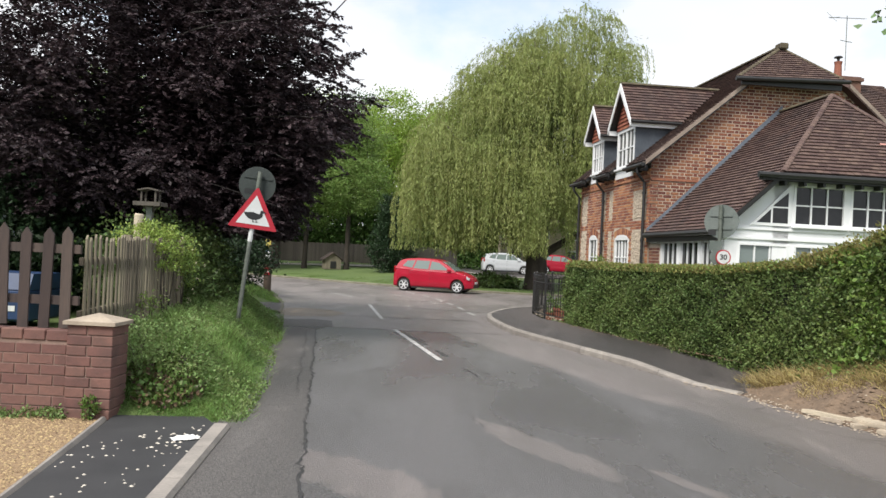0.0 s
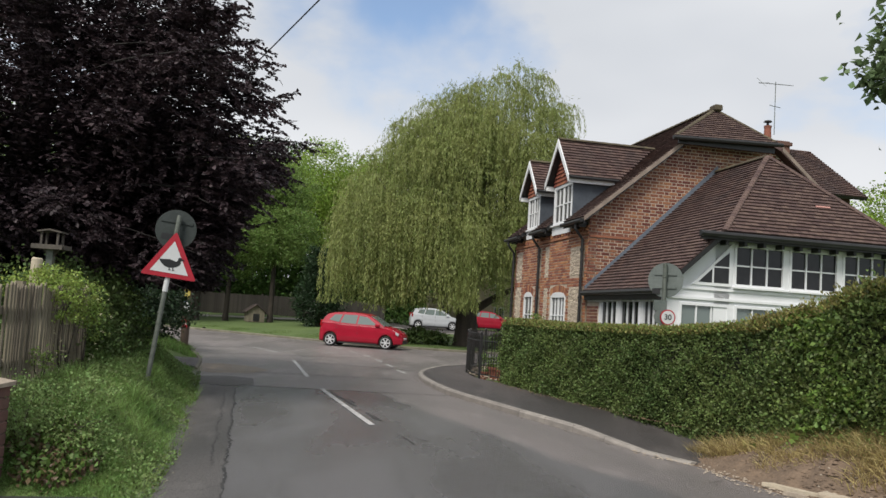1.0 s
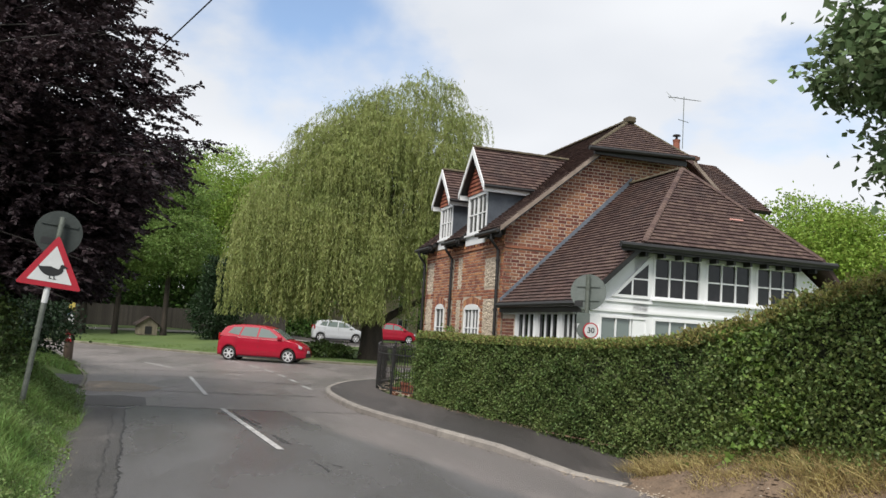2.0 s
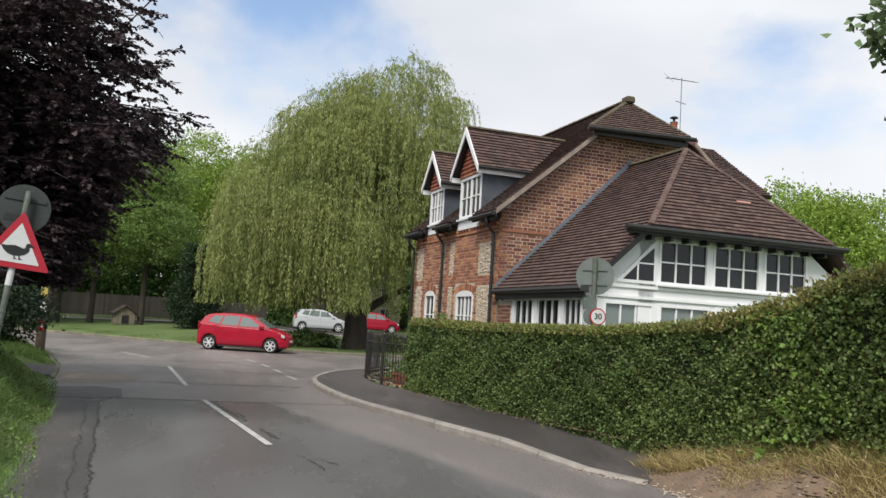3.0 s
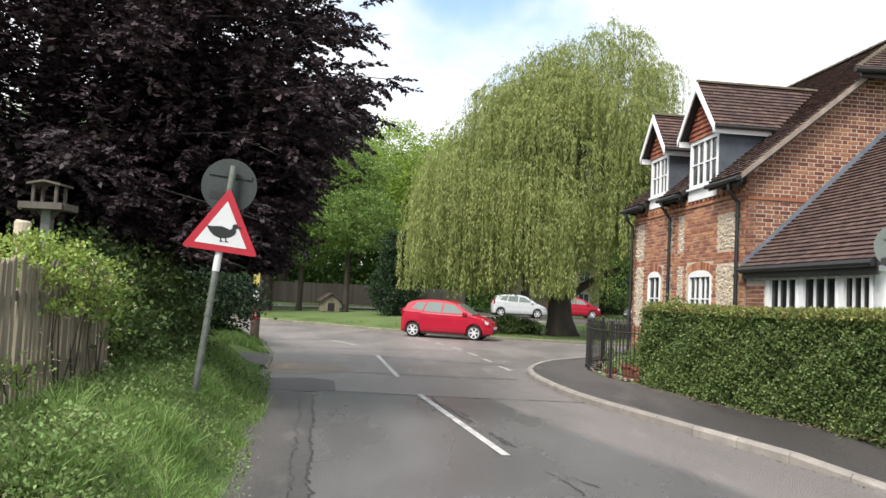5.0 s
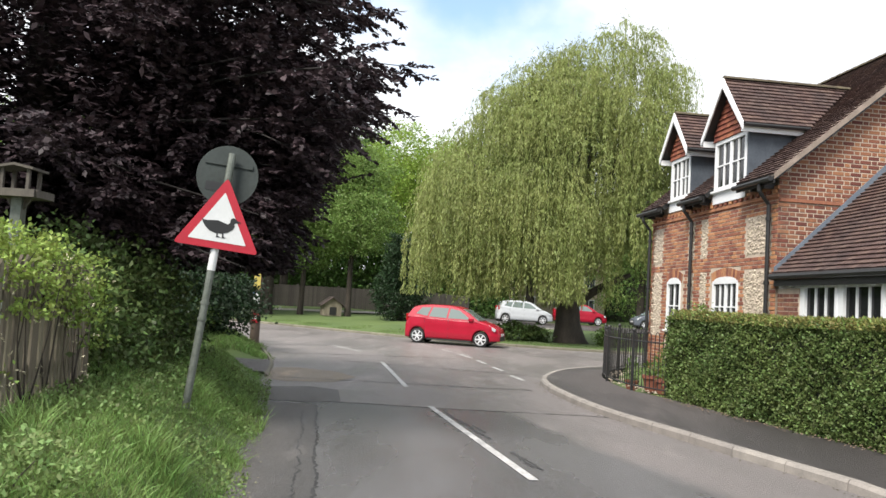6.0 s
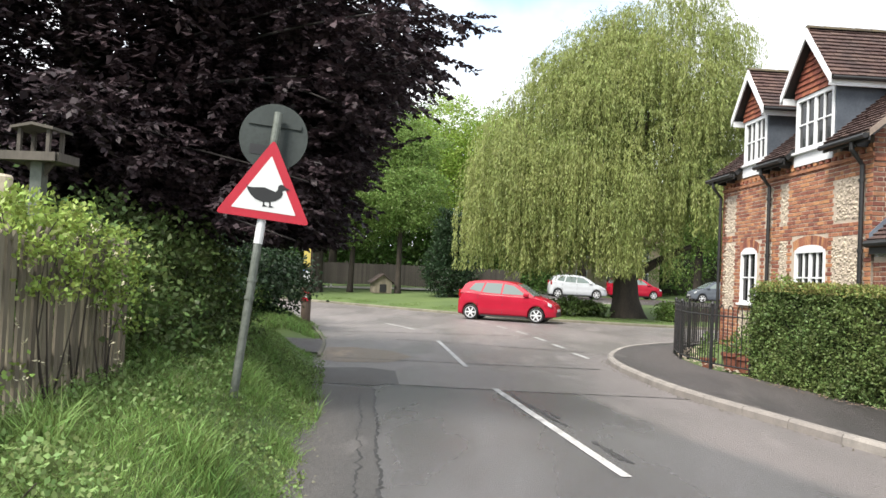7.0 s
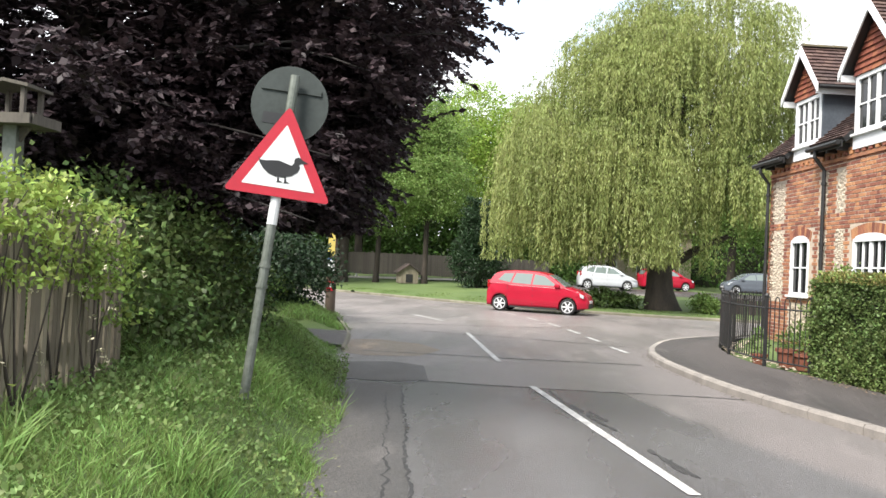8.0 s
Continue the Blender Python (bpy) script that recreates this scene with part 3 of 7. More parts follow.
strip = [(edge_x(y) - 0.2, y) for y in np.linspace(2, 18.4, 20)]
flat("asphalt_strip", strip + wiggle((-2.78, 18.3), (-0.1, 2.0), 220, 0.006, 3), 0.004, M["asphalt_dark"], "older dark asphalt strip along the verge", "road patch")
flat("asphalt_patch", [(-4.0, 18.5), (-2.86, 18.55), (-2.5, 18.9), (-2.75, 20.4), (-3.3, 20.7), (-4.2, 20.2)], 0.005, M["asphalt_dark"], "dark asphalt repair patch in the road", "road patch")
flat("sand_patch", [(-4.35, 21.6), (-3.9, 21.3), (-3.0, 21.7), (-2.75, 22.9), (-3.3, 23.9), (-4.2, 24.3), (-4.7, 24.0)], 0.0045, M["dirt_road"], "sandy brown stain on the asphalt", "road patch")
flat("driveway", [(-4.45, 22.4), (-5.0, 25.3), (-9, 25.6), (-9, 22.0)], 0.047, M["path"], "worn driveway crossing the verge", "driveway")


def joint(a, b, width, seed):
    g = np.random.default_rng(seed)
    n_j = int(14 * math.dist(a, b))
    p = np.array(wiggle(a, b, n_j, 0.014, seed))
    p[:, 0] += 0.015 * np.sin(np.arange(n_j) * 0.23 + seed)
    p[:, 1] += 0.03 * np.sin(np.arange(n_j) * 0.11 + 2 * seed)
    d = np.array(b) - np.array(a)
    nrm = np.array([-d[1], d[0]]) / np.linalg.norm(d)
    w = width * g.uniform(0.15, 1.0, (n_j, 1))
    flat("road_joint", [tuple(q) for q in p + nrm * w] + [tuple(q) for q in (p - nrm * w)[::-1]], 0.006, M["tar"], "tarred joint across the asphalt", "road joint")


joint((-2.6, 18.7), (3.0, 19.0), 0.035, 4)
joint((-2.76, 18.2), (-0.42, 4.0), 0.022, 5)
joint((-2.86, 17.6), (-1.6, 10.2), 0.014, 15)
joint((-4.2, 22.0), (0.9, 22.4), 0.05, 6)
joint((-3.6, 27.0), (1.1, 26.0), 0.05, 8)
# the surface is crumbling beside the centre line
for k, (a, b, w) in enumerate((((-0.86, 18.6), (-0.55, 17.3), 0.028), ((-0.60, 17.6), (-0.22, 16.1), 0.035), ((-0.40, 17.2), (-0.28, 16.6), 0.03), ((0.0, 15.3), (0.16, 14.5), 0.04), ((0.12, 15.0), (0.22, 14.4), 0.03), ((0.42, 13.2), (0.70, 12.2), 0.022), ((0.62, 12.9), (0.86, 12.5), 0.018))):
    joint(a, b, w, 20 + k)
joint((-5.5, 28.6), (-0.6, 30.5), 0.05, 12)


def dash(a, b, w=0.10):
    a, b = np.array(a), np.array(b)
    d = (b - a) / np.linalg.norm(b - a)
    nrm = np.array([-d[1], d[0]]) * w / 2
    flat("road_line", [tuple(a + nrm), tuple(b + nrm), tuple(b - nrm), tuple(a - nrm)], 0.008, M["line"], "worn white painted dash on the road", "road marking")


for a, b in (((-1.06, 18.9), (0.10, 13.85)), ((-2.55, 27.2), (-1.6, 21.6)), ((-4.8, 33.3), (-3.5, 30.8)), ((0.70, 25.7), (0.93, 24.5)), ((0.38, 28.0), (0.59, 26.85)), ((0.02, 30.2), (0.25, 29.0)), ((-0.46, 32.5), (-0.16, 31.2)), ((-1.1, 34.8), (-0.75, 33.6)), ((-1.9, 37.0), (-1.45, 35.9))):
    dash(a, b)


# pavement on the cottage side
def ribbon(name, a, b, za, zb, material, label, category, n=90, across=4):
    pa, pb = resample(a, 0.05), resample(b, 0.05)
    ia, ib = np.linspace(0, len(pa) - 1, n).astype(int), np.linspace(0, len(pb) - 1, n).astype(int)
    v, f = [], []
    for i in range(n):
        for k in range(across + 1):
            q = pa[ia[i]] * (1 - k / across) + pb[ib[i]] * k / across
            z = np.interp(i / n, *za) * (1 - k / across) + np.interp(i / n, *zb) * k / across
            v.append((q[0], q[1], z))
    for i in range(n - 1):
        for k in range(across):
            j = i * (across + 1) + k
            f.append((j, j + 1, j + across + 2, j + across + 1))
    ob = mesh_ob(name, v, f, material, None, label, smooth=True)
    ob.data.update()
    if ob.data.polygons[5].normal.z < 0:
        ob.data.flip_normals()
    return tagged(ob, category=category, kind="structure")


KERB_BACK = [(x + 0.11, y - 0.02) for x, y in KERB[:10]] + [(1.36, 24.2), (1.63, 25.55), (2.26, 27.5), (4.25, 30.2), (9.0, 32.08), (32, 34.38)]
pavement = ribbon("pavement", KERB_BACK, BACK, ([0, 0.08, 1], [0.0, 0.112, 0.112]), ([0, 0.1, 0.3, 1], [0.06, 0.25, 0.28, 0.27]), M["path"], "dark asphalt pavement beside the hedge", "pavement")
pavement_left = flat("pavement_left", [(-1.1, 0), (-1.73, 5.9), (-1.95, 8.05), (-2.2, 8.45), (-3.05, 8.3), (-2.66, 5.85), (-1.9, 0)], 0.03, M["path_new"], "fresh black asphalt pavement by the brick wall", "pavement")


def kerb_stone(parent, a, b, h0, h1, width=0.125, side=1, name="kerb_stone", material=None):
    """One stone from a to b, its road edge along the line, with a chamfered top edge."""
    a, b = np.array(a), np.array(b)
    d = (b - a) / np.linalg.norm(b - a)
    a, b = a + d * 0.006, b - d * 0.006
    n = np.array([-d[1], d[0]]) * side
    v = []
    for p, h in ((a, h0), (b, h1)):
        for off, z in ((0, -0.1), (0, h - 0.035), (0.025, h), (width, h), (width, -0.1)):
            v.append((*(p + n * off), z))
    f = [(i, (i + 1) % 5, (i + 1) % 5 + 5, i + 5) for i in range(5)] + [(4, 3, 2, 1, 0), (5, 6, 7, 8, 9)]
    return mesh_ob(name, v, f, material or M["kerb"], parent)


kerb = empty("kerb", Matrix(), "worn concrete kerb stones curving round the pavement", "kerb", kind="structure")
for i in range(len(kerb_line) - 1):
    h = [0.03 + 0.09 * min(1, max(0, (k - 1) / 2.0)) for k in (i, i + 1)]
    kerb_stone(kerb, kerb_line[i], kerb_line[i + 1], *h, side=-1)
kerb_far = empty("kerb_far", Matrix(), "mossy kerb stones along the village green", "kerb", kind="structure")
for i in range(len(far_line) - 1):
    if -30 < far_line[i][0] < 25:
        kerb_stone(kerb_far, far_line[i], far_line[i + 1], 0.11, 0.11, side=1, material=M["kerb_moss"])
kerb_left = empty("kerb_left", Matrix(), "pale concrete kerb stones beside the black pavement", "kerb", kind="structure")
kl = resample([(-1.05, 0.5), (-1.6, 5.9), (-1.83, 8.1)], 0.92)
for i in range(len(kl) - 1):
    kerb_stone(kerb_left, kl[i], kl[i + 1], 0.05, 0.05, width=0.15, side=1)
edging = empty("edging", Matrix(), "thin concrete edging between pavement and gravel", "edging", kind="structure")
el_ = resample([(-1.85, 0.5), (-2.66, 5.85), (-3.06, 8.15)], 0.92)
for i in range(len(el_) - 1):
    kerb_stone(edging, el_[i], el_[i + 1], 0.045, 0.045, width=0.05, side=1)
kerb_drive = empty("kerb_drive", Matrix(), "low kerb at the driveway mouth", "kerb", kind="structure")
kd = resample([(-4.36, 21.9), (-4.62, 23.4), (-5.0, 25.4), (-6.7, 31.0)], 0.92)
for i in range(len(kd) - 1):
    kerb_stone(kerb_drive, kd[i], kd[i + 1], 0.05, 0.05, width=0.08, side=1, material=M["kerb_moss"])
flat("gravel_drive", [(-1.95, 0), (-2.72, 5.85), (-3.12, 8.2), (-16, 8.4), (-16, 0)], 0.012, M["gravel"], "gravel drive in front of the brick wall", "gravel")


# ---- hedge ----
HEDGE = [(3.0, 20.05), (3.35, 18.6), (3.64, 17.5), (4.2, 15.75), (4.72, 14.2), (5.3, 12.3), (5.7, 10.7), (6.2, 9.2), (7.0, 7.3), (7.8, 5.2)]


def hedge_top(y):
    return np.interp(y, [8, 9, 10.5, 11.4, 12.5, 14, 17, 20], [2.85, 2.72, 2.34, 2.03, 1.84, 1.72, 1.66, 1.68])


def hedge():
    line = resample(HEDGE, 0.25)
    d = unit(np.gradient(line, axis=0))
    back = np.stack([-d[:, 1], d[:, 0]], 1)
    root = empty("hedge", Matrix(), "clipped green hedge beside the pavement, taller and looser at one end", "hedge")
    # near-black core stands in for the shade deep inside the hedge
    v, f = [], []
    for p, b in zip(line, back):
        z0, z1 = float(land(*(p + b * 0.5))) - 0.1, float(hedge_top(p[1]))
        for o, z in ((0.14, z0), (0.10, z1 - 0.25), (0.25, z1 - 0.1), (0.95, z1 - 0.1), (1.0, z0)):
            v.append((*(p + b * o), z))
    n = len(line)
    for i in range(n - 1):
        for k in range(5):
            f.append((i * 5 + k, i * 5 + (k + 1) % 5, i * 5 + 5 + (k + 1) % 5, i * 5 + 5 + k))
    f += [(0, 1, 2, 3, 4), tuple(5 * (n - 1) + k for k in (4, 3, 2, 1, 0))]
    mesh_ob("shade_core", v, f, M["core"], root)
    g = np.random.default_rng(11)

    def spread(count, ylo, yhi, loose):
        sel = [i for i in range(n) if ylo <= line[i][1] < yhi]
        i = g.choice(sel, count)
        t = g.uniform(-0.14, 0.14, count)
        p, b, dd = line[i] + d[i] * t[:, None], back[i], d[i]
        top = hedge_top(p[:, 1]) + 0.05 * np.sin(p[:, 1] * 5) + 0.03 * np.sin(p[:, 1] * 13)
        kind = g.uniform(size=count)
        base = land(p[:, 0] + b[:, 0] * 0.3, p[:, 1] + b[:, 1] * 0.3)
        z = np.where(kind < 0.72, base - 0.2 + (top - base + 0.2) * g.uniform(0, 1, count), top - g.uniform(0, 0.1, count))
        o = np.where(kind < 0.72, 0.08 + 0.035 * np.sin(z * 6 + p[:, 1] * 4) + 0.03 * np.sin(z * 15 - p[:, 1] * 9) + 0.02 * np.sin(z * 31 + p[:, 1] * 23) + np.abs(g.normal(0, 0.06 + loose, count)) * g.choice([-1, 1], count), g.uniform(0, 1.0, count))
        o = o + 0.12 * np.clip((z - top + 0.2) / 0.2, 0, 1) * (kind < 0.72)
        q = np.concatenate([p + b * o[:, None], (z + g.normal(0, 0.015 + loose, count))[:, None]], 1)
        return q, np.concatenate([-b * 0.6, np.full((count, 1), 0.35)], 1)

    q, o = spread(105000, 11.2, 20.06, 0.0)
    quads("foliage", leaves(q, 0.046, 0.031, o, 0.1, 1), M["hedge"], root)
    m = 9000                                             # the clipped end by the railings
    e = line[0] + back[0] * g.uniform(0.02, 1.0, m)[:, None] - d[0] * np.abs(g.normal(0.0, 0.05, m))[:, None]
    ez = land(e[:, 0], e[:, 1]) + g.uniform(0, 1, m) * (1.77 - 0.25)
    quads("foliage", leaves(np.c_[e, ez], 0.048, 0.032, np.tile([-0.3, 0.6, 0.3], (m, 1)), 0.1, 2), M["hedge"], root)
    q, o = spread(72000, 4.8, 12.0, 0.05)
    quads("foliage", leaves(q, 0.052, 0.038, o, 0.2, 3), M["hedge"], root)
    q, o = spread(26000, 4.8, 11.7, 0.08)
    quads("foliage", leaves(q, 0.05, 0.037, o, 0.2, 4), M["hedge_light"], root)
    q, o = spread(17000, 11.2, 20.0, 0.01)
    q[:, 2] = hedge_top(q[:, 1]) + g.uniform(-0.05, 0.10, len(q))
    half = g.uniform(size=len(q)) < 0.6
    quads("foliage", leaves(q[~half], 0.05, 0.026, o[~half], -0.5, 5), M["hedge_light"], root)
    quads("young_growth", leaves(q[half], 0.05, 0.024, o[half], -0.5, 6), M["fringe"], root)
    q, o = spread(12000, 6.0, 12.2, 0.04)
    q[:, 2] = hedge_top(q[:, 1]) + g.uniform(-0.12, 0.12, len(q))
    quads("young_growth", leaves(q, 0.055, 0.03, o, -0.5, 7), M["fringe"], root)
    q, o = spread(26000, 10.1, 11.7, 0.03)
    vy = 10.85 + 0.25 * np.sin(q[:, 2] * 4)
    ok = (np.abs(q[:, 1] - vy) < 0.28 + 0.2 * np.sin(q[:, 2] * 7 + 1)) & (np.sin(q[:, 1] * 17) + np.sin(q[:, 2] * 13) > -0.5) & (g.uniform(size=len(q)) < 0.22)
    q, o = q[ok], o[ok]
    q[:, :2] -= 0.06 * unit(back.mean(0)[None])[0]
    quads("climber", leaves(q, 0.08, 0.066, o, 0.35, 8), M["vine"], root)


hedge()


# ---- the cottage: u along the gable end (x), v along the front (y) ----
A7 = radians(7.0)
COTTAGE = Matrix.Translation((5.27 - 0.2 * math.cos(A7) + 0.2 * math.sin(A7), 20.95 - 0.2 * math.sin(A7) - 0.2 * math.cos(A7), 0.0)) @ Matrix.Rotation(A7, 4, "Z")
cottage = empty("cottage", COTTAGE, "brick and flint cottage with tiled roof, dormers and white garden room", "house")
DEPTH, SPAN = 6.3, 7.5                    # along v, along u
EAVE_U, EAVE_Z, PITCH = -0.25, 4.36, 0.843
RIDGE_U = 3.75
RIDGE_Z = EAVE_Z + PITCH * (RIDGE_U - EAVE_U)
HH_Z = 6.62                               # eaves of the half hip
HH_U = EAVE_U + (HH_Z - EAVE_Z) / PITCH
HH_V = 0.85                               # where the half hip meets the ridge
HIP_L, HIP_R, HIP_RISE = 1.95, 4.82, 0.10  # ends of its eaves along u, and how far the garden end stands higher


def roof_z(u):
    return EAVE_Z + PITCH * (u - EAVE_U)


def brick_field(parent, origin, e, n, rows, keep, material, stuff_material, parts, brick=(0.215, 0.065), gap=0.018, proud=0.008, tint_seed=1, bond=True):
    """Bricks in Flemish bond (or stretchers alone) on an upright wall. origin: lower corner; e along the wall; n outward. keep(a, z) says where brick is. The first ones within parts(a, z) are objects."""
    e, n, o = Vector(e), Vector(n), Vector(origin)
    L, Hh = brick
    g = random.Random(tint_seed)
    k = 0.004
    fs = [(4, 5, 6, 7)] + [(i, (i + 1) % 4, (i + 1) % 4 + 4, i + 4) for i in range(4)]
    kinds = []                                             # stretcher and header
    for w in (L, (L - gap) / 2 if bond else L):
        c = [(-w / 2, 0, 0), (w / 2, 0, 0), (w / 2, 0, Hh), (-w / 2, 0, Hh)]
        c += [(-w / 2 + k, proud, k), (w / 2 - k, proud, k), (w / 2 - k, proud, Hh - k), (-w / 2 + k, proud, Hh - k)]
        me = bpy.data.meshes.new("brick")
        me.from_pydata(c, [], fs)
        me.materials.append(material)
        kinds.append((w, c, me))
    turn = Matrix((e, n, Vector((0, 0, 1)))).transposed().to_4x4()
    vs, ff, made = [], [], 0
    amax, zmax = rows
    r, z = 0, 0.006
    while z < zmax:
        a, i = -L * (0.75 if r % 2 else 0.0) * (1.0 if bond else 0.67), 0
        while a < amax:
            w, c, me = kinds[i % 2]
            a0, a1 = max(a, 0.0), min(a + w, amax)
            if a1 - a0 > 0.03 and keep((a0 + a1) / 2, z + Hh / 2):
                p = o + e * ((a0 + a1) / 2) + Vector((0, 0, z)) + n * g.uniform(-0.003, 0.003)
                m = Matrix.Translation(p) @ turn
                if a1 - a0 > w - 0.001 and made < 300 and parts(a, z):
                    share("brick", me, parent, m)
                    made += 1
                else:
                    b = len(vs)
                    vs.extend(m @ Vector((q[0] * (a1 - a0) / w, q[1], q[2])) for q in c)
                    ff.extend(tuple(b + j for j in t) for t in fs)
            a += w + gap
            i += 1
        z += Hh + gap
        r += 1
    if vs:
        ob = mesh_ob("brickwork", vs, ff, stuff_material, parent)
        tagged(ob, kind="stuff")


def tile_field(parent, origin, e, s, outline, material, stuff_material, parts=None, gauge=0.115, width=0.165, name="roof_tile", seed=1, lift=0.042, leave=None):
    """Overlapping plain tiles on a sloping convex outline given as (along, up the slope) from origin."""
    e, s, o = Vector(e).normalized(), Vector(s).normalized(), Vector(origin)
    n = e.cross(s)
    g = random.Random(seed)
    pts = outline
    bmin, bmax = min(p[1] for p in pts), max(p[1] for p in pts)
    me = None
    vs, ff, made = [], [], 0
    turn = Matrix((e, s, n)).transposed().to_4x4()
    full = [(0.004, 0, lift), (width - 0.004, 0, lift), (width - 0.004, gauge * 1.25, 0.004), (0.004, gauge * 1.25, 0.004), (0.004, 0, 0.002), (width - 0.004, 0, 0.002)]
    fs = [(0, 1, 2, 3), (4, 5, 1, 0), (5, 2, 1), (4, 0, 3)]
    me = bpy.data.meshes.new(name)
    me.from_pydata(full, [], fs)
    me.materials.append(material)
    b, r = bmin, 0
    while b < bmax - 0.03:
        y = b + 0.02
        xs = []
        for (x0, y0), (x1, y1) in zip(pts, pts[1:] + pts[:1]):
            if (y0 - y) * (y1 - y) < 0:
                xs.append(x0 + (x1 - x0) * (y - y0) / (y1 - y0))
        if len(xs) >= 2:
            lo, hi = min(xs), max(xs)
            a = math.floor(lo / width) * width - (width / 2 if r % 2 else 0)
            while a < hi:
                a0, a1 = max(a, lo), min(a + width, hi)
                if a1 - a0 > 0.02 and not (leave and leave((a0 + a1) / 2, b)):
                    p = o + e * a0 + s * (b + g.uniform(-0.004, 0.004)) + n * g.uniform(0, 0.006)
                    m = Matrix.Translation(p) @ turn
                    if parts and made < 300 and a1 - a0 > width - 0.001 and parts(a0, b):
                        share(name, me, parent, m)
                        made += 1
                    else:
                        k, q = len(vs), (a1 - a0) / width
                        vs.extend(m @ Vector((x * q, yy, zz)) for x, yy, zz in full)
                        ff.extend(tuple(k + i for i in t) for t in fs)
                a += width
        b += gauge
        r += 1
    if vs:
        tagged(mesh_ob(name + "s", vs, ff, stuff_material, parent), kind="stuff")


def slab(name, corners, thick, material, parent, label=""):
    """A roof or wall plate: a flat outline of 3D corners with thickness inward."""
    c = [Vector(p) for p in corners]
    n = sum(((p - c[0]).cross(q - c[0]) for p, q in zip(c[1:], c[2:])), Vector()).normalized()
    bm = bmesh.new()
    a = [bm.verts.new(p) for p in c]
    b = [bm.verts.new(p - n * thick) for p in c]
    bm.faces.new(a)
    bm.faces.new(b[::-1])
    k = len(c)
    for i in range(k):
        bm.faces.new((a[i], b[i], b[(i + 1) % k], a[(i + 1) % k]))
    return part(name, bm, material, parent, label)


def wall_with_holes(name, u0, u1, z0, ztop, holes, thick, plane, at, material, parent, label=""):
    """An upright wall cut into blocks round rectangular holes. plane 'x': runs along v at u = at; 'y': runs along u at v = at. Thickness goes inward (+). ztop: function or number."""
    cuts = sorted({u0, u1, *[h[0] for h in holes], *[h[1] for h in holes]})
    bm = bmesh.new()
    top = ztop if callable(ztop) else (lambda q: ztop)
    for a, b in zip(cuts, cuts[1:]):
        spans, lo = [], z0
        for h in sorted((h for h in holes if h[0] <= a + 1e-6 and h[1] >= b - 1e-6), key=lambda h: h[2]):
            spans.append((lo, h[2], h[2]))
            lo = h[3]
        spans.append((lo, top(a), top(b)))
        for zl, za, zb in spans:
            if max(za, zb) - zl < 0.005:
                continue
            o = [(a, zl), (b, zl), (b, zb), (a, za)]
            prism(bm, o, "x" if plane == "x" else "y", at, at + thick)
    bmesh.ops.remove_doubles(bm, verts=bm.verts[:], dist=0.0005)
    return part(name, bm, material, parent, label)


def window(parent, m, w, h, cols, rows, name="window", arch=0.0, pane_mat=None, frame_w=0.06, deep=0.07):
    """Casement in the plane y = 0 facing -y, its lower left at the origin; bars, panes and sill are parts."""
    win = new(name)
    win.parent = parent
    win.matrix_local = m
    tagged(win, "white painted casement window with glazing bars")
    bm = bmesh.new()
    box(bm, 0, frame_w, -0.02, deep, 0, h)
    box(bm, w - frame_w, w, -0.02, deep, 0, h)
    box(bm, frame_w, w - frame_w, -0.02, deep, 0, frame_w)
    if arch:
        pts = [(frame_w, h - frame_w), (w - frame_w, h - frame_w), (w - frame_w, h)]
        pts += [(w / 2 + (w / 2 - frame_w) * math.cos(q), h + arch * math.sin(q)) for q in [math.pi * k / 8 for k in range(1, 8)]] + [(frame_w, h)]
        prism(bm, pts, "y", -0.02, deep)
    else:
        box(bm, frame_w, w - frame_w, -0.02, deep, h - frame_w, h)
    bmesh.ops.remove_doubles(bm, verts=bm.verts[:], dist=0.0005)
    part("window_frame", bm, M["white"], win)
    part("window_sill", bx(-0.04, w + 0.04, -0.09, deep, -0.05, 0.0, 0.008), M["white"], win)
    iw, ih = w - 2 * frame_w, h - 2 * frame_w
    for c in range(cols):
        for r in range(rows):
            x0, z0 = frame_w + iw * c / cols, frame_w + ih * r / rows
            part("pane", bx(x0 + 0.004, x0 + iw / cols - 0.004, 0.035, 0.042, z0 + 0.004, z0 + ih / rows - 0.004), pane_mat or M["pane"], win)
    for c in range(1, cols):
        x = frame_w + iw * c / cols
        wide = 0.045 if cols == 4 and c == 2 else 0.014        # the meeting stiles of a pair of casements
        part("glazing_bar", bx(x - wide, x + wide, 0.0, 0.05, frame_w, h - frame_w), M["white"], win)
    for r in range(1, rows):
        z = frame_w + ih * r / rows
        part("glazing_bar", bx(frame_w, w - frame_w, 0.004, 0.046, z - 0.014, z + 0.014), M["white"], win)
    return win


FACE_W = Matrix.Rotation(radians(-90), 4, "Z")         # a window facing -x (its own -y turned to -x)


def on_front(v_right, z):
    """Places a window, seen from outside, on the front wall (facing -u); v_right is its end towards larger v."""
    return Matrix.Translation((0, v_right, z)) @ FACE_W


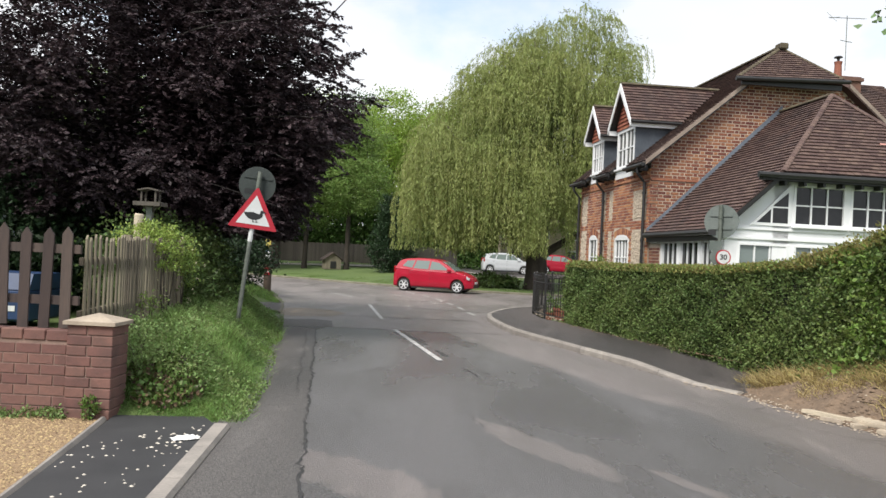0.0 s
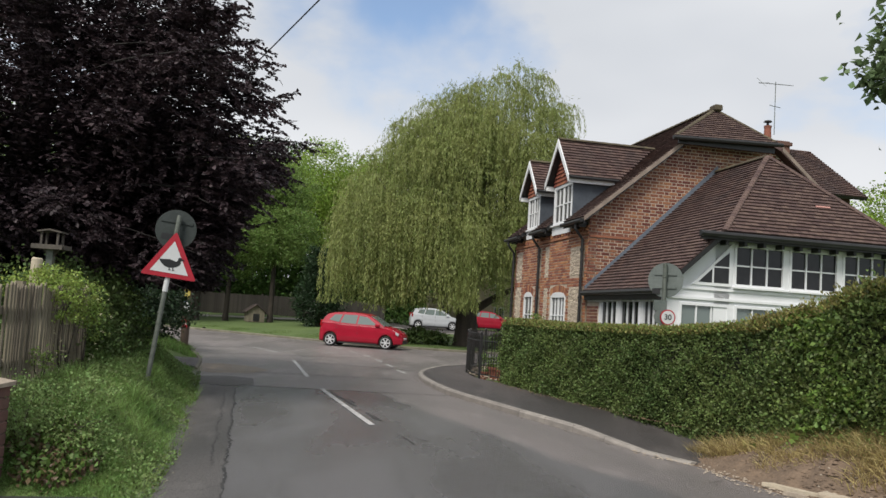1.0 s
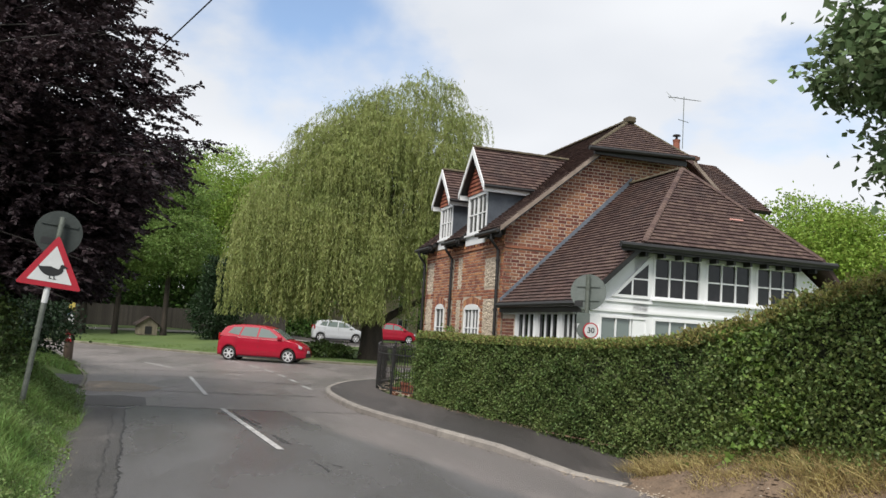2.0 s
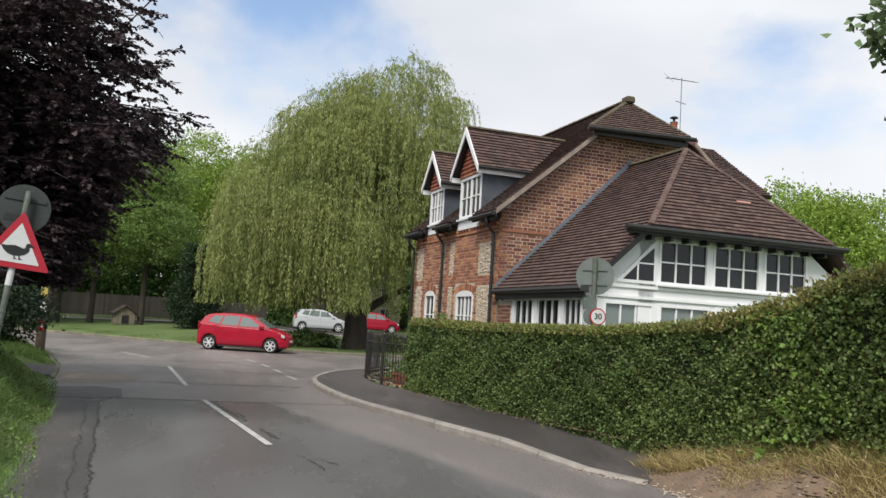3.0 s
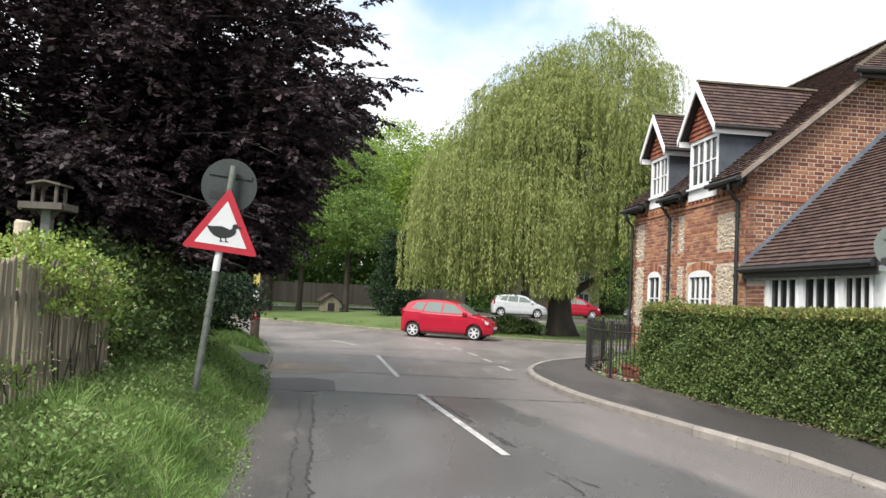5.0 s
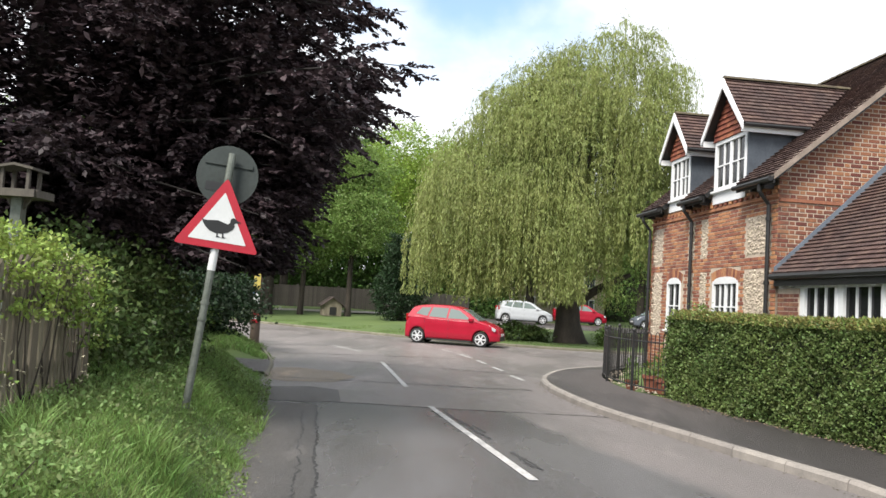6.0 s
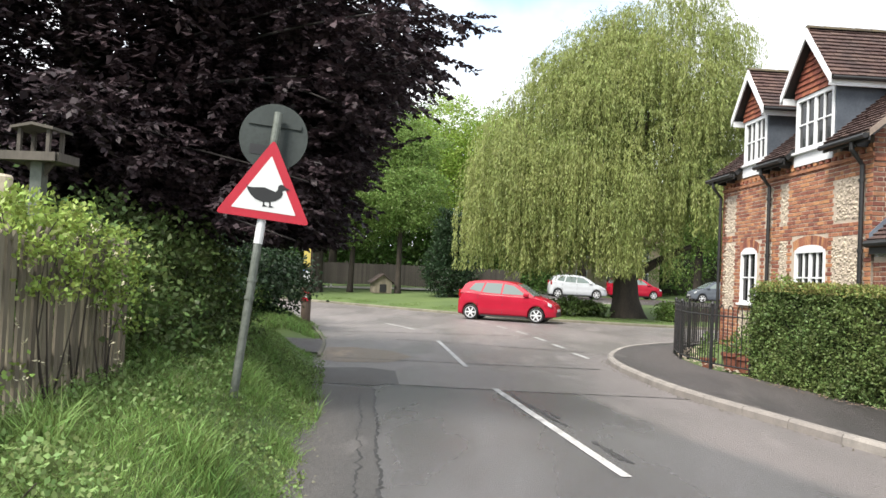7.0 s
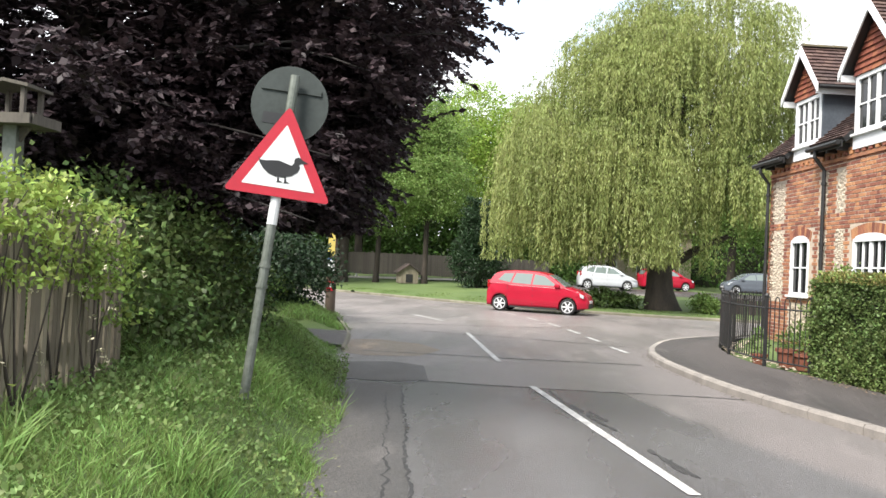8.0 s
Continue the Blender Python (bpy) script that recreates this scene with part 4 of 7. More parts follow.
# walls
F_HOLES = [(1.45, 2.6, 1.40, 2.48), (4.32, 5.14, 1.35, 2.52)]
front = wall_with_holes("wall", 0, DEPTH, 0.0, 4.45, F_HOLES, 0.25, "x", 0.0, M["mortar"], cottage, "brick and flint front wall")
gable_wall = part("wall", pr([(0, 0), (SPAN, 0), (SPAN, 4.45), (SPAN - HH_U - 0.05, HH_Z), (HH_U + 0.05, HH_Z), (0, 4.45)], "y", 0.0, 0.25), M["mortar"], cottage, "red brick gable wall")
part("wall", pr([(0, 0), (SPAN, 0), (SPAN, 4.45), (RIDGE_U, RIDGE_Z - 0.1), (0, 4.45)], "y", DEPTH - 0.25, DEPTH), M["brick_i"], cottage)
part("wall", bx(SPAN - 0.25, SPAN, 0.25, DEPTH - 0.25, 0, 4.45), M["brick_i"], cottage)

# flint panels between brick bands on the front
PANELS = [(0.22, 1.19, 2.96, 3.74), (0.20, 1.24, 1.15, 2.68), (2.95, 3.26, 2.98, 3.86), (3.60, 3.92, 2.98, 3.88), (2.92, 3.28, 1.15, 2.70), (3.60, 3.94, 1.15, 2.72), (5.50, 6.18, 2.95, 3.84), (5.46, 6.18, 1.15, 2.74), (1.4, 2.7, 0.4, 1.2), (4.2, 5.2, 0.4, 1.2)]


def front_brick(a, z):
    if any(h[0] - 0.1 < a < h[1] + 0.1 and h[2] - 0.04 < z < h[3] + 0.27 for h in F_HOLES):
        return False
    return not any(p[0] < a < p[1] and p[2] < z < p[3] for p in PANELS) and z < 4.05


brick_field(front, (0, 0, 0), (0, 1, 0), (-1, 0, 0), (DEPTH, 4.3), front_brick, M["brick"], M["brick_i"], lambda a, z: z > 1.9 and a < 3.6, gap=0.014)
ext_line = lambda u: 2.63 + 0.94 * u


def gable_brick(a, z):
    top = min(4.42 + 0.843 * a, 4.42 + 0.843 * (SPAN - a), HH_Z - 0.05)
    return z < top and (z > ext_line(a) - 0.15 or a > 3.3) and z > 1.2


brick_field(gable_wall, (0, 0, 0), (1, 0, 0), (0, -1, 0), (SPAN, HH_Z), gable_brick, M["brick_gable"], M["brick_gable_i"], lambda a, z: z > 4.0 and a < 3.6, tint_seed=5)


def flint_panels():
    g = np.random.default_rng(21)
    vs, fs = [], []
    for a0, a1, z0, z1 in PANELS:
        for _ in range(int((a1 - a0) * (z1 - z0) * 330)):
            a, z, r = g.uniform(a0 + 0.03, a1 - 0.03), g.uniform(z0 + 0.03, z1 - 0.03), g.uniform(0.022, 0.05)
            k = len(vs)
            ring = [(a + r * math.cos(q) * g.uniform(0.8, 1.2), z + r * math.sin(q) * g.uniform(0.7, 1.1)) for q in [math.pi * i / 3 for i in range(6)]]
            vs.extend((-0.002, *p) for p in ring)
            vs.append((-g.uniform(0.012, 0.03), a, z))
            fs.extend((k + (i + 1) % 6, k + i, k + 6) for i in range(6))
    tagged(mesh_ob("flint_panel", vs, fs, M["flint"], front, "pale knapped flint set in mortar"), kind="stuff")


flint_panels()
# soldier arches over the lower windows, dentil courses under the eaves
for h in F_HOLES:
    n = int((h[1] - h[0] + 0.16) / 0.075)
    for i in range(n):
        v = h[0] - 0.08 + (i + 0.5) * (h[1] - h[0] + 0.16) / n
        t = (v - (h[0] + h[1]) / 2) / (h[1] - h[0])
        z = h[3] + 0.10 * (1 - 4 * t * t * 0.8)
        part("brick", bx(-0.014, 0.0, -0.032, 0.032, -0.10, 0.11, m=Matrix.Translation((0, v, z + 0.06)) @ Matrix.Rotation(-t * 0.45, 4, "X")), M["brick"], front)
for row, z in ((0, 4.10), (1, 3.95)):
    part("string_course", bx(-0.035, -0.002, -0.03, DEPTH, z - 0.005 + 0.05, z + 0.06 + 0.05), M["brick"], front)
dent = bx(-0.05, -0.002, 0, 0.105, 0, 0.065).copy()
dme = bpy.data.meshes.new("dentil")
dent.to_mesh(dme)
dme.materials.append(M["brick"])
for i in range(28):
    share("dentil", dme, front, Matrix.Translation((0, 0.03 + i * 0.222, 4.075)))
part("string_course", bx(0.02, 2.0, -0.03, -0.002, 3.92, 3.98), M["brick"], gable_wall)

# main roof: plates under the tiles, leaving the dormers' fronts to rise through
cs = math.sqrt(1 + PITCH**2)
VERGE = -0.28
slope_len = (RIDGE_U - EAVE_U) * cs
hh_len = (HH_U - EAVE_U) * cs
DORMERS = [(1.20, 2.66), (3.94, 5.10)]      # along v
IN_U = 0.06
main_roof = slab("roof", [(IN_U, VERGE, roof_z(IN_U)), (IN_U, DEPTH + 0.2, roof_z(IN_U)), (RIDGE_U, DEPTH + 0.2, RIDGE_Z), (RIDGE_U, HH_V, RIDGE_Z), (HH_U, VERGE, HH_Z)][::-1], 0.10, M["black"], cottage, "brown clay plain tile roof")
for v0, v1 in ((VERGE, DORMERS[0][0]), (DORMERS[0][1], DORMERS[1][0]), (DORMERS[1][1], DEPTH + 0.2)):
    slab("eave_board", [(EAVE_U, v0, EAVE_Z), (EAVE_U, v1, EAVE_Z), (IN_U, v1, roof_z(IN_U)), (IN_U, v0, roof_z(IN_U))][::-1], 0.10, M["black"], main_roof)
slab("roof", [(2 * RIDGE_U - EAVE_U, VERGE, EAVE_Z), (2 * RIDGE_U - EAVE_U, DEPTH + 0.2, EAVE_Z), (RIDGE_U, DEPTH + 0.2, RIDGE_Z), (RIDGE_U, HH_V, RIDGE_Z), (2 * RIDGE_U - HH_U, VERGE, HH_Z)], 0.10, M["tile_i"], cottage)
W_UP = (1, 0, PITCH)
tile_field(main_roof, (EAVE_U, 0, EAVE_Z), (0, -1, 0), W_UP, [(-DEPTH - 0.2, 0), (-VERGE, 0), (-VERGE, hh_len), (-HH_V, slope_len), (-DEPTH - 0.2, slope_len)], M["tile"], M["tile_i"], lambda a, b: a > -1.1, leave=lambda a, b: b < (IN_U - EAVE_U) * cs - 0.03 and any(v0 < -a < v1 for v0, v1 in DORMERS))
hip = slab("half_hip", [(HIP_L, VERGE - 0.18, HH_Z - 0.05), (HIP_R, VERGE - 0.18, HH_Z - 0.05 + HIP_RISE), (RIDGE_U, HH_V, RIDGE_Z)], 0.10, M["black"], cottage, "tiled half hip over the gable")
hv, hz = HH_V - (VERGE - 0.18), RIDGE_Z - HH_Z + 0.05
tile_field(hip, (RIDGE_U, VERGE - 0.18, HH_Z - 0.05 + 0.63 * HIP_RISE), (HIP_R - HIP_L, 0, HIP_RISE), (0, hv, hz - 0.63 * HIP_RISE), [(HIP_L - RIDGE_U, 0), (HIP_R - RIDGE_U, 0), (0, math.hypot(hv, hz - 0.63 * HIP_RISE))], M["tile"], M["tile_i"], lambda a, b: True)
part("gutter", tb([(HIP_L - 0.05, VERGE - 0.22, HH_Z - 0.09), (HIP_R + 0.1, VERGE - 0.22, HH_Z - 0.09 + HIP_RISE)], 0.055), M["black"], cottage, "black gutter")
part("fascia", bx(HIP_L + 0.15, HIP_R - 0.05, VERGE - 0.12, VERGE - 0.06, HH_Z - 0.2, HH_Z - 0.07), M["black"], cottage)
for side in (0, 1):
    a = Vector((EAVE_U, VERGE - 0.012, EAVE_Z - 0.09)) if not side else Vector((2 * RIDGE_U - EAVE_U, VERGE - 0.012, EAVE_Z - 0.09))
    b = Vector((HH_U, VERGE - 0.012, HH_Z - 0.09)) if not side else Vector((2 * RIDGE_U - HH_U, VERGE - 0.012, HH_Z - 0.09))
    up = Vector((0, 0, 0.115))
    bm = bmesh.new()
    q = [a, b, b + up, a + up]
    f0 = [bm.verts.new(p) for p in q]
    f1 = [bm.verts.new(p + Vector((0, 0.26, 0))) for p in q]
    bm.faces.new(f0), bm.faces.new(f1[::-1])
    for i in range(4):
        bm.faces.new((f0[i], f1[i], f1[(i + 1) % 4], f0[(i + 1) % 4]))
    part("verge", bm, M["barge"], cottage, "pale mortared verge")


def ridge_tiles(parent, a, b, r=0.11, step=0.30, name="ridge_tile"):
    a, b = Vector(a), Vector(b)
    n = max(1, int((b - a).length / step))
    d = (b - a) / n
    w = d.normalized()
    side = w.cross(Vector((0, 0, 1))).normalized()
    up = side.cross(w)
    me = None
    for i in range(n):
        if me is None:
            bm = bmesh.new()
            rings = []
            for s, rr in ((0, r * 1.06), (d.length * 1.04, r * 0.96)):
                rings.append([bm.verts.new((rr * math.cos(q) * 1.1, s, rr * math.sin(q) * 0.75)) for q in [math.pi * k / 6 for k in range(7)]])
            for k in range(6):
                bm.faces.new((rings[0][k], rings[1][k], rings[1][k + 1], rings[0][k + 1]))
            bm.faces.new(rings[0])
            me = bpy.data.meshes.new(name)
            bm.to_mesh(me)
            bm.free()
            me.materials.append(M["moss_tile"] if name == "ridge_tile" else M["tile"])
        share(name, me, parent, Matrix.Translation(a + d * i) @ Matrix((side, w, up)).transposed().to_4x4())


ridge_tiles(main_roof, (RIDGE_U, HH_V - 0.1, RIDGE_Z), (RIDGE_U, DEPTH + 0.2, RIDGE_Z))
for u_end, z_end in ((HIP_L + 0.05, HH_Z - 0.02), (HIP_R - 0.05, HH_Z - 0.02 + HIP_RISE)):
    ridge_tiles(hip, (u_end, VERGE - 0.14, z_end), (RIDGE_U, HH_V, RIDGE_Z + 0.01), 0.06, 0.115)
part("ridge_end", bx(RIDGE_U - 0.12, RIDGE_U + 0.12, HH_V - 0.22, HH_V + 0.1, RIDGE_Z - 0.05, RIDGE_Z + 0.12, 0.03), M["moss_tile"], cottage)

# eaves: gutter in lengths between the dormers, rafter feet, downpipes
for v0, v1 in ((VERGE, 1.17), (2.69, 3.91), (5.13, DEPTH + 0.3)):
    part("gutter", tb([(EAVE_U - 0.07, v0, EAVE_Z - 0.08), (EAVE_U - 0.07, v1, EAVE_Z - 0.08)], 0.05), M["black"], cottage, "black gutter")
    part("fascia", bx(EAVE_U - 0.012, EAVE_U + 0.02, v0, v1, EAVE_Z - 0.16, EAVE_Z - 0.03), M["black"], cottage)
for v in (0.15, 0.6, 2.9, 3.3, 3.8, 5.6, 6.1):
    part("rafter_foot", bx(EAVE_U + 0.02, 0.0, v - 0.04, v + 0.04, EAVE_Z - 0.2, EAVE_Z - 0.06), M["black"], cottage)
for v in (0.16, 3.62, 6.22):
    pipe = part("downpipe", tb([(EAVE_U - 0.05, v, EAVE_Z - 0.1), (EAVE_U - 0.05, v, EAVE_Z - 0.25), (-0.09, v + 0.02, EAVE_Z - 0.5), (-0.09, v + 0.02, 0.3)], 0.04), M["black"], cottage, "black downpipe")
    for z in (1.2, 2.4, 3.6):
        part("bracket", tb([(-0.09, v + 0.02, z - 0.03), (-0.09, v + 0.02, z + 0.03)], 0.055), M["black"], pipe)

# lower windows with arched heads
for (v0, v1, z0, z1), cols in zip(F_HOLES, (4, 2)):
    window(cottage, on_front(v1, z0), v1 - v0, z1 - z0, cols, 2, arch=0.09)


def dormer(vc, half, z_sill, z_head, w_win, z_apex, cols):
    """A gabled dormer flush with the front: white casement, hung tiles in the gable, lead cheeks, tiled roof."""
    d = new("dormer")
    d.parent = cottage
    tagged(d, "gabled dormer with white casement, lead cheeks and red hung tiles")
    v0, v1 = vc - w_win / 2, vc + w_win / 2
    face = -0.03
    foot = z_head + 0.16
    slope = (z_apex - foot) / half
    inside = lambda z: EAVE_U + (z - EAVE_Z) / PITCH
    # cheeks run back into the roof
    for v, s in ((v0, -1), (v1, 1)):
        o = [(face, z_sill - 0.1), (inside(z_sill - 0.1) if z_sill - 0.1 > roof_z(face) else face + 0.05, max(z_sill - 0.1, roof_z(face) - 0.08)), (inside(foot) + 0.05, foot), (face, foot)]
        part("cheek", pr([(a, z) for a, z in o], "y", v - 0.05 * (s < 0), v + 0.05 * (s > 0)), M["lead_dark"], d, "blue-grey lead cheek")
    part("backing", bx(face + 0.09, face + 0.12, v0, v1, z_sill, z_head), M["black"], d)
    window(d, Matrix.Translation((face, v1, z_sill)) @ FACE_W, w_win, z_head - z_sill, cols, 2, frame_w=0.075)
    part("apron", bx(face - 0.03, face + 0.05, v0 - 0.02, v1 + 0.02, z_sill - 0.28, z_sill - 0.05), M["white"], d)
    # gable with hung tiles
    part("gable", pr([(v0 - 0.05, z_head + 0.01), (v1 + 0.05, z_head + 0.01), (v1 + 0.05, foot), (vc, z_apex - 0.06), (v0 - 0.05, foot)], "x", face, face + 0.1), M["mortar_grey"], d)
    hung = [(-w_win / 2 - 0.05, 0), (w_win / 2 + 0.05, 0), (w_win / 2 + 0.05, foot - z_head), (0, z_apex - z_head - 0.1), (-w_win / 2 - 0.05, foot - z_head)]
    tile_field(d, (face - 0.005, vc, z_head + 0.01), (0, -1, 0), (0, 0, 1), hung, M["tile_red"], M["tile_red"], lambda a, b: True, gauge=0.11, width=0.16, name="hung_tile")
    # roof planes: from the overhanging front back to where they meet the main slope
    over = face - 0.22
    back = inside(z_apex)
    out = half + 0.06
    zf = z_apex - slope * out
    for s in (-1, 1):
        c = [(over, vc, z_apex), (back, vc, z_apex), (inside(zf), vc + s * out, zf), (over, vc + s * out, zf)]
        if s < 0:
            c = c[::-1]
        r = slab("roof", c, 0.05, M["black"], d)
        sl = Vector((0, -s * out, z_apex - zf))
        top, low = back - over, inside(zf) - over
        if s < 0:
            tile_field(r, (over, vc + s * out, zf), (1, 0, 0), sl, [(0, 0), (low, 0), (top, sl.length), (0, sl.length)], M["tile"], M["tile_i"], None, seed=4)
        else:
            tile_field(r, (over, vc + s * out, zf), (-1, 0, 0), sl, [(-low, 0), (0, 0), (0, sl.length), (-top, sl.length)], M["tile"], M["tile_i"], None, seed=6)
        # white barge board and side fascia
        w = 0.15
        o = [(vc, z_apex + 0.02), (vc + s * (out + 0.02), zf + 0.02), (vc + s * (out + 0.02), zf - w * 0.9), (vc, z_apex - w * 1.25)]
        part("barge_board", pr(o, "x", over - 0.03, over), M["white"], d, "white barge board")
        part("side_fascia", bx(over, inside(zf) - 0.02, vc + s * (out - 0.06) - 0.015, vc + s * (out - 0.06) + 0.015, zf - 0.16, zf - 0.03), M["white"], d)
        part("gutter", tb([(over + 0.02, vc + s * (out + 0.03), zf - 0.03), (inside(zf), vc + s * (out + 0.03), zf - 0.03)], 0.04), M["black"], d)
    ridge_tiles(d, (over, vc, z_apex), (back, vc, z_apex), 0.09)


dormer(1.93, 0.88, 4.42, 5.50, 1.42, 6.72, 4)
dormer(4.52, 0.74, 4.50, 5.50, 1.12, 6.56, 4)

# garden room: roof with a low side, a hipped front and a white timber wall
X_AP, V_AP, Z_AP = 3.40, -2.2, 5.85
V_E, V_W = -4.2, -3.9                       # front eave, front wall
Z_FE = 3.78                                 # front eave height
LOW_U, LOW_Z = -0.06, 2.56
k_w = (Z_AP - LOW_Z) / (X_AP - LOW_U)
HIP_U = LOW_U + (Z_FE - LOW_Z) / k_w
HIP_U2 = 2 * X_AP - HIP_U
wing_roof = slab("roof", [(LOW_U, 0, LOW_Z), (X_AP, 0, Z_AP), (X_AP, V_AP, Z_AP), (HIP_U, V_E, Z_FE), (LOW_U, V_E + 0.1, LOW_Z)][::-1], 0.09, M["black"], cottage, "brown tiled catslide roof of the garden room")
wl_ = math.hypot(X_AP - LOW_U, Z_AP - LOW_Z)
hl_ = math.hypot(HIP_U - LOW_U, Z_FE - LOW_Z)
tile_field(wing_roof, (LOW_U, 0, LOW_Z), (0, -1, 0), (1, 0, k_w), [(0, 0), (-V_E - 0.1, 0), (-V_E, hl_), (-V_AP, wl_), (0, wl_)], M["tile"], M["tile_i"], lambda a, b: a > 1.4 and b > 0.5, seed=8)
south = slab("roof", [(HIP_U, V_E, Z_FE), (HIP_U2, V_E, Z_FE), (X_AP, V_AP, Z_AP)], 0.09, M["black"], cottage, "brown tiled hip with one new red tile")
sl_ = math.hypot(V_AP - V_E, Z_AP - Z_FE)
tile_field(south, (X_AP, V_E, Z_FE), (1, 0, 0), (0, V_AP - V_E, Z_AP - Z_FE), [(HIP_U - X_AP, 0), (HIP_U2 - X_AP, 0), (0, sl_)], M["tile"], M["tile_i"], lambda a, b: b < 1.6, seed=9)
slab("roof", [(X_AP, 0, Z_AP), (X_AP, V_AP, Z_AP), (HIP_U2, V_E, Z_FE), (2 * X_AP - LOW_U, V_E + 0.1, LOW_Z), (2 * X_AP - LOW_U, 0, LOW_Z)][::-1], 0.09, M["tile_i"], cottage)
ridge_tiles(south, (HIP_U, V_E, Z_FE + 0.01), (X_AP, V_AP, Z_AP + 0.02), 0.06, 0.115, "hip_tile")
ridge_tiles(south, (HIP_U2, V_E, Z_FE + 0.01), (X_AP, V_AP, Z_AP + 0.02), 0.06, 0.115, "hip_tile")
ridge_tiles(wing_roof, (X_AP, V_AP, Z_AP), (X_AP, -0.02, Z_AP), 0.1)
part("roof_tile", bx(-0.17, 0.17, -0.012, 0.02, 0, 0.05, m=Matrix.Translation((X_AP + 0.55, V_E + 0.72, Z_FE + 0.80)) @ Matrix.Rotation(math.atan2(Z_AP - Z_FE, V_AP - V_E) - math.pi / 2, 4, "X")), M["bright_tile"], south, "new pale red tile")
# lead flashing where it meets the gable
part("flashing", pr([(LOW_U, LOW_Z - 0.02), (X_AP, Z_AP - 0.02), (X_AP, Z_AP + 0.18), (LOW_U, LOW_Z + 0.13)], "y", -0.04, -0.018), M["lead"], cottage, "grey lead flashing")
part("gutter", tb([(LOW_U - 0.05, -0.02, LOW_Z - 0.05), (LOW_U - 0.05, V_E + 0.1, LOW_Z - 0.05)], 0.06), M["black"], cottage, "black gutter")
part("fascia", bx(LOW_U, LOW_U + 0.03, V_E + 0.1, -0.03, LOW_Z - 0.22, LOW_Z - 0.06), M["black"], cottage)
part("gutter", tb([(HIP_U - 0.55, V_E - 0.05, Z_FE - 0.07), (HIP_U2 + 0.35, V_E - 0.05, Z_FE - 0.07)], 0.06), M["black"], cottage, "black gutter")
part("fascia", bx(HIP_U - 0.5, HIP_U2 + 0.3, V_E + 0.0, V_E + 0.03, Z_FE - 0.17, Z_FE - 0.03), M["black"], cottage)
part("soffit", bx(HIP_U - 0.3, HIP_U2 + 0.3, V_E + 0.03, V_W, Z_FE - 0.16, Z_FE - 0.13), M["black"], cottage)
for i in range(11):
    u = HIP_U + 0.1 + i * (HIP_U2 - HIP_U) / 10.5
    part("rafter_foot", bx(u - 0.03, u + 0.03, V_E + 0.05, V_W - 0.025, Z_FE - 0.25, Z_FE - 0.16), M["black"], cottage)
# raking board of the low side
o = [(LOW_U - 0.02, LOW_Z - 0.12), (HIP_U, Z_FE - 0.12), (HIP_U, Z_FE - 0.02), (LOW_U - 0.02, LOW_Z + 0.0)]
part("barge_board", pr(o, "y", V_E + 0.06, V_E + 0.10), M["black"], cottage)
# white front wall with its windows
W_TOP = lambda u: min(Z_FE - 0.13, LOW_Z + k_w * (u - LOW_U) - 0.12)
UP = [(1.64, 2.78, 2.72, 3.57), (2.89, 4.03, 2.72, 3.57), (4.13, 5.22, 2.72, 3.57)]
DOWN = [(0.46, 1.55, 1.30, 2.33), (1.67, 2.84, 1.30, 2.33), (2.95, 4.0, 1.30, 2.33), (4.16, 5.2, 1.30, 2.33)]
cuts_u = LOW_U + (Z_FE - 0.01 - LOW_Z) / k_w
wing_front = wall_with_holes("wall", 0.06, cuts_u, 0.0, W_TOP, [DOWN[0]], 0.14, "y", V_W, M["white"], cottage, "white painted timber wall")
wall_with_holes("wall", cuts_u, 6.74, 0.0, lambda u: min(Z_FE - 0.13, LOW_Z + k_w * (2 * X_AP - LOW_U - u) - 0.12), [h for h in UP + DOWN if h[0] > cuts_u], 0.14, "y", V_W, M["white"], cottage)
for h in UP:
    window(cottage, Matrix.Translation((h[0], V_W, h[2])), h[1] - h[0], h[3] - h[2], 3, 2, frame_w=0.045)
for h in DOWN:
    window(cottage, Matrix.Translation((h[0], V_W, h[2])), h[1] - h[0], h[3] - h[2], 3, 1, frame_w=0.05, pane_mat=M["glass"])
    bm = bmesh.new()
    folds = [(h[0] + (h[1] - h[0]) * i / 40, V_W + 0.11 + 0.018 * math.sin(i * 1.9)) for i in range(41)]
    lo = [bm.verts.new((*p, h[2])) for p in folds]
    hi = [bm.verts.new((*p, h[3])) for p in folds]
    for i in range(40):
        bm.faces.new((lo[i], lo[i + 1], hi[i + 1], hi[i]))
    part("curtain", bm, M["curtain"], cottage, "pale green curtain")
# slanted light beside the upper windows
slant = new("window")
slant.parent = cottage
tagged(slant, "white triangular window under the raking roof")
tz = lambda u: 2.76 + k_w * (u - 0.80)
part("window_frame", pr([(0.70, 2.70), (1.57, 2.70), (1.57, tz(1.57) + 0.08)], "y", V_W - 0.03, V_W - 0.004), M["white"], slant)
part("pane", pr([(0.84, 2.76), (1.14, 2.76), (1.14, tz(1.14) - 0.04)], "y", V_W - 0.034, V_W - 0.031), M["pane"], slant)
part("pane", pr([(1.18, 2.76), (1.51, 2.76), (1.51, 3.07), (1.18, 3.07)], "y", V_W - 0.034, V_W - 0.031), M["pane"], slant)
part("pane", pr([(1.18, 3.10), (1.51, 3.10), (1.51, tz(1.51) - 0.04), (1.21, 3.14)], "y", V_W - 0.034, V_W - 0.031), M["pane"], slant)
part("apron", bx(0.0, 6.7, V_W - 0.035, V_W - 0.002, 2.40, 2.45), M["white"], cottage)
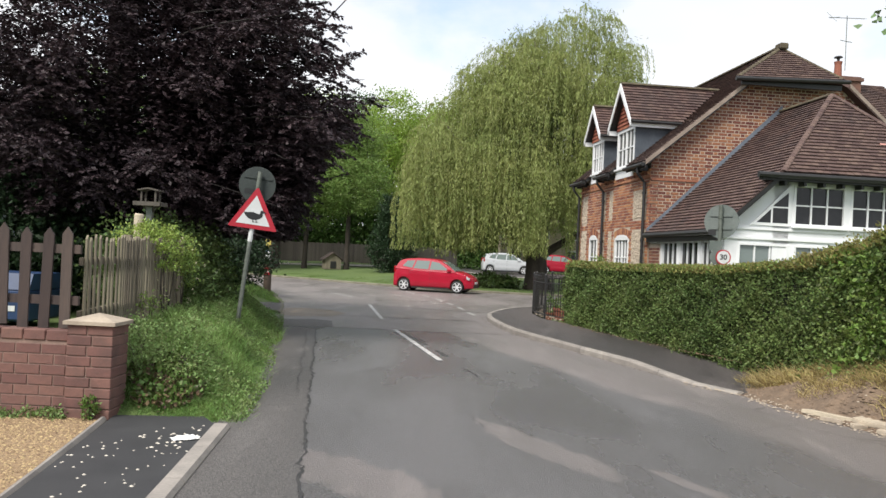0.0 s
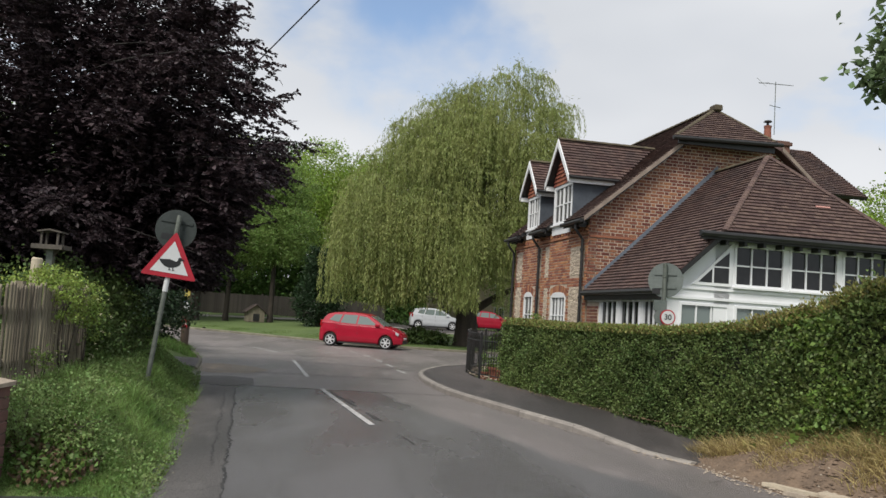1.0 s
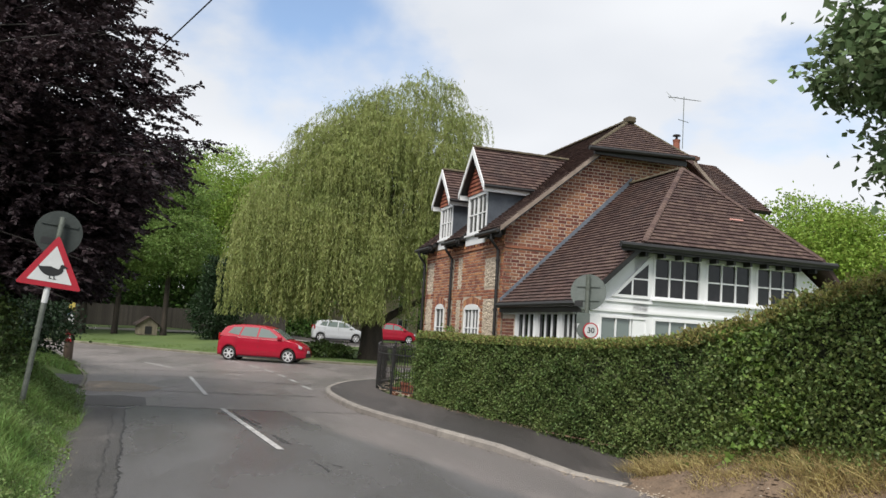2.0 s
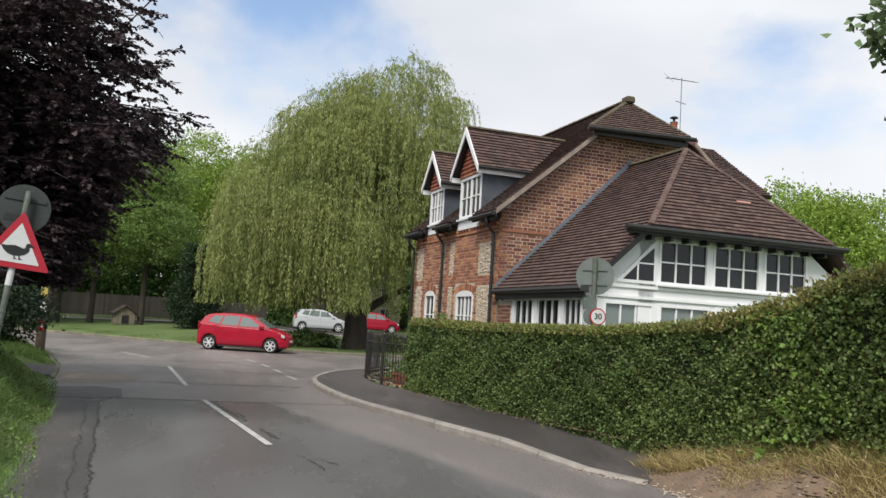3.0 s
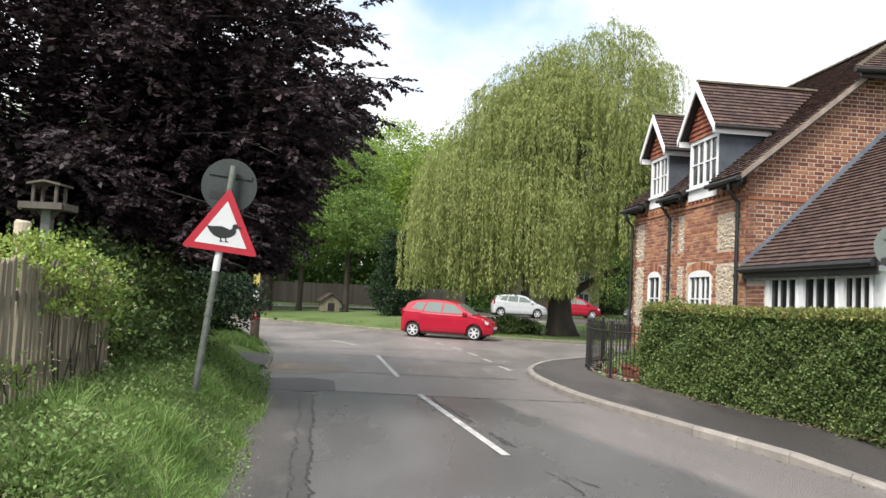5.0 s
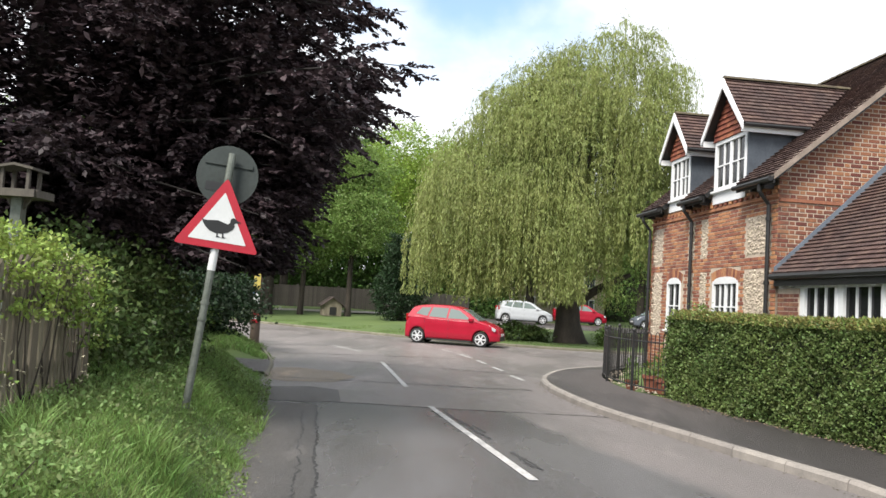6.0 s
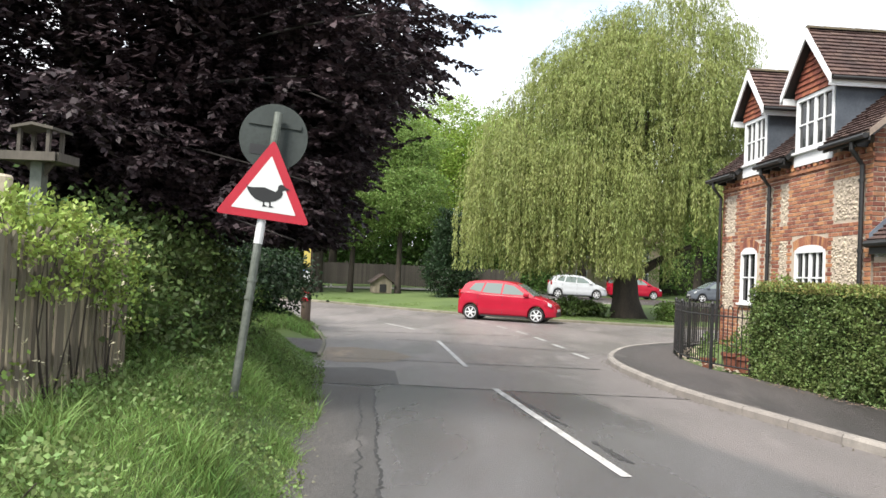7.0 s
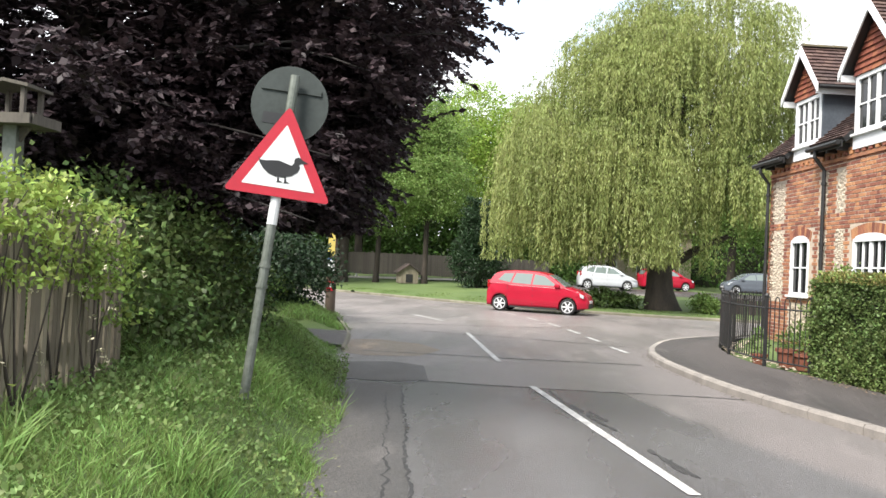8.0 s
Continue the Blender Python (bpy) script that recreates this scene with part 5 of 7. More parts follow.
part("apron", bx(0.3, 6.7, V_W - 0.03, V_W - 0.002, 2.60, 2.65), M["white"], cottage)
# low side wall with three groups of lights
SIDE = [(-1.82, -0.84, 1.45, 2.36), (-2.98, -1.95, 1.45, 2.36), (-3.85, -3.10, 1.45, 2.36)]
wall_with_holes("wall", V_W, 0.0, 0.0, LOW_Z - 0.1, SIDE, 0.12, "x", 0.06, M["white"], cottage)
for v0, v1, z0, z1 in SIDE:
    window(cottage, Matrix.Translation((0.06, v1, z0)) @ FACE_W, v1 - v0, z1 - z0, 3, 1, frame_w=0.05)
pier = part("wall", bx(0.04, 0.0585, -0.72, -0.02, 0, 2.3), M["mortar"], cottage, "brick pier beside the garden room")
brick_field(pier, (0.04, -0.02, 0), (0, -1, 0), (-1, 0, 0), (0.70, 2.2), lambda a, z: True, M["brick_gable"], M["brick_gable_i"], lambda a, z: False, gap=0.014)
part("backing", bx(0.22, 0.25, V_W + 0.3, -0.1, 0.3, 2.4), M["black"], cottage)
part("wall", bx(6.62, 6.74, V_W + 0.14, 0, 0, LOW_Z), M["white"], cottage)
for i in range(12):
    v = -0.2 - i * 0.32
    part("rafter_foot", bx(LOW_U + 0.03, 0.06, v - 0.03, v + 0.03, LOW_Z - 0.24, LOW_Z - 0.12), M["white"], cottage)

# rear wing, chimney and aerial
rear = slab("roof", [(5.4, 0.9, 5.78), (8.55, 0.9, 5.78), (8.3, 3.2, 7.5), (5.0, 3.2, 7.5)], 0.09, M["black"], cottage, "brown tiled roof of the rear wing")
tile_field(rear, (7.0, 0.9, 5.78), (1, 0, 0), (0, 2.3, 1.72), [(-1.6, 0), (1.55, 0), (1.3, 2.87), (-2.0, 2.87)], M["tile"], M["tile_i"], None, seed=12)
slab("roof", [(8.55, 0.9, 5.78), (8.75, 4.8, 6.3), (8.3, 3.2, 7.5)], 0.09, M["tile_i"], cottage)
slab("roof", [(5.0, 3.2, 7.5), (8.3, 3.2, 7.5), (8.75, 4.8, 6.3), (5.4, 4.8, 6.3)], 0.09, M["tile_i"], cottage)
part("wall", bx(SPAN, 8.3, 1.3, 4.6, 0, 5.8), M["chimney"], cottage)
CU, CV = 6.75, 3.0
stack = part("chimney", bx(CU - 0.1, CU + 0.55, CV - 0.3, CV + 0.3, 6.0, 7.62, 0.01), M["chimney"], cottage, "sooty brick chimney stack")
part("corbel", bx(CU - 0.15, CU + 0.6, CV - 0.35, CV + 0.35, 7.48, 7.58), M["chimney"], stack)
part("chimney_pot", tb([(CU - 0.02, CV, 7.6), (CU - 0.02, CV, 8.0), (CU - 0.02, CV, 8.1)], [0.12, 0.10, 0.12], 12), M["terracotta"], stack, "red clay chimney pot")
part("cowl", tb([(CU - 0.02, CV, 8.08), (CU - 0.02, CV, 8.2), (CU - 0.02, CV, 8.22), (CU - 0.02, CV, 8.26)], [0.04, 0.04, 0.13, 0.1], 10), M["black"], stack)
aerial = new("aerial")
aerial.parent = cottage
tagged(aerial, "thin metal television aerial")
part("mast", tb([(CU + 0.2, CV, 7.85), (CU + 0.2, CV, 9.5)], 0.011, 6), M["galv"], aerial)
part("boom", tb([(CU - 0.5, CV - 0.2, 9.34), (CU + 0.85, CV + 0.15, 9.50)], 0.010, 6), M["galv"], aerial)
for i in range(11):
    q = Vector((CU - 0.4 + 0.12 * i, CV - 0.19 + 0.032 * i, 9.35 + 0.014 * i))
    o = Vector((-0.03, 0.11, 0)) * (1.6 if i < 2 else 1.0)
    part("element", tb([q - o - Vector((0, 0, 0.16 if i < 1 else 0.03)), q + o + Vector((0, 0, 0.2 if i < 1 else 0.03))], 0.006, 4), M["galv"], aerial)
part("boom", tb([(CU - 0.05, CV - 0.1, 8.72), (CU + 0.45, CV + 0.1, 8.74)], 0.01, 6), M["galv"], aerial)


# ---- trees ----
def limb(bm, a, b, r0, r1, seed, bend=0.12, n=7, sides=8):
    g = random.Random(seed)
    a, b = Vector(a), Vector(b)
    L = (b - a).length
    w = Vector((g.uniform(-1, 1), g.uniform(-1, 1), g.uniform(0, 1))) * bend * L
    pts = [a.lerp(b, t) + w * math.sin(math.pi * t) for t in [i / (n - 1) for i in range(n)]]
    tube(bm, pts, [r0 + (r1 - r0) * i / (n - 1) for i in range(n)], sides)
    return pts


def trunk_mesh(base, top, r, limbs, seed, flare=1.5):
    """Tapered trunk with a flared foot and limbs to the given ends."""
    bm = bmesh.new()
    base, top = Vector(base), Vector(top)
    pts = [base - Vector((0, 0, 0.2)), base + Vector((0, 0, 0.15)), base.lerp(top, 0.12), base.lerp(top, 0.5), top]
    tube(bm, pts, [r * flare, r * flare * 0.85, r * 1.05, r * 0.9, r * 0.7], 14)
    for i, (t, end, rr) in enumerate(limbs):
        limb(bm, base.lerp(top, t), end, rr, rr * 0.25, seed + i)
    return bm


def tree(base, height, blobs, material, n_clump, per, spread, leaf, label, seed, r=0.22, clear=0.25, category="tree", group="", shell=0.62):
    """Trunk, limbs into each part of the crown, and a crown of many small leaf clumps."""
    g = np.random.default_rng(seed)
    x, y = base
    z = float(land(x, y))
    root = empty("tree", Matrix.Translation((x, y, z)), label, category, group)
    limbs = [(g.uniform(0.45, 0.95), Vector(c), r * 0.45) for c, rad in blobs]
    part("trunk", trunk_mesh((0, 0, 0), (g.uniform(-0.3, 0.3), g.uniform(-0.3, 0.3), height * (clear + 0.35)), r, limbs, seed), M["bark"], root, smooth=True)
    p, o = clumps(g, blobs, n_clump, per, spread, shell)
    quads("crown", leaves(p, leaf, leaf * 0.62, o * 0.5, 0.25, seed), material, root)
    return root


def willow():
    bx0, by0 = 4.6, 43.6
    z0 = float(land(bx0, by0))
    root = empty("willow_tree", Matrix.Translation((bx0, by0, z0)), "large weeping willow with hanging light green fronds", "tree")
    g = np.random.default_rng(31)
    # parts of the crown: centre, radii, mounds, shortest and longest fall of the fronds, lowest reach
    domes = [
        ((1.35, 0.3, 10.2), (3.9, 3.5, 5.1), 100, 1.2, 3.4, 5.5),
        ((-1.3, 0.2, 10.5), (2.3, 2.6, 3.5), 34, 1.2, 3.0, 5.5),
        ((-0.8, -0.6, 8.6), (3.1, 3.0, 4.9), 36, 1.4, 3.4, 4.5),
        ((-3.6, 0.0, 6.5), (3.1, 3.0, 5.3), 54, 2.2, 5.2, 1.6),
        ((-5.0, -0.3, 4.8), (2.0, 2.2, 4.0), 26, 2.0, 4.6, 1.5),
        ((-2.0, -2.0, 5.2), (2.8, 2.0, 3.9), 46, 2.6, 5.8, 1.6),
        ((2.75, -1.9, 5.5), (1.35, 1.4, 2.7), 24, 1.6, 3.2, 3.5),
        ((4.3, 0.9, 6.9), (1.8, 2.2, 4.6), 24, 2.0, 5.0, 1.9),
        ((0.6, 2.6, 7.4), (4.4, 2.2, 4.6), 26, 2.5, 5.0, 2.2),
    ]
    bm = bmesh.new()
    tube(bm, [(0.15, 0, -0.3), (0.08, 0, 0.1), (0, 0, 0.8), (-0.05, 0, 1.9), (0.05, 0.1, 3.6)], [0.98, 0.8, 0.6, 0.52, 0.46], 16)
    limb(bm, (0.1, 0, 1.7), (2.7, -0.5, 3.3), 0.25, 0.10, 5, 0.06)
    for i, d in enumerate(domes):
        c, r = d[0], d[1]
        for k in range(3):
            e = (c[0] + r[0] * g.uniform(-0.6, 0.6), c[1] + r[1] * g.uniform(-0.6, 0.6), c[2] + r[2] * g.uniform(0.2, 0.55))
            limb(bm, (0.0, 0.05, 2.6 + 0.12 * i), e, 0.26, 0.03, 40 + 3 * i + k, 0.10)
    part("trunk", bm, M["bark"], root, smooth=True)
    pts, ways, tips, tip_ways = [], [], [], []
    for c, r, n_m, lo, hi, floor in domes:
        d = unit(g.normal(size=(n_m, 3)))
        d[:, 2] = np.abs(d[:, 2]) * 1.05 - 0.12
        d = unit(d)
        cen = np.array(c) + d * np.array(r) * g.uniform(0.82, 1.04, (n_m, 1))
        for m_c, m_d in zip(cen, d):
            size = g.uniform(0.35, 0.82)
            fall = g.uniform(lo, hi)
            low = floor + g.uniform(-0.1, 0.5)
            k = int(36 * size + 6)
            a, q = g.uniform(0, 2 * np.pi, k), size * np.sqrt(g.uniform(0, 1, k))
            out = np.stack([np.cos(a), np.sin(a), np.zeros(k)], 1) * (q / size)[:, None] * 0.6 + np.array([m_d[0], m_d[1], 0]) * 0.55
            start = m_c + np.stack([np.cos(a) * q, np.sin(a) * q, -0.55 * q * q / size + g.normal(0, 0.06, k)], 1)
            for st, o in zip(start, out):
                h = max(0.5, min(fall * g.uniform(0.55, 1.1), st[2] - low))
                n = max(6, int(h * 18))
                t = np.sort(g.uniform(0, 1, n))[:, None]
                arc = np.minimum(t * h / 0.9, 1.0)
                p = st + o * 0.62 * np.sin(arc * 1.57) + np.array([0, 0, 1.0]) * (0.20 * np.sin(arc * 3.1) - t * h * 0.97)
                p = p + np.array([0.06, 0.04, 0]) * np.sin(t * 6 + st[0] * 3) * t
                pts.append(p + g.normal(size=p.shape) * 0.03)
                ways.append(np.tile(o * 0.3, (n, 1)))
            if m_c[2] > 8.5:                               # young upright shoots along the top
                n = 26
                tips.append(m_c + g.normal(size=(n, 3)) * np.array([0.45, 0.45, 0.14]) * size + np.array([0, 0, 0.12]))
                tip_ways.append(np.tile(m_d * 0.5, (n, 1)))
    p, o = np.concatenate(pts), np.concatenate(ways)
    # the curtain parts in front of the trunk
    gap = (np.abs(p[:, 0] - 0.55 - 0.2 * np.sin(p[:, 2])) < 0.5) & (p[:, 1] < 0.6) & (p[:, 2] < g.uniform(2.6, 6.0, len(p)))
    p, o = p[~gap], o[~gap]
    quads("fronds", leaves(p, 0.165, 0.036, o, 2.2, 33), M["willow"], root)
    quads("crown", leaves(np.concatenate(tips), 0.2, 0.042, np.concatenate(tip_ways), 0.7, 35), M["willow"], root)
    # inner leaves use a darker green, so shade is in their colour
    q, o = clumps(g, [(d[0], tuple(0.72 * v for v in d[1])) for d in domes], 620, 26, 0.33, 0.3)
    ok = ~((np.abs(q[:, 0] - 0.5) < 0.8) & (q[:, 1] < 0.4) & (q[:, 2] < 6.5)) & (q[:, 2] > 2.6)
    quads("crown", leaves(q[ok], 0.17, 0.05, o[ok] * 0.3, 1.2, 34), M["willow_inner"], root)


willow()


def copper_beech():
    x0, y0 = -7.6, 18.5
    z0 = float(land(x0, y0))
    root = empty("copper_beech", Matrix.Translation((x0, y0, z0)), "large copper beech with dense dark purple leaves over the verge", "tree")
    g = np.random.default_rng(51)
    bm = bmesh.new()
    tube(bm, [(0, 0, -0.3), (0, 0, 0.2), (0, 0, 1.2), (0.1, 0, 4.5), (0, 0.1, 9)], [0.75, 0.55, 0.42, 0.36, 0.18], 14)
    part("trunk", bm, M["bark"], root, smooth=True)

    def held_back(e):
        """Boughs are cut higher towards the road, so that they clear the carriageway."""
        yw, zw = e.y + y0, e.z + z0
        lim = -1.62 + float(np.interp((zw - 1.6) / (yw - 7.7), [0, 0.055, 0.14, 0.22, 0.26, 0.30, 0.34, 0.40], [-0.26, -0.165, -0.145, -0.115, -0.09, -0.02, 0.01, 0.03])) * (yw - 7.7) - x0
        return Vector((min(e.x, max(lim, 0.5) * g.uniform(0.9, 1.0)), e.y, e.z))

    ends = []
    for i in range(104):
        a = g.uniform(0, 2 * math.pi) if i % 3 == 0 else g.uniform(-2.9, 0.7)
        z = g.uniform(1.4, 4.8) if i % 3 == 1 else g.uniform(2.0, 10.5)
        reach = float(np.interp(z + z0, [1.5, 2.2, 3.2, 4.2, 5.2, 6.5, 8, 11], [4.0, 4.8, 5.8, 6.7, 5.9, 4.7, 4.0, 2.8])) * g.uniform(0.74, 1.0)
        ends.append(Vector((math.cos(a) * reach, math.sin(a) * reach, z)))
    for i in range(46):                                    # long boughs reaching out over the verge and the road's edge
        z = g.uniform(1.5, 7.0)
        ends.append(Vector((float(np.interp(z, [1.5, 2.4, 3.2, 4.0, 5.0, 6.0, 7.0], [4.6, 5.2, 5.8, 6.4, 5.6, 4.8, 4.3])) * g.uniform(0.88, 1.03), g.uniform(-5.0, 0.4), z)))
    for i in range(26):                                    # low boughs sweeping down past the road sign
        z = g.uniform(2.3, 3.4)
        ends.append(Vector((6.2, g.uniform(-4.2, 1.0), z)))
    twigs = []                                             # start, direction, length
    for i, e in enumerate(ends):
        end = held_back(e)
        bough = bmesh.new()
        pts = limb(bough, (0, 0, end.z * 0.78 + 0.7), end, 0.035, 0.006, 200 + i, 0.10, 9, 6)
        part("bough", bough, M["bough"], root, smooth=True)
        P = np.array([tuple(p) for p in pts])
        way = unit(P[-1] - P[0])
        side = unit(np.cross(way, [0, 0, 1.0]))
        for t in np.r_[g.uniform(0.28, 1.0, 50), np.linspace(0.8, 1.0, 8)]:
            k = min(t * 8, 7.999)
            p = P[int(k)] * (1 - k % 1) + P[int(k) + 1] * (k % 1)
            s = g.choice([-1, 1])
            d = unit(side * s * g.uniform(0.3, 1.0) + way * g.uniform(0.4, 1.1) + np.array([0, 0, g.uniform(-0.55, 0.38)]))
            twigs.append((p + g.normal(size=3) * np.array([0.07, 0.07, 0.17]), d, (1.15 - 0.62 * t) * g.uniform(0.5, 1.15)))
    S, D, L = (np.array([t[k] for t in twigs]) for k in range(3))
    n = 30
    f = (np.arange(n) + 0.5) / n
    pos = S[:, None, :] + D[:, None, :] * (f[None, :, None] * L[:, None, None])
    pos[..., 2] -= 0.16 * (f[None, :] ** 2) * L[:, None]
    lay = unit(np.cross(D, np.array([0, 0, 1.0])) + 1e-6)
    sgn = np.where(np.arange(n) % 2 == 0, 1.0, -1.0)
    d = D[:, None, :] * 0.75 + lay[:, None, :] * sgn[None, :, None] * 0.8
    pos, d = pos.reshape(-1, 3), d.reshape(-1, 3)
    d = unit(d + g.normal(size=d.shape) * 0.30 - np.array([0, 0, 0.24]))

    def clear_of_sign(p):
        """Twigs have been cut back round the road sign."""
        w = p + np.array([x0, y0, z0])
        return ~((w[:, 0] > -4.4) & (w[:, 1] < 14.35) & (w[:, 2] < 2.78)) & ~((w[:, 1] < 11.5) & (w[:, 2] < 3.2)) & ~((w[:, 0] > -5.6) & (w[:, 2] < 1.95))

    ok = clear_of_sign(pos)
    pos, d = pos[ok], d[ok]
    up = np.array([0, 0, 1.0]) + g.normal(size=d.shape) * 0.48
    s = unit(np.cross(d, up))
    ln, wd = 0.092 * g.uniform(0.7, 1.25, (len(d), 1)), 0.062 * g.uniform(0.7, 1.2, (len(d), 1))
    mid, fold = pos + d * ln * 0.45, np.cross(s, d) * wd * 0.12
    quads("crown", np.stack([pos, mid + s * wd / 2 + fold, pos + d * ln, mid - s * wd / 2 + fold], 1), M["beech"], root)
    blobs = [((0, 0, 5.2), (4.2, 4.2, 3.8)), ((0.3, -0.8, 3.7), (3.5, 3.8, 2.3)), ((0, 0, 9.0), (3.3, 3.3, 2.6))]
    q2, o2 = clumps(g, blobs, 1500, 46, 0.30, 0.35)
    ok = clear_of_sign(q2)
    quads("crown", leaves(q2[ok], 0.12, 0.08, o2[ok] * 0.2, 0.25, 53, flat=0.75), M["beech"], root)


copper_beech()

# trees on and beyond the green


def round_tree(x, y, h, w, material, seed, label, n=420, per=24, leaf=0.2, r=0.2, low=0.3, group=""):
    g = random.Random(seed)
    blobs = []
    for i in range(9):
        a = g.uniform(0, 6.28)
        q = g.uniform(0.1, 0.62) * w / 2
        zc = h * g.uniform(low + 0.12, 0.86)
        s = g.uniform(0.26, 0.42) * w * (1.1 - 0.5 * abs(zc / h - 0.55))
        blobs.append(((q * math.cos(a), q * math.sin(a), zc), (s, s, s * g.uniform(0.7, 1.0))))
    blobs.append(((0, 0, h * 0.84), (w * 0.24, w * 0.24, h * 0.16)))
    return tree((x, y), h, blobs, material, n, per, 0.032 * w + 0.10, leaf, label, seed, r, low, group=group)


for x, y, h, w, mname, sd, lab in (
    (-11.9, 54.0, 11.0, 6.5, "wood_green", 61, "young green tree with a slim trunk on the green"),
    (-10.0, 54.6, 9.0, 5.0, "wood_green", 62, "slim green tree on the village green"),
    (-7.05, 54.0, 10.8, 5.2, "wood_green", 63, "small green tree with low branches on the green"),
    (-16.5, 52, 11, 7.5, "wood_dark", 64, "tall dark green tree beside the lane"),
    (-13.5, 66, 14, 9, "wood_light", 65, "tall broad tree behind the green"),
    (-5.6, 66, 14.4, 8.5, "wood_light", 66, "tall light green tree behind the green"),
    (-0.5, 70, 14.5, 9, "wood_light", 67, "tall green tree behind the green"),
    (-21, 58, 13, 9, "wood_dark", 68, "tall dark tree behind the lane"),
    (-26, 56, 14, 10, "wood_green", 69, "broad green tree behind the lane"),
    (5.5, 72, 13, 10, "wood_dark", 70, "dark green tree beyond the parked cars"),
    (14, 70, 12, 10, "wood_green", 71, "green tree beyond the parked cars"),
    (24, 66, 12, 10, "wood_green", 72, "green tree far behind the cottage"),
    (29.0, 40, 9.9, 9.0, "wood_light", 73, "light green tree behind the cottage roof"),
    (33, 46, 10, 9, "wood_green", 74, "green tree behind the cottage garden"),
    (-9.5, 75, 16, 9, "wood_dark", 75, "tall dark tree at the back of the green"),
):
    round_tree(x, y, h, w, M[mname], sd, lab, n=1500 if x > 20 or y < 56 else 1100, leaf=0.2 if x > 20 else (0.14 if y < 56 else 0.2), r=0.16 if w < 6 else 0.3)

# dark yew bush on the green
yb = empty("yew_bush", Matrix.Translation((-3.75, 51.5, float(land(-3.75, 51.5)))), "dark green yew bush behind the parked car", "bush")
g_ = np.random.default_rng(81)
part("stem", tb([(0, 0, -0.2), (0, 0, 2.6)], [0.16, 0.05]), M["bark"], yb)
p_, o_ = clumps(g_, [((0, 0, 1.7), (1.6, 1.6, 1.8)), ((0.2, 0, 3.3), (1.15, 1.15, 1.4)), ((-0.3, 0, 4.2), (0.6, 0.6, 0.8))], 620, 34, 0.17, 0.25)
quads("foliage", leaves(p_, 0.16, 0.06, o_, 0.1, 82), M["yew"], yb)

# overhanging tree beside the hedge's tall end
ot = empty("overhanging_tree", Matrix.Translation((9.68, 9.0, float(land(9.68, 9.0)))), "leafy green tree leaning over the hedge", "tree")
bm_ = bmesh.new()
tube(bm_, [(0, 0, -0.3), (0, 0, 1.5), (-0.3, 0, 4), (-0.8, 0.1, 6.5)], [0.28, 0.22, 0.18, 0.08], 10)
ends = [(-4.3, -0.8, 3.6), (-3.9, -0.6, 4.3), (-3.6, -0.8, 3.0), (-4.1, -0.8, 2.75), (-3.2, -0.6, 5.2), (-2.4, 0.0, 4.5), (-4.6, -0.7, 4.0)]
for i, e in enumerate(ends):
    limb(bm_, (-0.2, 0, 1.6 + 0.4 * i), e, 0.06, 0.01, 300 + i, 0.06, 9, 6)
part("trunk", bm_, M["bark"], ot, smooth=True)
g_ = np.random.default_rng(83)
q_, o_ = clumps(g_, [((-4.5, -0.7, 3.55), (0.55, 0.6, 0.28)), ((-4.3, -0.7, 4.15), (0.65, 0.7, 0.5)), ((-3.8, -0.8, 3.0), (0.75, 0.6, 0.45)), ((-4.2, -0.8, 2.7), (0.3, 0.4, 0.3)), ((-3.7, -0.6, 4.9), (0.8, 0.8, 0.5)), ((-3.6, -0.4, 3.9), (0.7, 0.7, 0.6))], 330, 34, 0.13, 0.1)
quads("crown", leaves(q_, 0.10, 0.075, None, 0.5, 84, flat=0.35), M["lime"], ot)


# ---- woods and houses beyond the green ----
def wood_belt():
    g = np.random.default_rng(91)
    root = empty("woodland", Matrix(), "dense green woodland closing the view", "woodland", kind="stuff")
    line = np.array([(-75, 40), (-50, 62), (-30, 72), (-12, 80), (4, 86), (20, 84), (38, 74), (60, 60), (80, 40)], float)
    s = np.r_[0, np.cumsum(np.linalg.norm(np.diff(line, axis=0), axis=1))]
    n = 2600
    t = g.uniform(0, s[-1], n)
    x, y = np.interp(t, s, line[:, 0]), np.interp(t, s, line[:, 1])
    top = 8.5 + 2.5 * np.sin(t * 0.31) + 1.5 * np.sin(t * 0.83 + 1)
    z = land(x, y) + top * g.uniform(0.0, 1, n) ** 0.8
    c = np.stack([x, y + g.normal(0, 2.2, n), z], 1)
    q = (c[:, None, :] + g.normal(size=(n, 34, 3)) * np.array([0.85, 0.85, 0.6])).reshape(-1, 3)
    quads("crown", leaves(q, 0.42, 0.26, None, 0.3, 92), M["wood_dark"], root)
    m = 1100
    lx = g.uniform(-38, 3, m)
    c = np.stack([lx, 67 - 0.14 * (lx + 8) + g.normal(0, 0.9, m), np.zeros(m)], 1)
    c[:, 2] = land(c[:, 0], c[:, 1]) + g.uniform(0.2, 5.0, m)
    q = (c[:, None, :] + g.normal(size=(m, 30, 3)) * np.array([0.6, 0.6, 0.4])).reshape(-1, 3)
    quads("understorey", leaves(q, 0.3, 0.2, None, 0.3, 93), M["wood_dark"], root)
    # dark sheet behind the belt stands in for the wood's shaded depth
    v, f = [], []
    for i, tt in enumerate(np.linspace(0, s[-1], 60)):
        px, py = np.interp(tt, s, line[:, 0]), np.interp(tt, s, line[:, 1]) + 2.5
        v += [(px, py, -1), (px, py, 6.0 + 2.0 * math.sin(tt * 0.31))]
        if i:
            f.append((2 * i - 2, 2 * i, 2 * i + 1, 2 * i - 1))
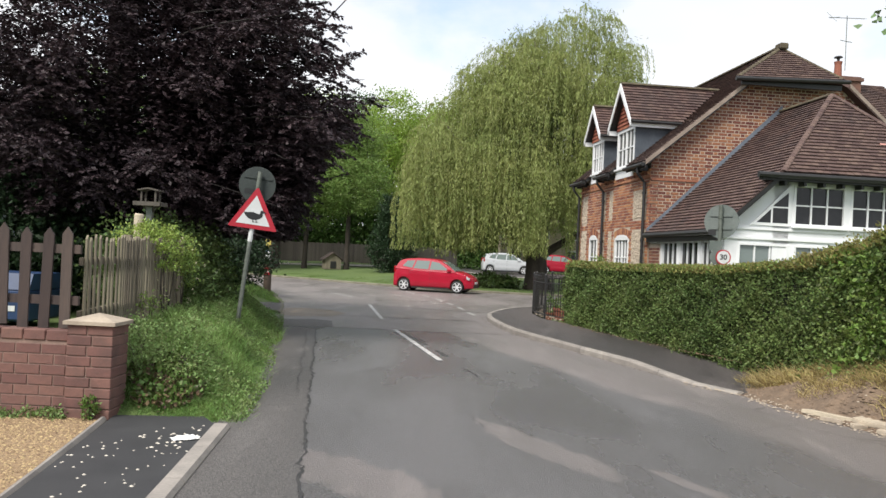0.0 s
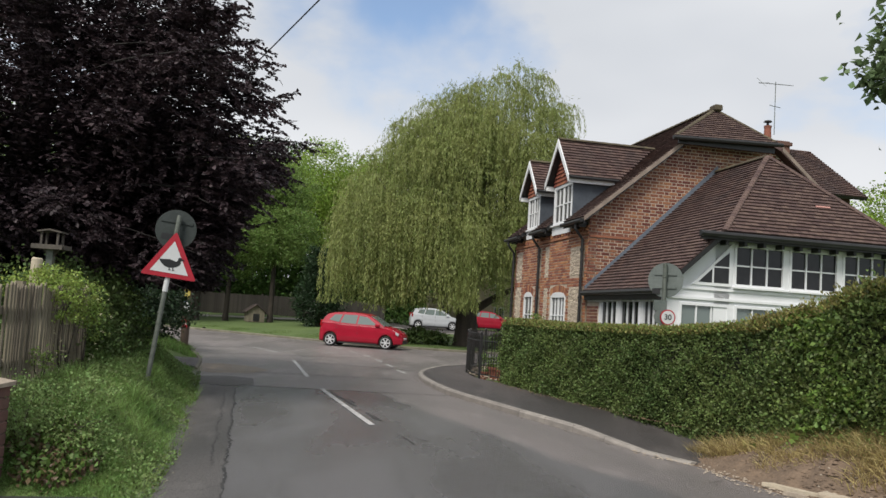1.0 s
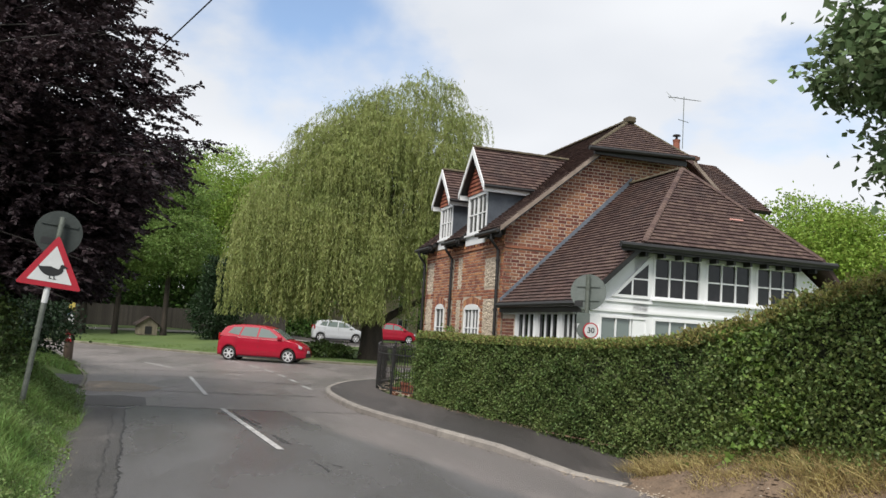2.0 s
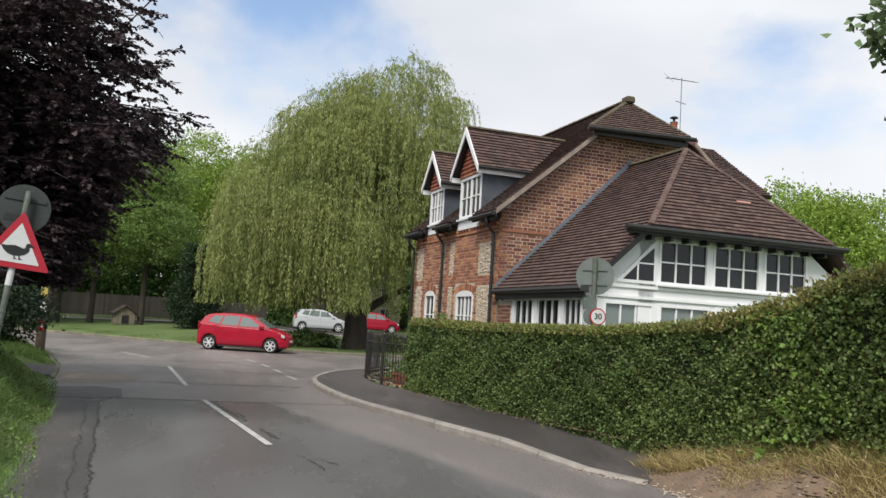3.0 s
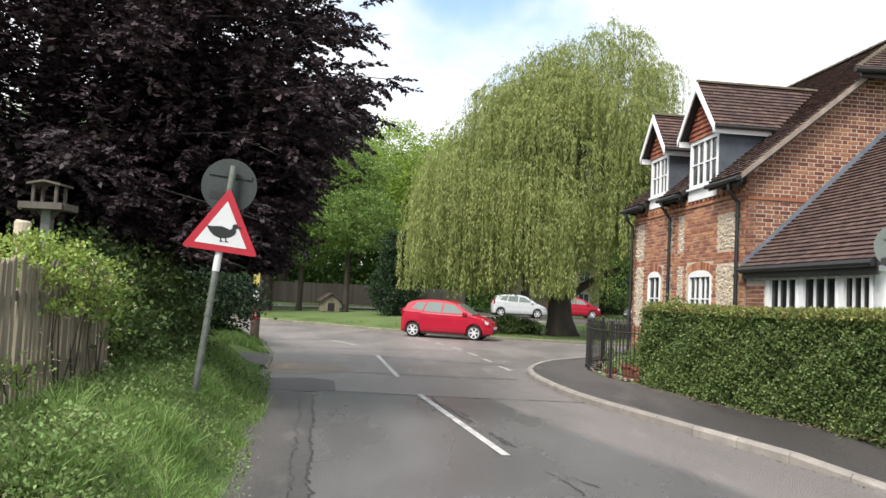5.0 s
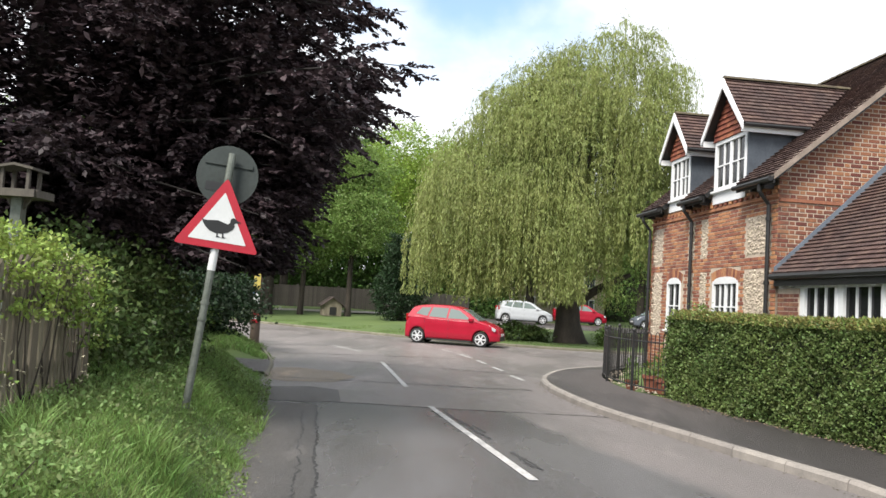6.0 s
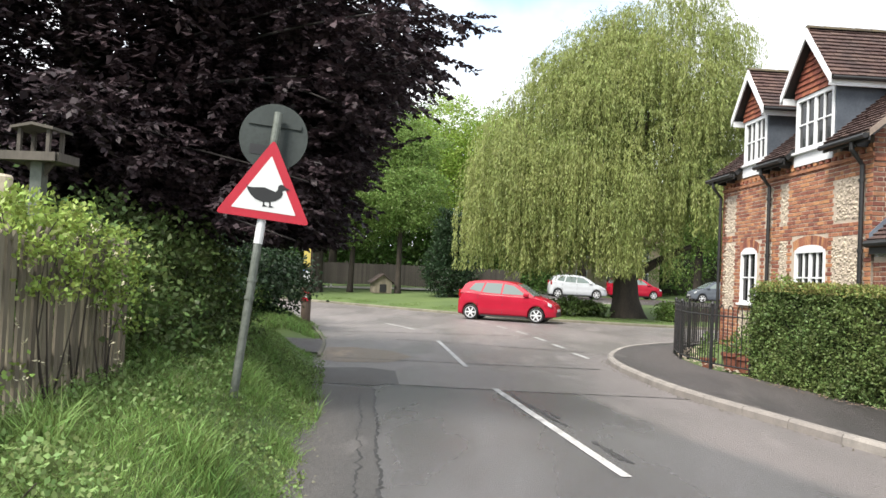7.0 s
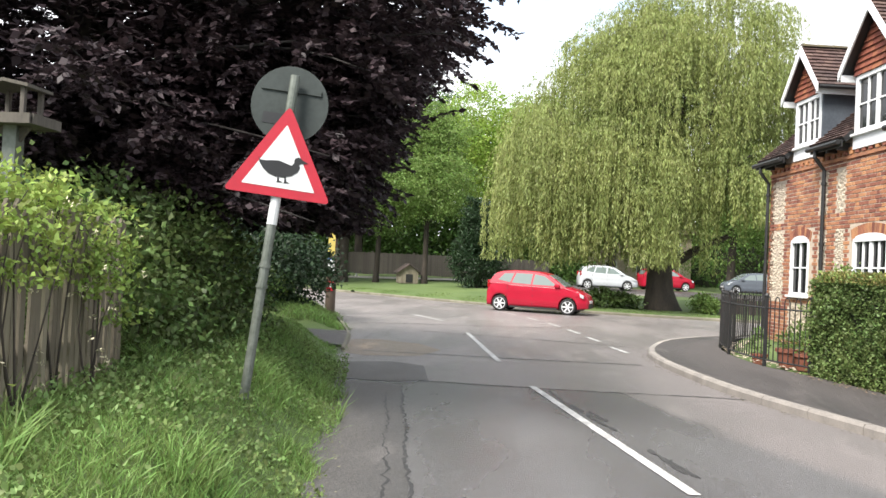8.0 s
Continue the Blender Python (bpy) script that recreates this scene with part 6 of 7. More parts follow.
    mesh_ob("shade_backing", v, f, M["core"], root)


wood_belt()


def strip_on_land(name, pts, half, up, material, label, category):
    c = resample(pts, 1.0)
    d = unit(np.gradient(c, axis=0))
    nrm = np.stack([-d[:, 1], d[:, 0]], 1)
    v, f = [], []
    for p, q in zip(c, nrm):
        for k in np.linspace(-1, 1, 7):
            w = p + q * half * k
            v.append((*w, float(land(*w)) + up))
    for i in range(len(c) - 1):
        for k in range(6):
            j = i * 7 + k
            f.append((j, j + 7, j + 8, j + 1))
    ob = mesh_ob(name, v, f, material, None, label, smooth=True)
    ob.data.update()
    if ob.data.polygons[0].normal.z < 0:
        ob.data.flip_normals()
    return tagged(ob, category=category, kind="structure")


strip_on_land("path_back", [(-40, 66), (-20, 60), (-8, 57.8), (0, 56.5), (6, 56)], 0.9, 0.03, M["kerb"], "pale path across the back of the green", "path")
strip_on_land("car_park", [(-1, 62), (6, 62), (16, 61.5), (32, 59)], 5.5, 0.03, M["path"], "grey asphalt parking area behind the willow", "car park")
far_fence = empty("panel_fence", Matrix(), "tall dark wooden board fence behind the green", "fence")
bm_ = bx(-0.075, 0.075, -0.015, 0.015, -0.3, 1.45)
bme = bpy.data.meshes.new("board")
bm_.to_mesh(bme)
bme.materials.append(M["far_fence"])
for i in range(190):
    x = -30 + i * 0.16
    y = 63.0 - 0.12 * (x + 8)
    share("board", bme, far_fence, Matrix.Translation((x, y, float(land(x, y)) + 0.02 * math.sin(i * 3.7))))
for i in range(11):
    x = -30 + i * 3.0
    y = 63.12 - 0.12 * (x + 8)
    part("post", bx(x - 0.06, x + 0.06, y, y + 0.1, float(land(x, y)) - 0.2, float(land(x, y)) + 1.55), M["far_fence"], far_fence)


def far_house():
    z = float(land(8, 77))
    root = empty("far_house", Matrix.Translation((8.5, 77, z)), "distant cream and brick house behind the willow", "house")
    part("wall", bx(-4, 4, 0, 6, 0, 4.6), M["mortar"], root)
    part("roof", pr([(-0.4, 4.5), (6.4, 4.5), (3, 7.4)], "x", -4.3, 4.3), M["tile_i"], root)
    for x in (-2.6, 0.0, 2.6):
        for zz in (0.9, 3.0):
            w = part("window", bx(x - 0.5, x + 0.5, -0.06, 0.02, zz, zz + 1.1), M["white"], root)
            part("pane", bx(x - 0.42, x - 0.03, -0.07, -0.055, zz + 0.08, zz + 1.02), M["pane"], w)
            part("pane", bx(x + 0.03, x + 0.42, -0.07, -0.055, zz + 0.08, zz + 1.02), M["pane"], w)


far_house()


def kennel():
    x, y = -8.05, 54.0
    k = empty("duck_house", Matrix.Translation((x, y, float(land(x, y)))) @ Matrix.Rotation(radians(20), 4, "Z") @ Matrix.Scale(1.24, 4), "small pale wooden hut with a pitched roof on the grass", "hut")
    part("body", pr([(-0.42, 0.0), (0.42, 0.0), (0.42, 0.55), (0, 0.85), (-0.42, 0.55)], "y", -0.5, 0.5), M["oak"], k)
    part("doorway", bx(-0.16, 0.16, -0.52, -0.49, 0.05, 0.42), M["black"], k)
    part("doorway", bx(0.415, 0.43, -0.3, 0.0, 0.05, 0.42), M["black"], k)
    for s in (-1, 1):
        part("roof_panel", pr([(0, 0.86), (s * 0.55, 0.47), (s * 0.55, 0.52), (0, 0.92)], "y", -0.6, 0.6), M["fence_brown"], k)


kennel()


# ---- vehicles ----
def car(paint, m, label, group=""):
    """A small hatchback facing +x, wheels on z = 0."""
    root = empty("car", m, label, "car", group)
    def low_z(x):
        z = 0.21 + 0.09 * max(0, abs(x + 0.1) - 1.55)
        for cx in (-1.31, 1.29):
            if abs(x - cx) < 0.355:
                z = max(z, 0.30 + math.sqrt(0.355**2 - (x - cx) ** 2))
        return z

    def top_z(x):
        return float(np.interp(x, [-1.84, -1.81, -1.74, -1.5, 0.9, 1.2, 1.5, 1.75, 1.9, 1.98, 2.02], [0.70, 0.92, 1.05, 1.09, 1.03, 0.99, 0.91, 0.81, 0.72, 0.64, 0.50]))

    xs_c = sorted({round(v, 3) for v in (*np.linspace(-1.84, 2.02, 52), -1.665, -0.955, 0.935, 1.645)})
    bm = bmesh.new()
    rings = []
    for x in xs_c:
        zl, zt = low_z(x), top_z(x)
        end = 1 - (0.26 * max(0, (x - 1.35) / 0.67) ** 2.0 if x > 0 else 0.12 * max(0, (-x - 1.5) / 0.34) ** 2.2)
        ring = []
        for k in range(9):
            z = zl + (zt - zl) * k / 8
            y = (0.845 - 0.05 * max(0, 0.45 - z) / 0.25 - 0.10 * max(0, z - 0.72)) * end - (0.018 if 0.55 < z < 0.66 else 0)
            ring.append((y, z))
        crown = [(0.55 * end, zt + 0.025), (0.0, zt + 0.035)]
        half = ring + crown
        full_r = [(x, -y, z) for y, z in half] + [(x, y, z) for y, z in half[-2::-1]]
        rings.append([bm.verts.new(p) for p in full_r])
    for r0, r1 in zip(rings, rings[1:]):
        for k in range(len(r0) - 1):
            bm.faces.new((r0[k], r0[k + 1], r1[k + 1], r1[k]))
        bm.faces.new((r0[-1], r0[0], r1[0], r1[-1]))
    bm.faces.new(rings[0])
    bm.faces.new(rings[-1][::-1])
    body = part("body", bm, paint, root, smooth=True)
    part("underside", bx(-1.7, 1.7, -0.6, 0.6, 0.16, 0.3), M["black"], root)
    hw = lambda z: 0.83 - 0.31 * (z - 1.0)
    top = [(1.22, 0.985), (0.82, 1.25), (0.46, 1.445), (0.15, 1.52), (-0.3, 1.55), (-0.8, 1.545), (-1.25, 1.50), (-1.5, 1.43), (-1.62, 1.30), (-1.76, 1.04)]
    bm = bmesh.new()
    rows = [[bm.verts.new((x, s * hw(z) * k, z + (0.025 if k < 1 and z > 1.2 else 0))) for x, z in top] for s, k in ((-1, 1), (-1, 0.86), (1, 0.86), (1, 1))]
    for r0, r1 in zip(rows, rows[1:]):
        for i in range(len(top) - 1):
            bm.faces.new((r0[i], r0[i + 1], r1[i + 1], r1[i]))
    bm.faces.new(rows[0])
    bm.faces.new(rows[-1][::-1])
    part("cabin", bm, paint, root)
    sides = [[(0.88, 1.05), (0.38, 1.39), (0.0, 1.45), (-0.06, 1.06)], [(-0.13, 1.06), (-0.08, 1.46), (-0.72, 1.46), (-0.86, 1.09)], [(-0.93, 1.10), (-0.80, 1.455), (-1.18, 1.43), (-1.40, 1.18)]]
    for s in (-1, 1):
        for poly in sides:
            bm = bmesh.new()
            a = [bm.verts.new((x, s * (hw(z) + 0.004), z)) for x, z in poly]
            b = [bm.verts.new((x, s * (hw(z) - 0.02), z)) for x, z in poly]
            bm.faces.new(a), bm.faces.new(b[::-1])
            for i in range(4):
                bm.faces.new((a[i], a[(i + 1) % 4], b[(i + 1) % 4], b[i]))
            part("window", bm, M["glass"], root)
        part("mirror", bx(0.78, 0.98, s * 0.83 - 0.07, s * 0.83 + 0.07, 0.98, 1.12, 0.03), paint, root)
        part("sill_trim", bx(-0.9, 0.9, s * 0.80 - 0.02, s * 0.80 + 0.02, 0.17, 0.23), M["black"], root)
        for x in (-0.82, 0.10):
            part("door_handle", bx(x - 0.09, x + 0.09, s * 0.815 - 0.02, s * 0.815 + 0.02, 0.86, 0.90), paint, root)
        for x in (-0.04, -1.02):
            part("door_gap", bx(x - 0.006, x + 0.006, s * 0.822 - 0.012, s * 0.822 + 0.012, 0.3, 0.99), M["black"], root)
        hl = [(1.38, 0.90), (1.66, 0.72), (1.86, 0.64), (1.88, 0.74), (1.60, 0.885)]
        part("headlight", pr([(x, z) for x, z in hl], "y", s * 0.56, s * 0.772), M["lamp"], root, "clear headlight")
        part("tail_light", bx(-1.82, -1.66, s * 0.735 - 0.05, s * 0.735 + 0.05, 0.86, 1.16, 0.02), M["lamp_red"], root, "red tail light")
        for cx in (-1.31, 1.29):
            wheel = part("wheel", tb([(cx, s * 0.62, 0.30), (cx, s * 0.755, 0.30)], 0.215, 20), M["black"], root)
            bm = bmesh.new()
            prof = [(0.215, 0.62), (0.28, 0.60), (0.30, 0.64), (0.30, 0.77), (0.28, 0.81), (0.222, 0.80)]
            ring = [[bm.verts.new((cx + r * math.cos(q), s * yy, 0.30 + r * math.sin(q))) for r, yy in prof] for q in [2 * math.pi * k / 24 for k in range(24)]]
            for k in range(24):
                for j in range(5):
                    bm.faces.new((ring[k][j], ring[k][j + 1], ring[(k + 1) % 24][j + 1], ring[(k + 1) % 24][j]))
            part("tyre", bm, M["tyre"], wheel, smooth=True)
            bm = bmesh.new()
            for k in range(6):
                q = 2 * math.pi * k / 6
                box(bm, 0.03, 0.215, -0.026, 0.026, -0.012, 0.012, m=Matrix.Translation((cx, s * 0.785, 0.30)) @ Matrix.Rotation(radians(90), 4, "X") @ Matrix.Rotation(q, 4, "Z"))
            tube(bm, [(cx, s * 0.77, 0.30), (cx, s * 0.80, 0.30)], 0.05, 10)
            ro = [[bm.verts.new((cx + r * math.cos(q), s * 0.79, 0.30 + r * math.sin(q))) for r in (0.198, 0.228)] for q in [2 * math.pi * k / 24 for k in range(24)]]
            for k in range(24):
                bm.faces.new((ro[k][0], ro[k][1], ro[(k + 1) % 24][1], ro[(k + 1) % 24][0]))
            part("rim", bm, M["rim"], wheel, "silver spoked alloy rim")
    bm = bmesh.new()
    q = [(1.16, -0.72, 1.005), (1.16, 0.72, 1.005), (0.50, 0.60, 1.42), (0.50, -0.60, 1.42)]
    a = [bm.verts.new(Vector(p) + Vector((0.03, 0, 0.04))) for p in q]
    b = [bm.verts.new(Vector(p) + Vector((-0.02, 0, -0.02))) for p in q]
    bm.faces.new(a), bm.faces.new(b[::-1])
    for i in range(4):
        bm.faces.new((a[i], b[i], b[(i + 1) % 4], a[(i + 1) % 4]))
    part("windscreen", bm, M["glass"], root)
    part("rear_window", bx(-0.02, 0.02, -0.58, 0.58, -0.17, 0.17, m=Matrix.Translation((-1.665, 0, 1.24)) @ Matrix.Rotation(radians(27), 4, "Y")), M["glass"], root)
    part("grille", bx(1.93, 2.03, -0.50, 0.50, 0.27, 0.44, 0.01), M["black"], root)
    part("number_plate", bx(2.0, 2.04, -0.26, 0.26, 0.46, 0.56), M["sign_white"], root)
    return root


yaw_c = math.atan2(-0.62, 2.52)
red = car(M["car_red"], Matrix.Translation((-0.70, 38.86, 0.0)) @ Matrix.Rotation(yaw_c, 4, "Z"), "small red hatchback parked against the green's kerb")
for paint, x, y, r, lab in ((M["car_white"], 4.1, 62.4, 4, "white car parked behind the willow"), (M["car_red"], 8.8, 67.5, 10, "red car parked behind the willow trunk"), (M["car_grey"], 14.6, 66.5, 185, "dark grey car parked beyond the railings")):
    car(paint, Matrix.Translation((x, y, float(land(x, y)) + 0.04)) @ Matrix.Rotation(radians(r), 4, "Z"), lab, "cars in the car park")


# ---- left side: brick wall, fences, plants ----
wall_g = empty("garden_wall", Matrix(), "low red brick garden wall with an end pier", "wall")
part("core", bx(-9.5, -3.5, 8.20, 8.40, -0.1, 0.80), M["mortar_grey"], wall_g)
part("core", bx(-3.485, -3.055, 8.155, 8.515, -0.1, 0.93), M["mortar_grey"], wall_g)
brick_field(wall_g, (-9.4, 8.20, 0.0), (1, 0, 0), (0, -1, 0), (5.95, 0.72), lambda a, z: True, M["brick_garden"], M["brick_garden"], lambda a, z: a > 2.4, brick=(0.245, 0.092), gap=0.011, bond=False)
for i in range(26):
    part("coping_brick", bx(-9.4 + i * 0.227, -9.4 + i * 0.227 + 0.216, 8.185, 8.41, 0.755, 0.86, 0.008), M["brick_garden"], wall_g)
for r in range(9):
    z0, cut = 0.008 + r * 0.103, (-3.25 if r % 2 else -3.30)
    part("brick", bx(-3.497, cut - 0.006, 8.143, 8.527, z0, z0 + 0.092, 0.006), M["brick_garden"], wall_g)
    part("brick", bx(cut + 0.006, -3.043, 8.143, 8.527, z0, z0 + 0.092, 0.006), M["brick_garden"], wall_g)
cap = bx(-3.53, -3.01, 8.11, 8.56, 0.93, 0.965)
tip = bmesh.ops.poke(cap, faces=[max(cap.faces, key=lambda f: f.calc_center_median().z)])["verts"]
tip[0].co.z += 0.075
part("cap", cap, M["stone"], wall_g, "pale stone pier cap with a low point")


def picket_mesh(w, h, t, material):
    bm = pr([(-w / 2, 0), (w / 2, 0), (w / 2, h - w * 0.7), (0, h), (-w / 2, h - w * 0.7)], "y", -t / 2, t / 2)
    me = bpy.data.meshes.new("picket")
    bmesh.ops.recalc_face_normals(bm, faces=bm.faces)
    bm.to_mesh(me)
    bm.free()
    me.materials.append(material)
    return me


rg = random.Random(9)
fence_a = empty("picket_fence", Matrix(), "dark stained picket fence standing on the brick wall", "fence")
pk = picket_mesh(0.105, 1.02, 0.022, M["fence_brown"])
for i in range(28):
    share("picket", pk, fence_a, Matrix.Translation((-3.62 - i * 0.212, 8.33, 0.87 + rg.uniform(-0.02, 0.02))) @ Matrix.Rotation(radians(rg.uniform(-1.5, 1.5)), 4, "Y"))
for z in (1.10, 1.62):
    part("rail", bx(-9.6, -3.5, 8.345, 8.385, z, z + 0.09), M["fence_brown"], fence_a)
fence_b = empty("picket_fence", Matrix(), "weathered grey-green picket fence along the verge", "fence")
po = picket_mesh(0.056, 1.22, 0.02, M["oak"])
fx = lambda y: -3.50 - 0.13 * (y - 8.3)
for i in range(48):
    y = 8.55 + i * 0.09 + 0.07 * min(i, 8)
    share("picket", po, fence_b, Matrix.Translation((fx(y), y, 0.60 + rg.uniform(-0.035, 0.035))) @ Matrix.Rotation(radians(97.4 + rg.uniform(-4, 4)), 4, "Z") @ Matrix.Rotation(radians(rg.uniform(-2, 2)), 4, "Y"))
for z in (0.95, 1.5):
    part("rail", bx(0, 4.5, -0.02, 0.02, 0, 0.08, m=Matrix.Translation((fx(8.5) - 0.035, 8.5, z)) @ Matrix.Rotation(radians(97.4), 4, "Z")), M["oak"], fence_b)
for y in (10.4, 12.6):
    part("post", bx(fx(y) - 0.14, fx(y) - 0.05, y - 0.045, y + 0.045, 0.3, 1.85), M["oak"], fence_b)
stump = empty("wooden_post", Matrix.Translation((-4.31, 11.8, 0.7)), "pale round timber post behind the fence", "post")
part("shaft", tb([(0, 0, -0.2), (0.01, 0, 1.45), (0.012, 0, 1.47)], [0.07, 0.068, 0.055], 14), M["stone"], stump)


def bird_table():
    b = empty("bird_table", Matrix.Translation((-4.32, 12.25, float(land(-4.32, 12.25)))), "weathered wooden bird table with a small roof", "bird table")
    z = 2.33 - float(land(-4.32, 12.25))
    part("post", bx(-0.042, 0.042, -0.042, 0.042, -0.2, z - 0.02), M["galv"], b)
    for s in (-1, 1):
        part("brace", pr([(s * 0.04, z - 0.12), (s * 0.11, z - 0.025), (s * 0.04, z - 0.025)], "y", -0.012, 0.012), M["grey_wood"], b)
    part("tray", bx(-0.2, 0.2, -0.15, 0.15, z - 0.02, z + 0.015), M["grey_wood"], b)
    for s in (-1, 1):
        part("tray_edge", bx(-0.2, 0.2, s * 0.15 - 0.012, s * 0.15 + 0.012, z - 0.025, z + 0.035), M["grey_wood"], b)
        part("tray_edge", bx(s * 0.2 - 0.012, s * 0.2 + 0.012, -0.137, 0.137, z - 0.025, z + 0.035), M["grey_wood"], b)
        for q in (-1, 1):
            part("pillar", bx(s * 0.105 - 0.013, s * 0.105 + 0.013, q * 0.085 - 0.013, q * 0.085 + 0.013, z + 0.015, z + 0.205), M["grey_wood"], b)
        part("roof_board", pr([(0, z + 0.225), (s * 0.155, z + 0.195), (s * 0.155, z + 0.215), (0, z + 0.245)], "y", -0.13, 0.13), M["grey_wood"], b)


bird_table()


def foliage_clump(name, blobs, material, n, per, spread, leaf, label, category, seed, droop=0.2, core=True, width=0.62):
    g = np.random.default_rng(seed)
    c0 = np.array(blobs[0][0])
    z0 = float(land(c0[0], c0[1]))
    root = empty(name, Matrix.Translation((c0[0], c0[1], z0)), label, category)
    bl = [(np.array(c) - (c0[0], c0[1], z0), r) for c, r in blobs]
    for c, r in bl:
        for k in range(4):
            a = g.uniform(0, 6.28)
            bm = bmesh.new()
            limb(bm, (c[0] * 0.9, c[1] * 0.9, 0), c + np.array([math.cos(a) * r[0], math.sin(a) * r[1], r[2] * 0.6]) * 0.75, 0.008, 0.003, seed + k, 0.1, 5, 5)
            part("stem", bm, M["bark"], root)
    p, o = clumps(g, bl, n, per, spread, 0.55)
    quads("foliage", leaves(p, leaf, leaf * width, o * 0.6, droop, seed), material, root)
    return root


foliage_clump("honeysuckle", [((-4.05, 11.5, 1.80), (0.28, 0.8, 0.20)), ((-4.0, 12.4, 1.68), (0.28, 0.5, 0.28)), ((-3.80, 11.7, 1.55), (0.08, 0.4, 0.2)), ((-3.70, 10.8, 1.0), (0.06, 0.25, 0.10)), ((-3.85, 12.6, 1.35), (0.12, 0.25, 0.3)), ((-4.1, 11.9, 1.95), (0.2, 0.5, 0.12))], M["honey"], 210, 22, 0.065, 0.045, "bright green honeysuckle tumbling over the picket fence", "shrub", 401)
g_ = np.random.default_rng(77)
flow = empty("honeysuckle_flower", Matrix(), "small pale cream honeysuckle flowers", "flower", kind="stuff")
fp = np.concatenate([in_blob(g_, 26, (-3.66, 11.9, 1.35), (0.25, 0.9, 0.5), 0.9), in_blob(g_, 16, (-3.62, 10.9, 1.0), (0.1, 0.4, 0.2), 0.9)])
quads("petal", leaves(np.repeat(fp, 5, 0) + g_.normal(size=(len(fp) * 5, 3)) * 0.01, 0.026, 0.010, None, 0, 78), M["petal"], flow)
for i, (y, x, h) in enumerate(((13.7, -4.75, 1.35), (15.2, -4.95, 1.6), (16.9, -5.3, 1.7), (18.8, -7.0, 1.6), (20.6, -8.2, 1.4))):
    foliage_clump("verge_shrub", [((x, y, 0.6 + h * 0.45), (0.85, 1.1, h * 0.55)), ((x + 0.5, y + 0.3, 0.95), (0.42, 0.6, 0.4)), ((x - 0.2, y - 0.4, 1.5 + 0.1 * i), (0.6, 0.7, 0.7))], M["shrub"], 300, 30, 0.14, 0.07, "dark green shrub and ivy under the copper beech", "shrub", 410 + i)
# yew's near-black green stands in for the beech's shade on these shrubs
for i, (x, y, h) in enumerate(((-9.6, 12.6, 2.4), (-8.2, 15.4, 2.4), (-9.5, 17.5, 3.0), (-9.2, 22.0, 3.2), (-8.3, 27.5, 2.2), (-9.8, 30.5, 2.6), (-12.5, 33.0, 3.0))):
    foliage_clump("garden_shrub", [((x, y, 0.6 + h * 0.42), (1.7, 1.9, h * 0.55)), ((x + 0.9, y + 0.9, 1.3), (1.2, 1.2, 0.9))], M["yew"], 330, 34, 0.25, 0.12, "garden shrub behind the fence, leaves darkened for the beech's shade", "shrub", 430 + i)
foliage_clump("bramble", [((-2.75, 9.1, 0.42), (0.4, 0.45, 0.3)), ((-3.1, 8.9, 0.7), (0.3, 0.4, 0.3)), ((-2.9, 9.9, 0.75), (0.35, 0.45, 0.15))], M["weed"], 190, 26, 0.07, 0.036, "low green bramble on the grassy bank", "bramble", 450)
foliage_clump("wall_weed", [((-3.22, 8.1, 0.16), (0.07, 0.04, 0.14))], M["ivy"], 24, 12, 0.02, 0.035, "small green weed growing on the pier", "weed", 455)
for i, wx0 in enumerate((-3.6, -3.95, -4.3, -4.7, -5.1)):
    foliage_clump("wall_weed", [((wx0, 8.08, 0.05), (0.16, 0.06, 0.05))], M["weed"], 26, 12, 0.03, 0.035, "low green weeds at the foot of the brick wall", "weed", 456 + i)
foliage_clump("pole_ivy", [((-7.9, 27.2, 0.8), (0.8, 0.9, 0.6)), ((-8.6, 29.0, 1.2), (0.8, 1.1, 0.9))], M["ivy"], 160, 28, 0.14, 0.09, "green shrub beside the driveway", "shrub", 460)


def blades(name, count, area, length, width, material, label, lean=0.55, seed=1, keep=None):
    """Grass blades stood on the land inside a box of the plan."""
    g = np.random.default_rng(seed)
    x, y = g.uniform(area[0], area[1], count), g.uniform(area[2], area[3], count)
    if keep is not None:
        ok = keep(x, y, g)
        x, y = x[ok], y[ok]
    p = np.stack([x, y, land(x, y) - 0.01], 1)
    n = len(p)
    d = g.normal(size=(n, 3)) * lean
    d[:, 2] = 1
    d = unit(d)
    ln = length * g.uniform(0.4, 1.25, (n, 1)) * (0.75 + 0.35 * np.sin(x * 1.9 + 1)[:, None] * np.sin(y * 1.3)[:, None])
    s = unit(np.cross(d, g.normal(size=(n, 3))))
    bend = unit(g.normal(size=(n, 3)) * np.array([1, 1, 0.1]))
    tip = p + d * ln + bend * ln * 0.35 - np.array([0, 0, 1]) * ln * 0.12
    mid = p + d * ln * 0.55 + bend * ln * 0.08
    q = np.stack([p - s * width / 2, mid - s * width / 2, mid + s * width / 2, p + s * width / 2], 1)
    q2 = np.stack([mid - s * width / 2, tip, tip, mid + s * width / 2], 1)
    q2[:, 2] = tip + s * width * 0.1
    ob = quads(name, np.concatenate([q, q2]), material)
    return tagged(ob, label, "grass", kind="stuff")


def bank(x, y, g):
    dl = edge_x(y) - x
    return (dl > -0.03) & (dl < 1.35 + g.uniform(0, 0.5, len(x))) & (y > 8.3 + g.uniform(0, 0.12, len(x))) & ((y < 22.3) | (y > 25.9))


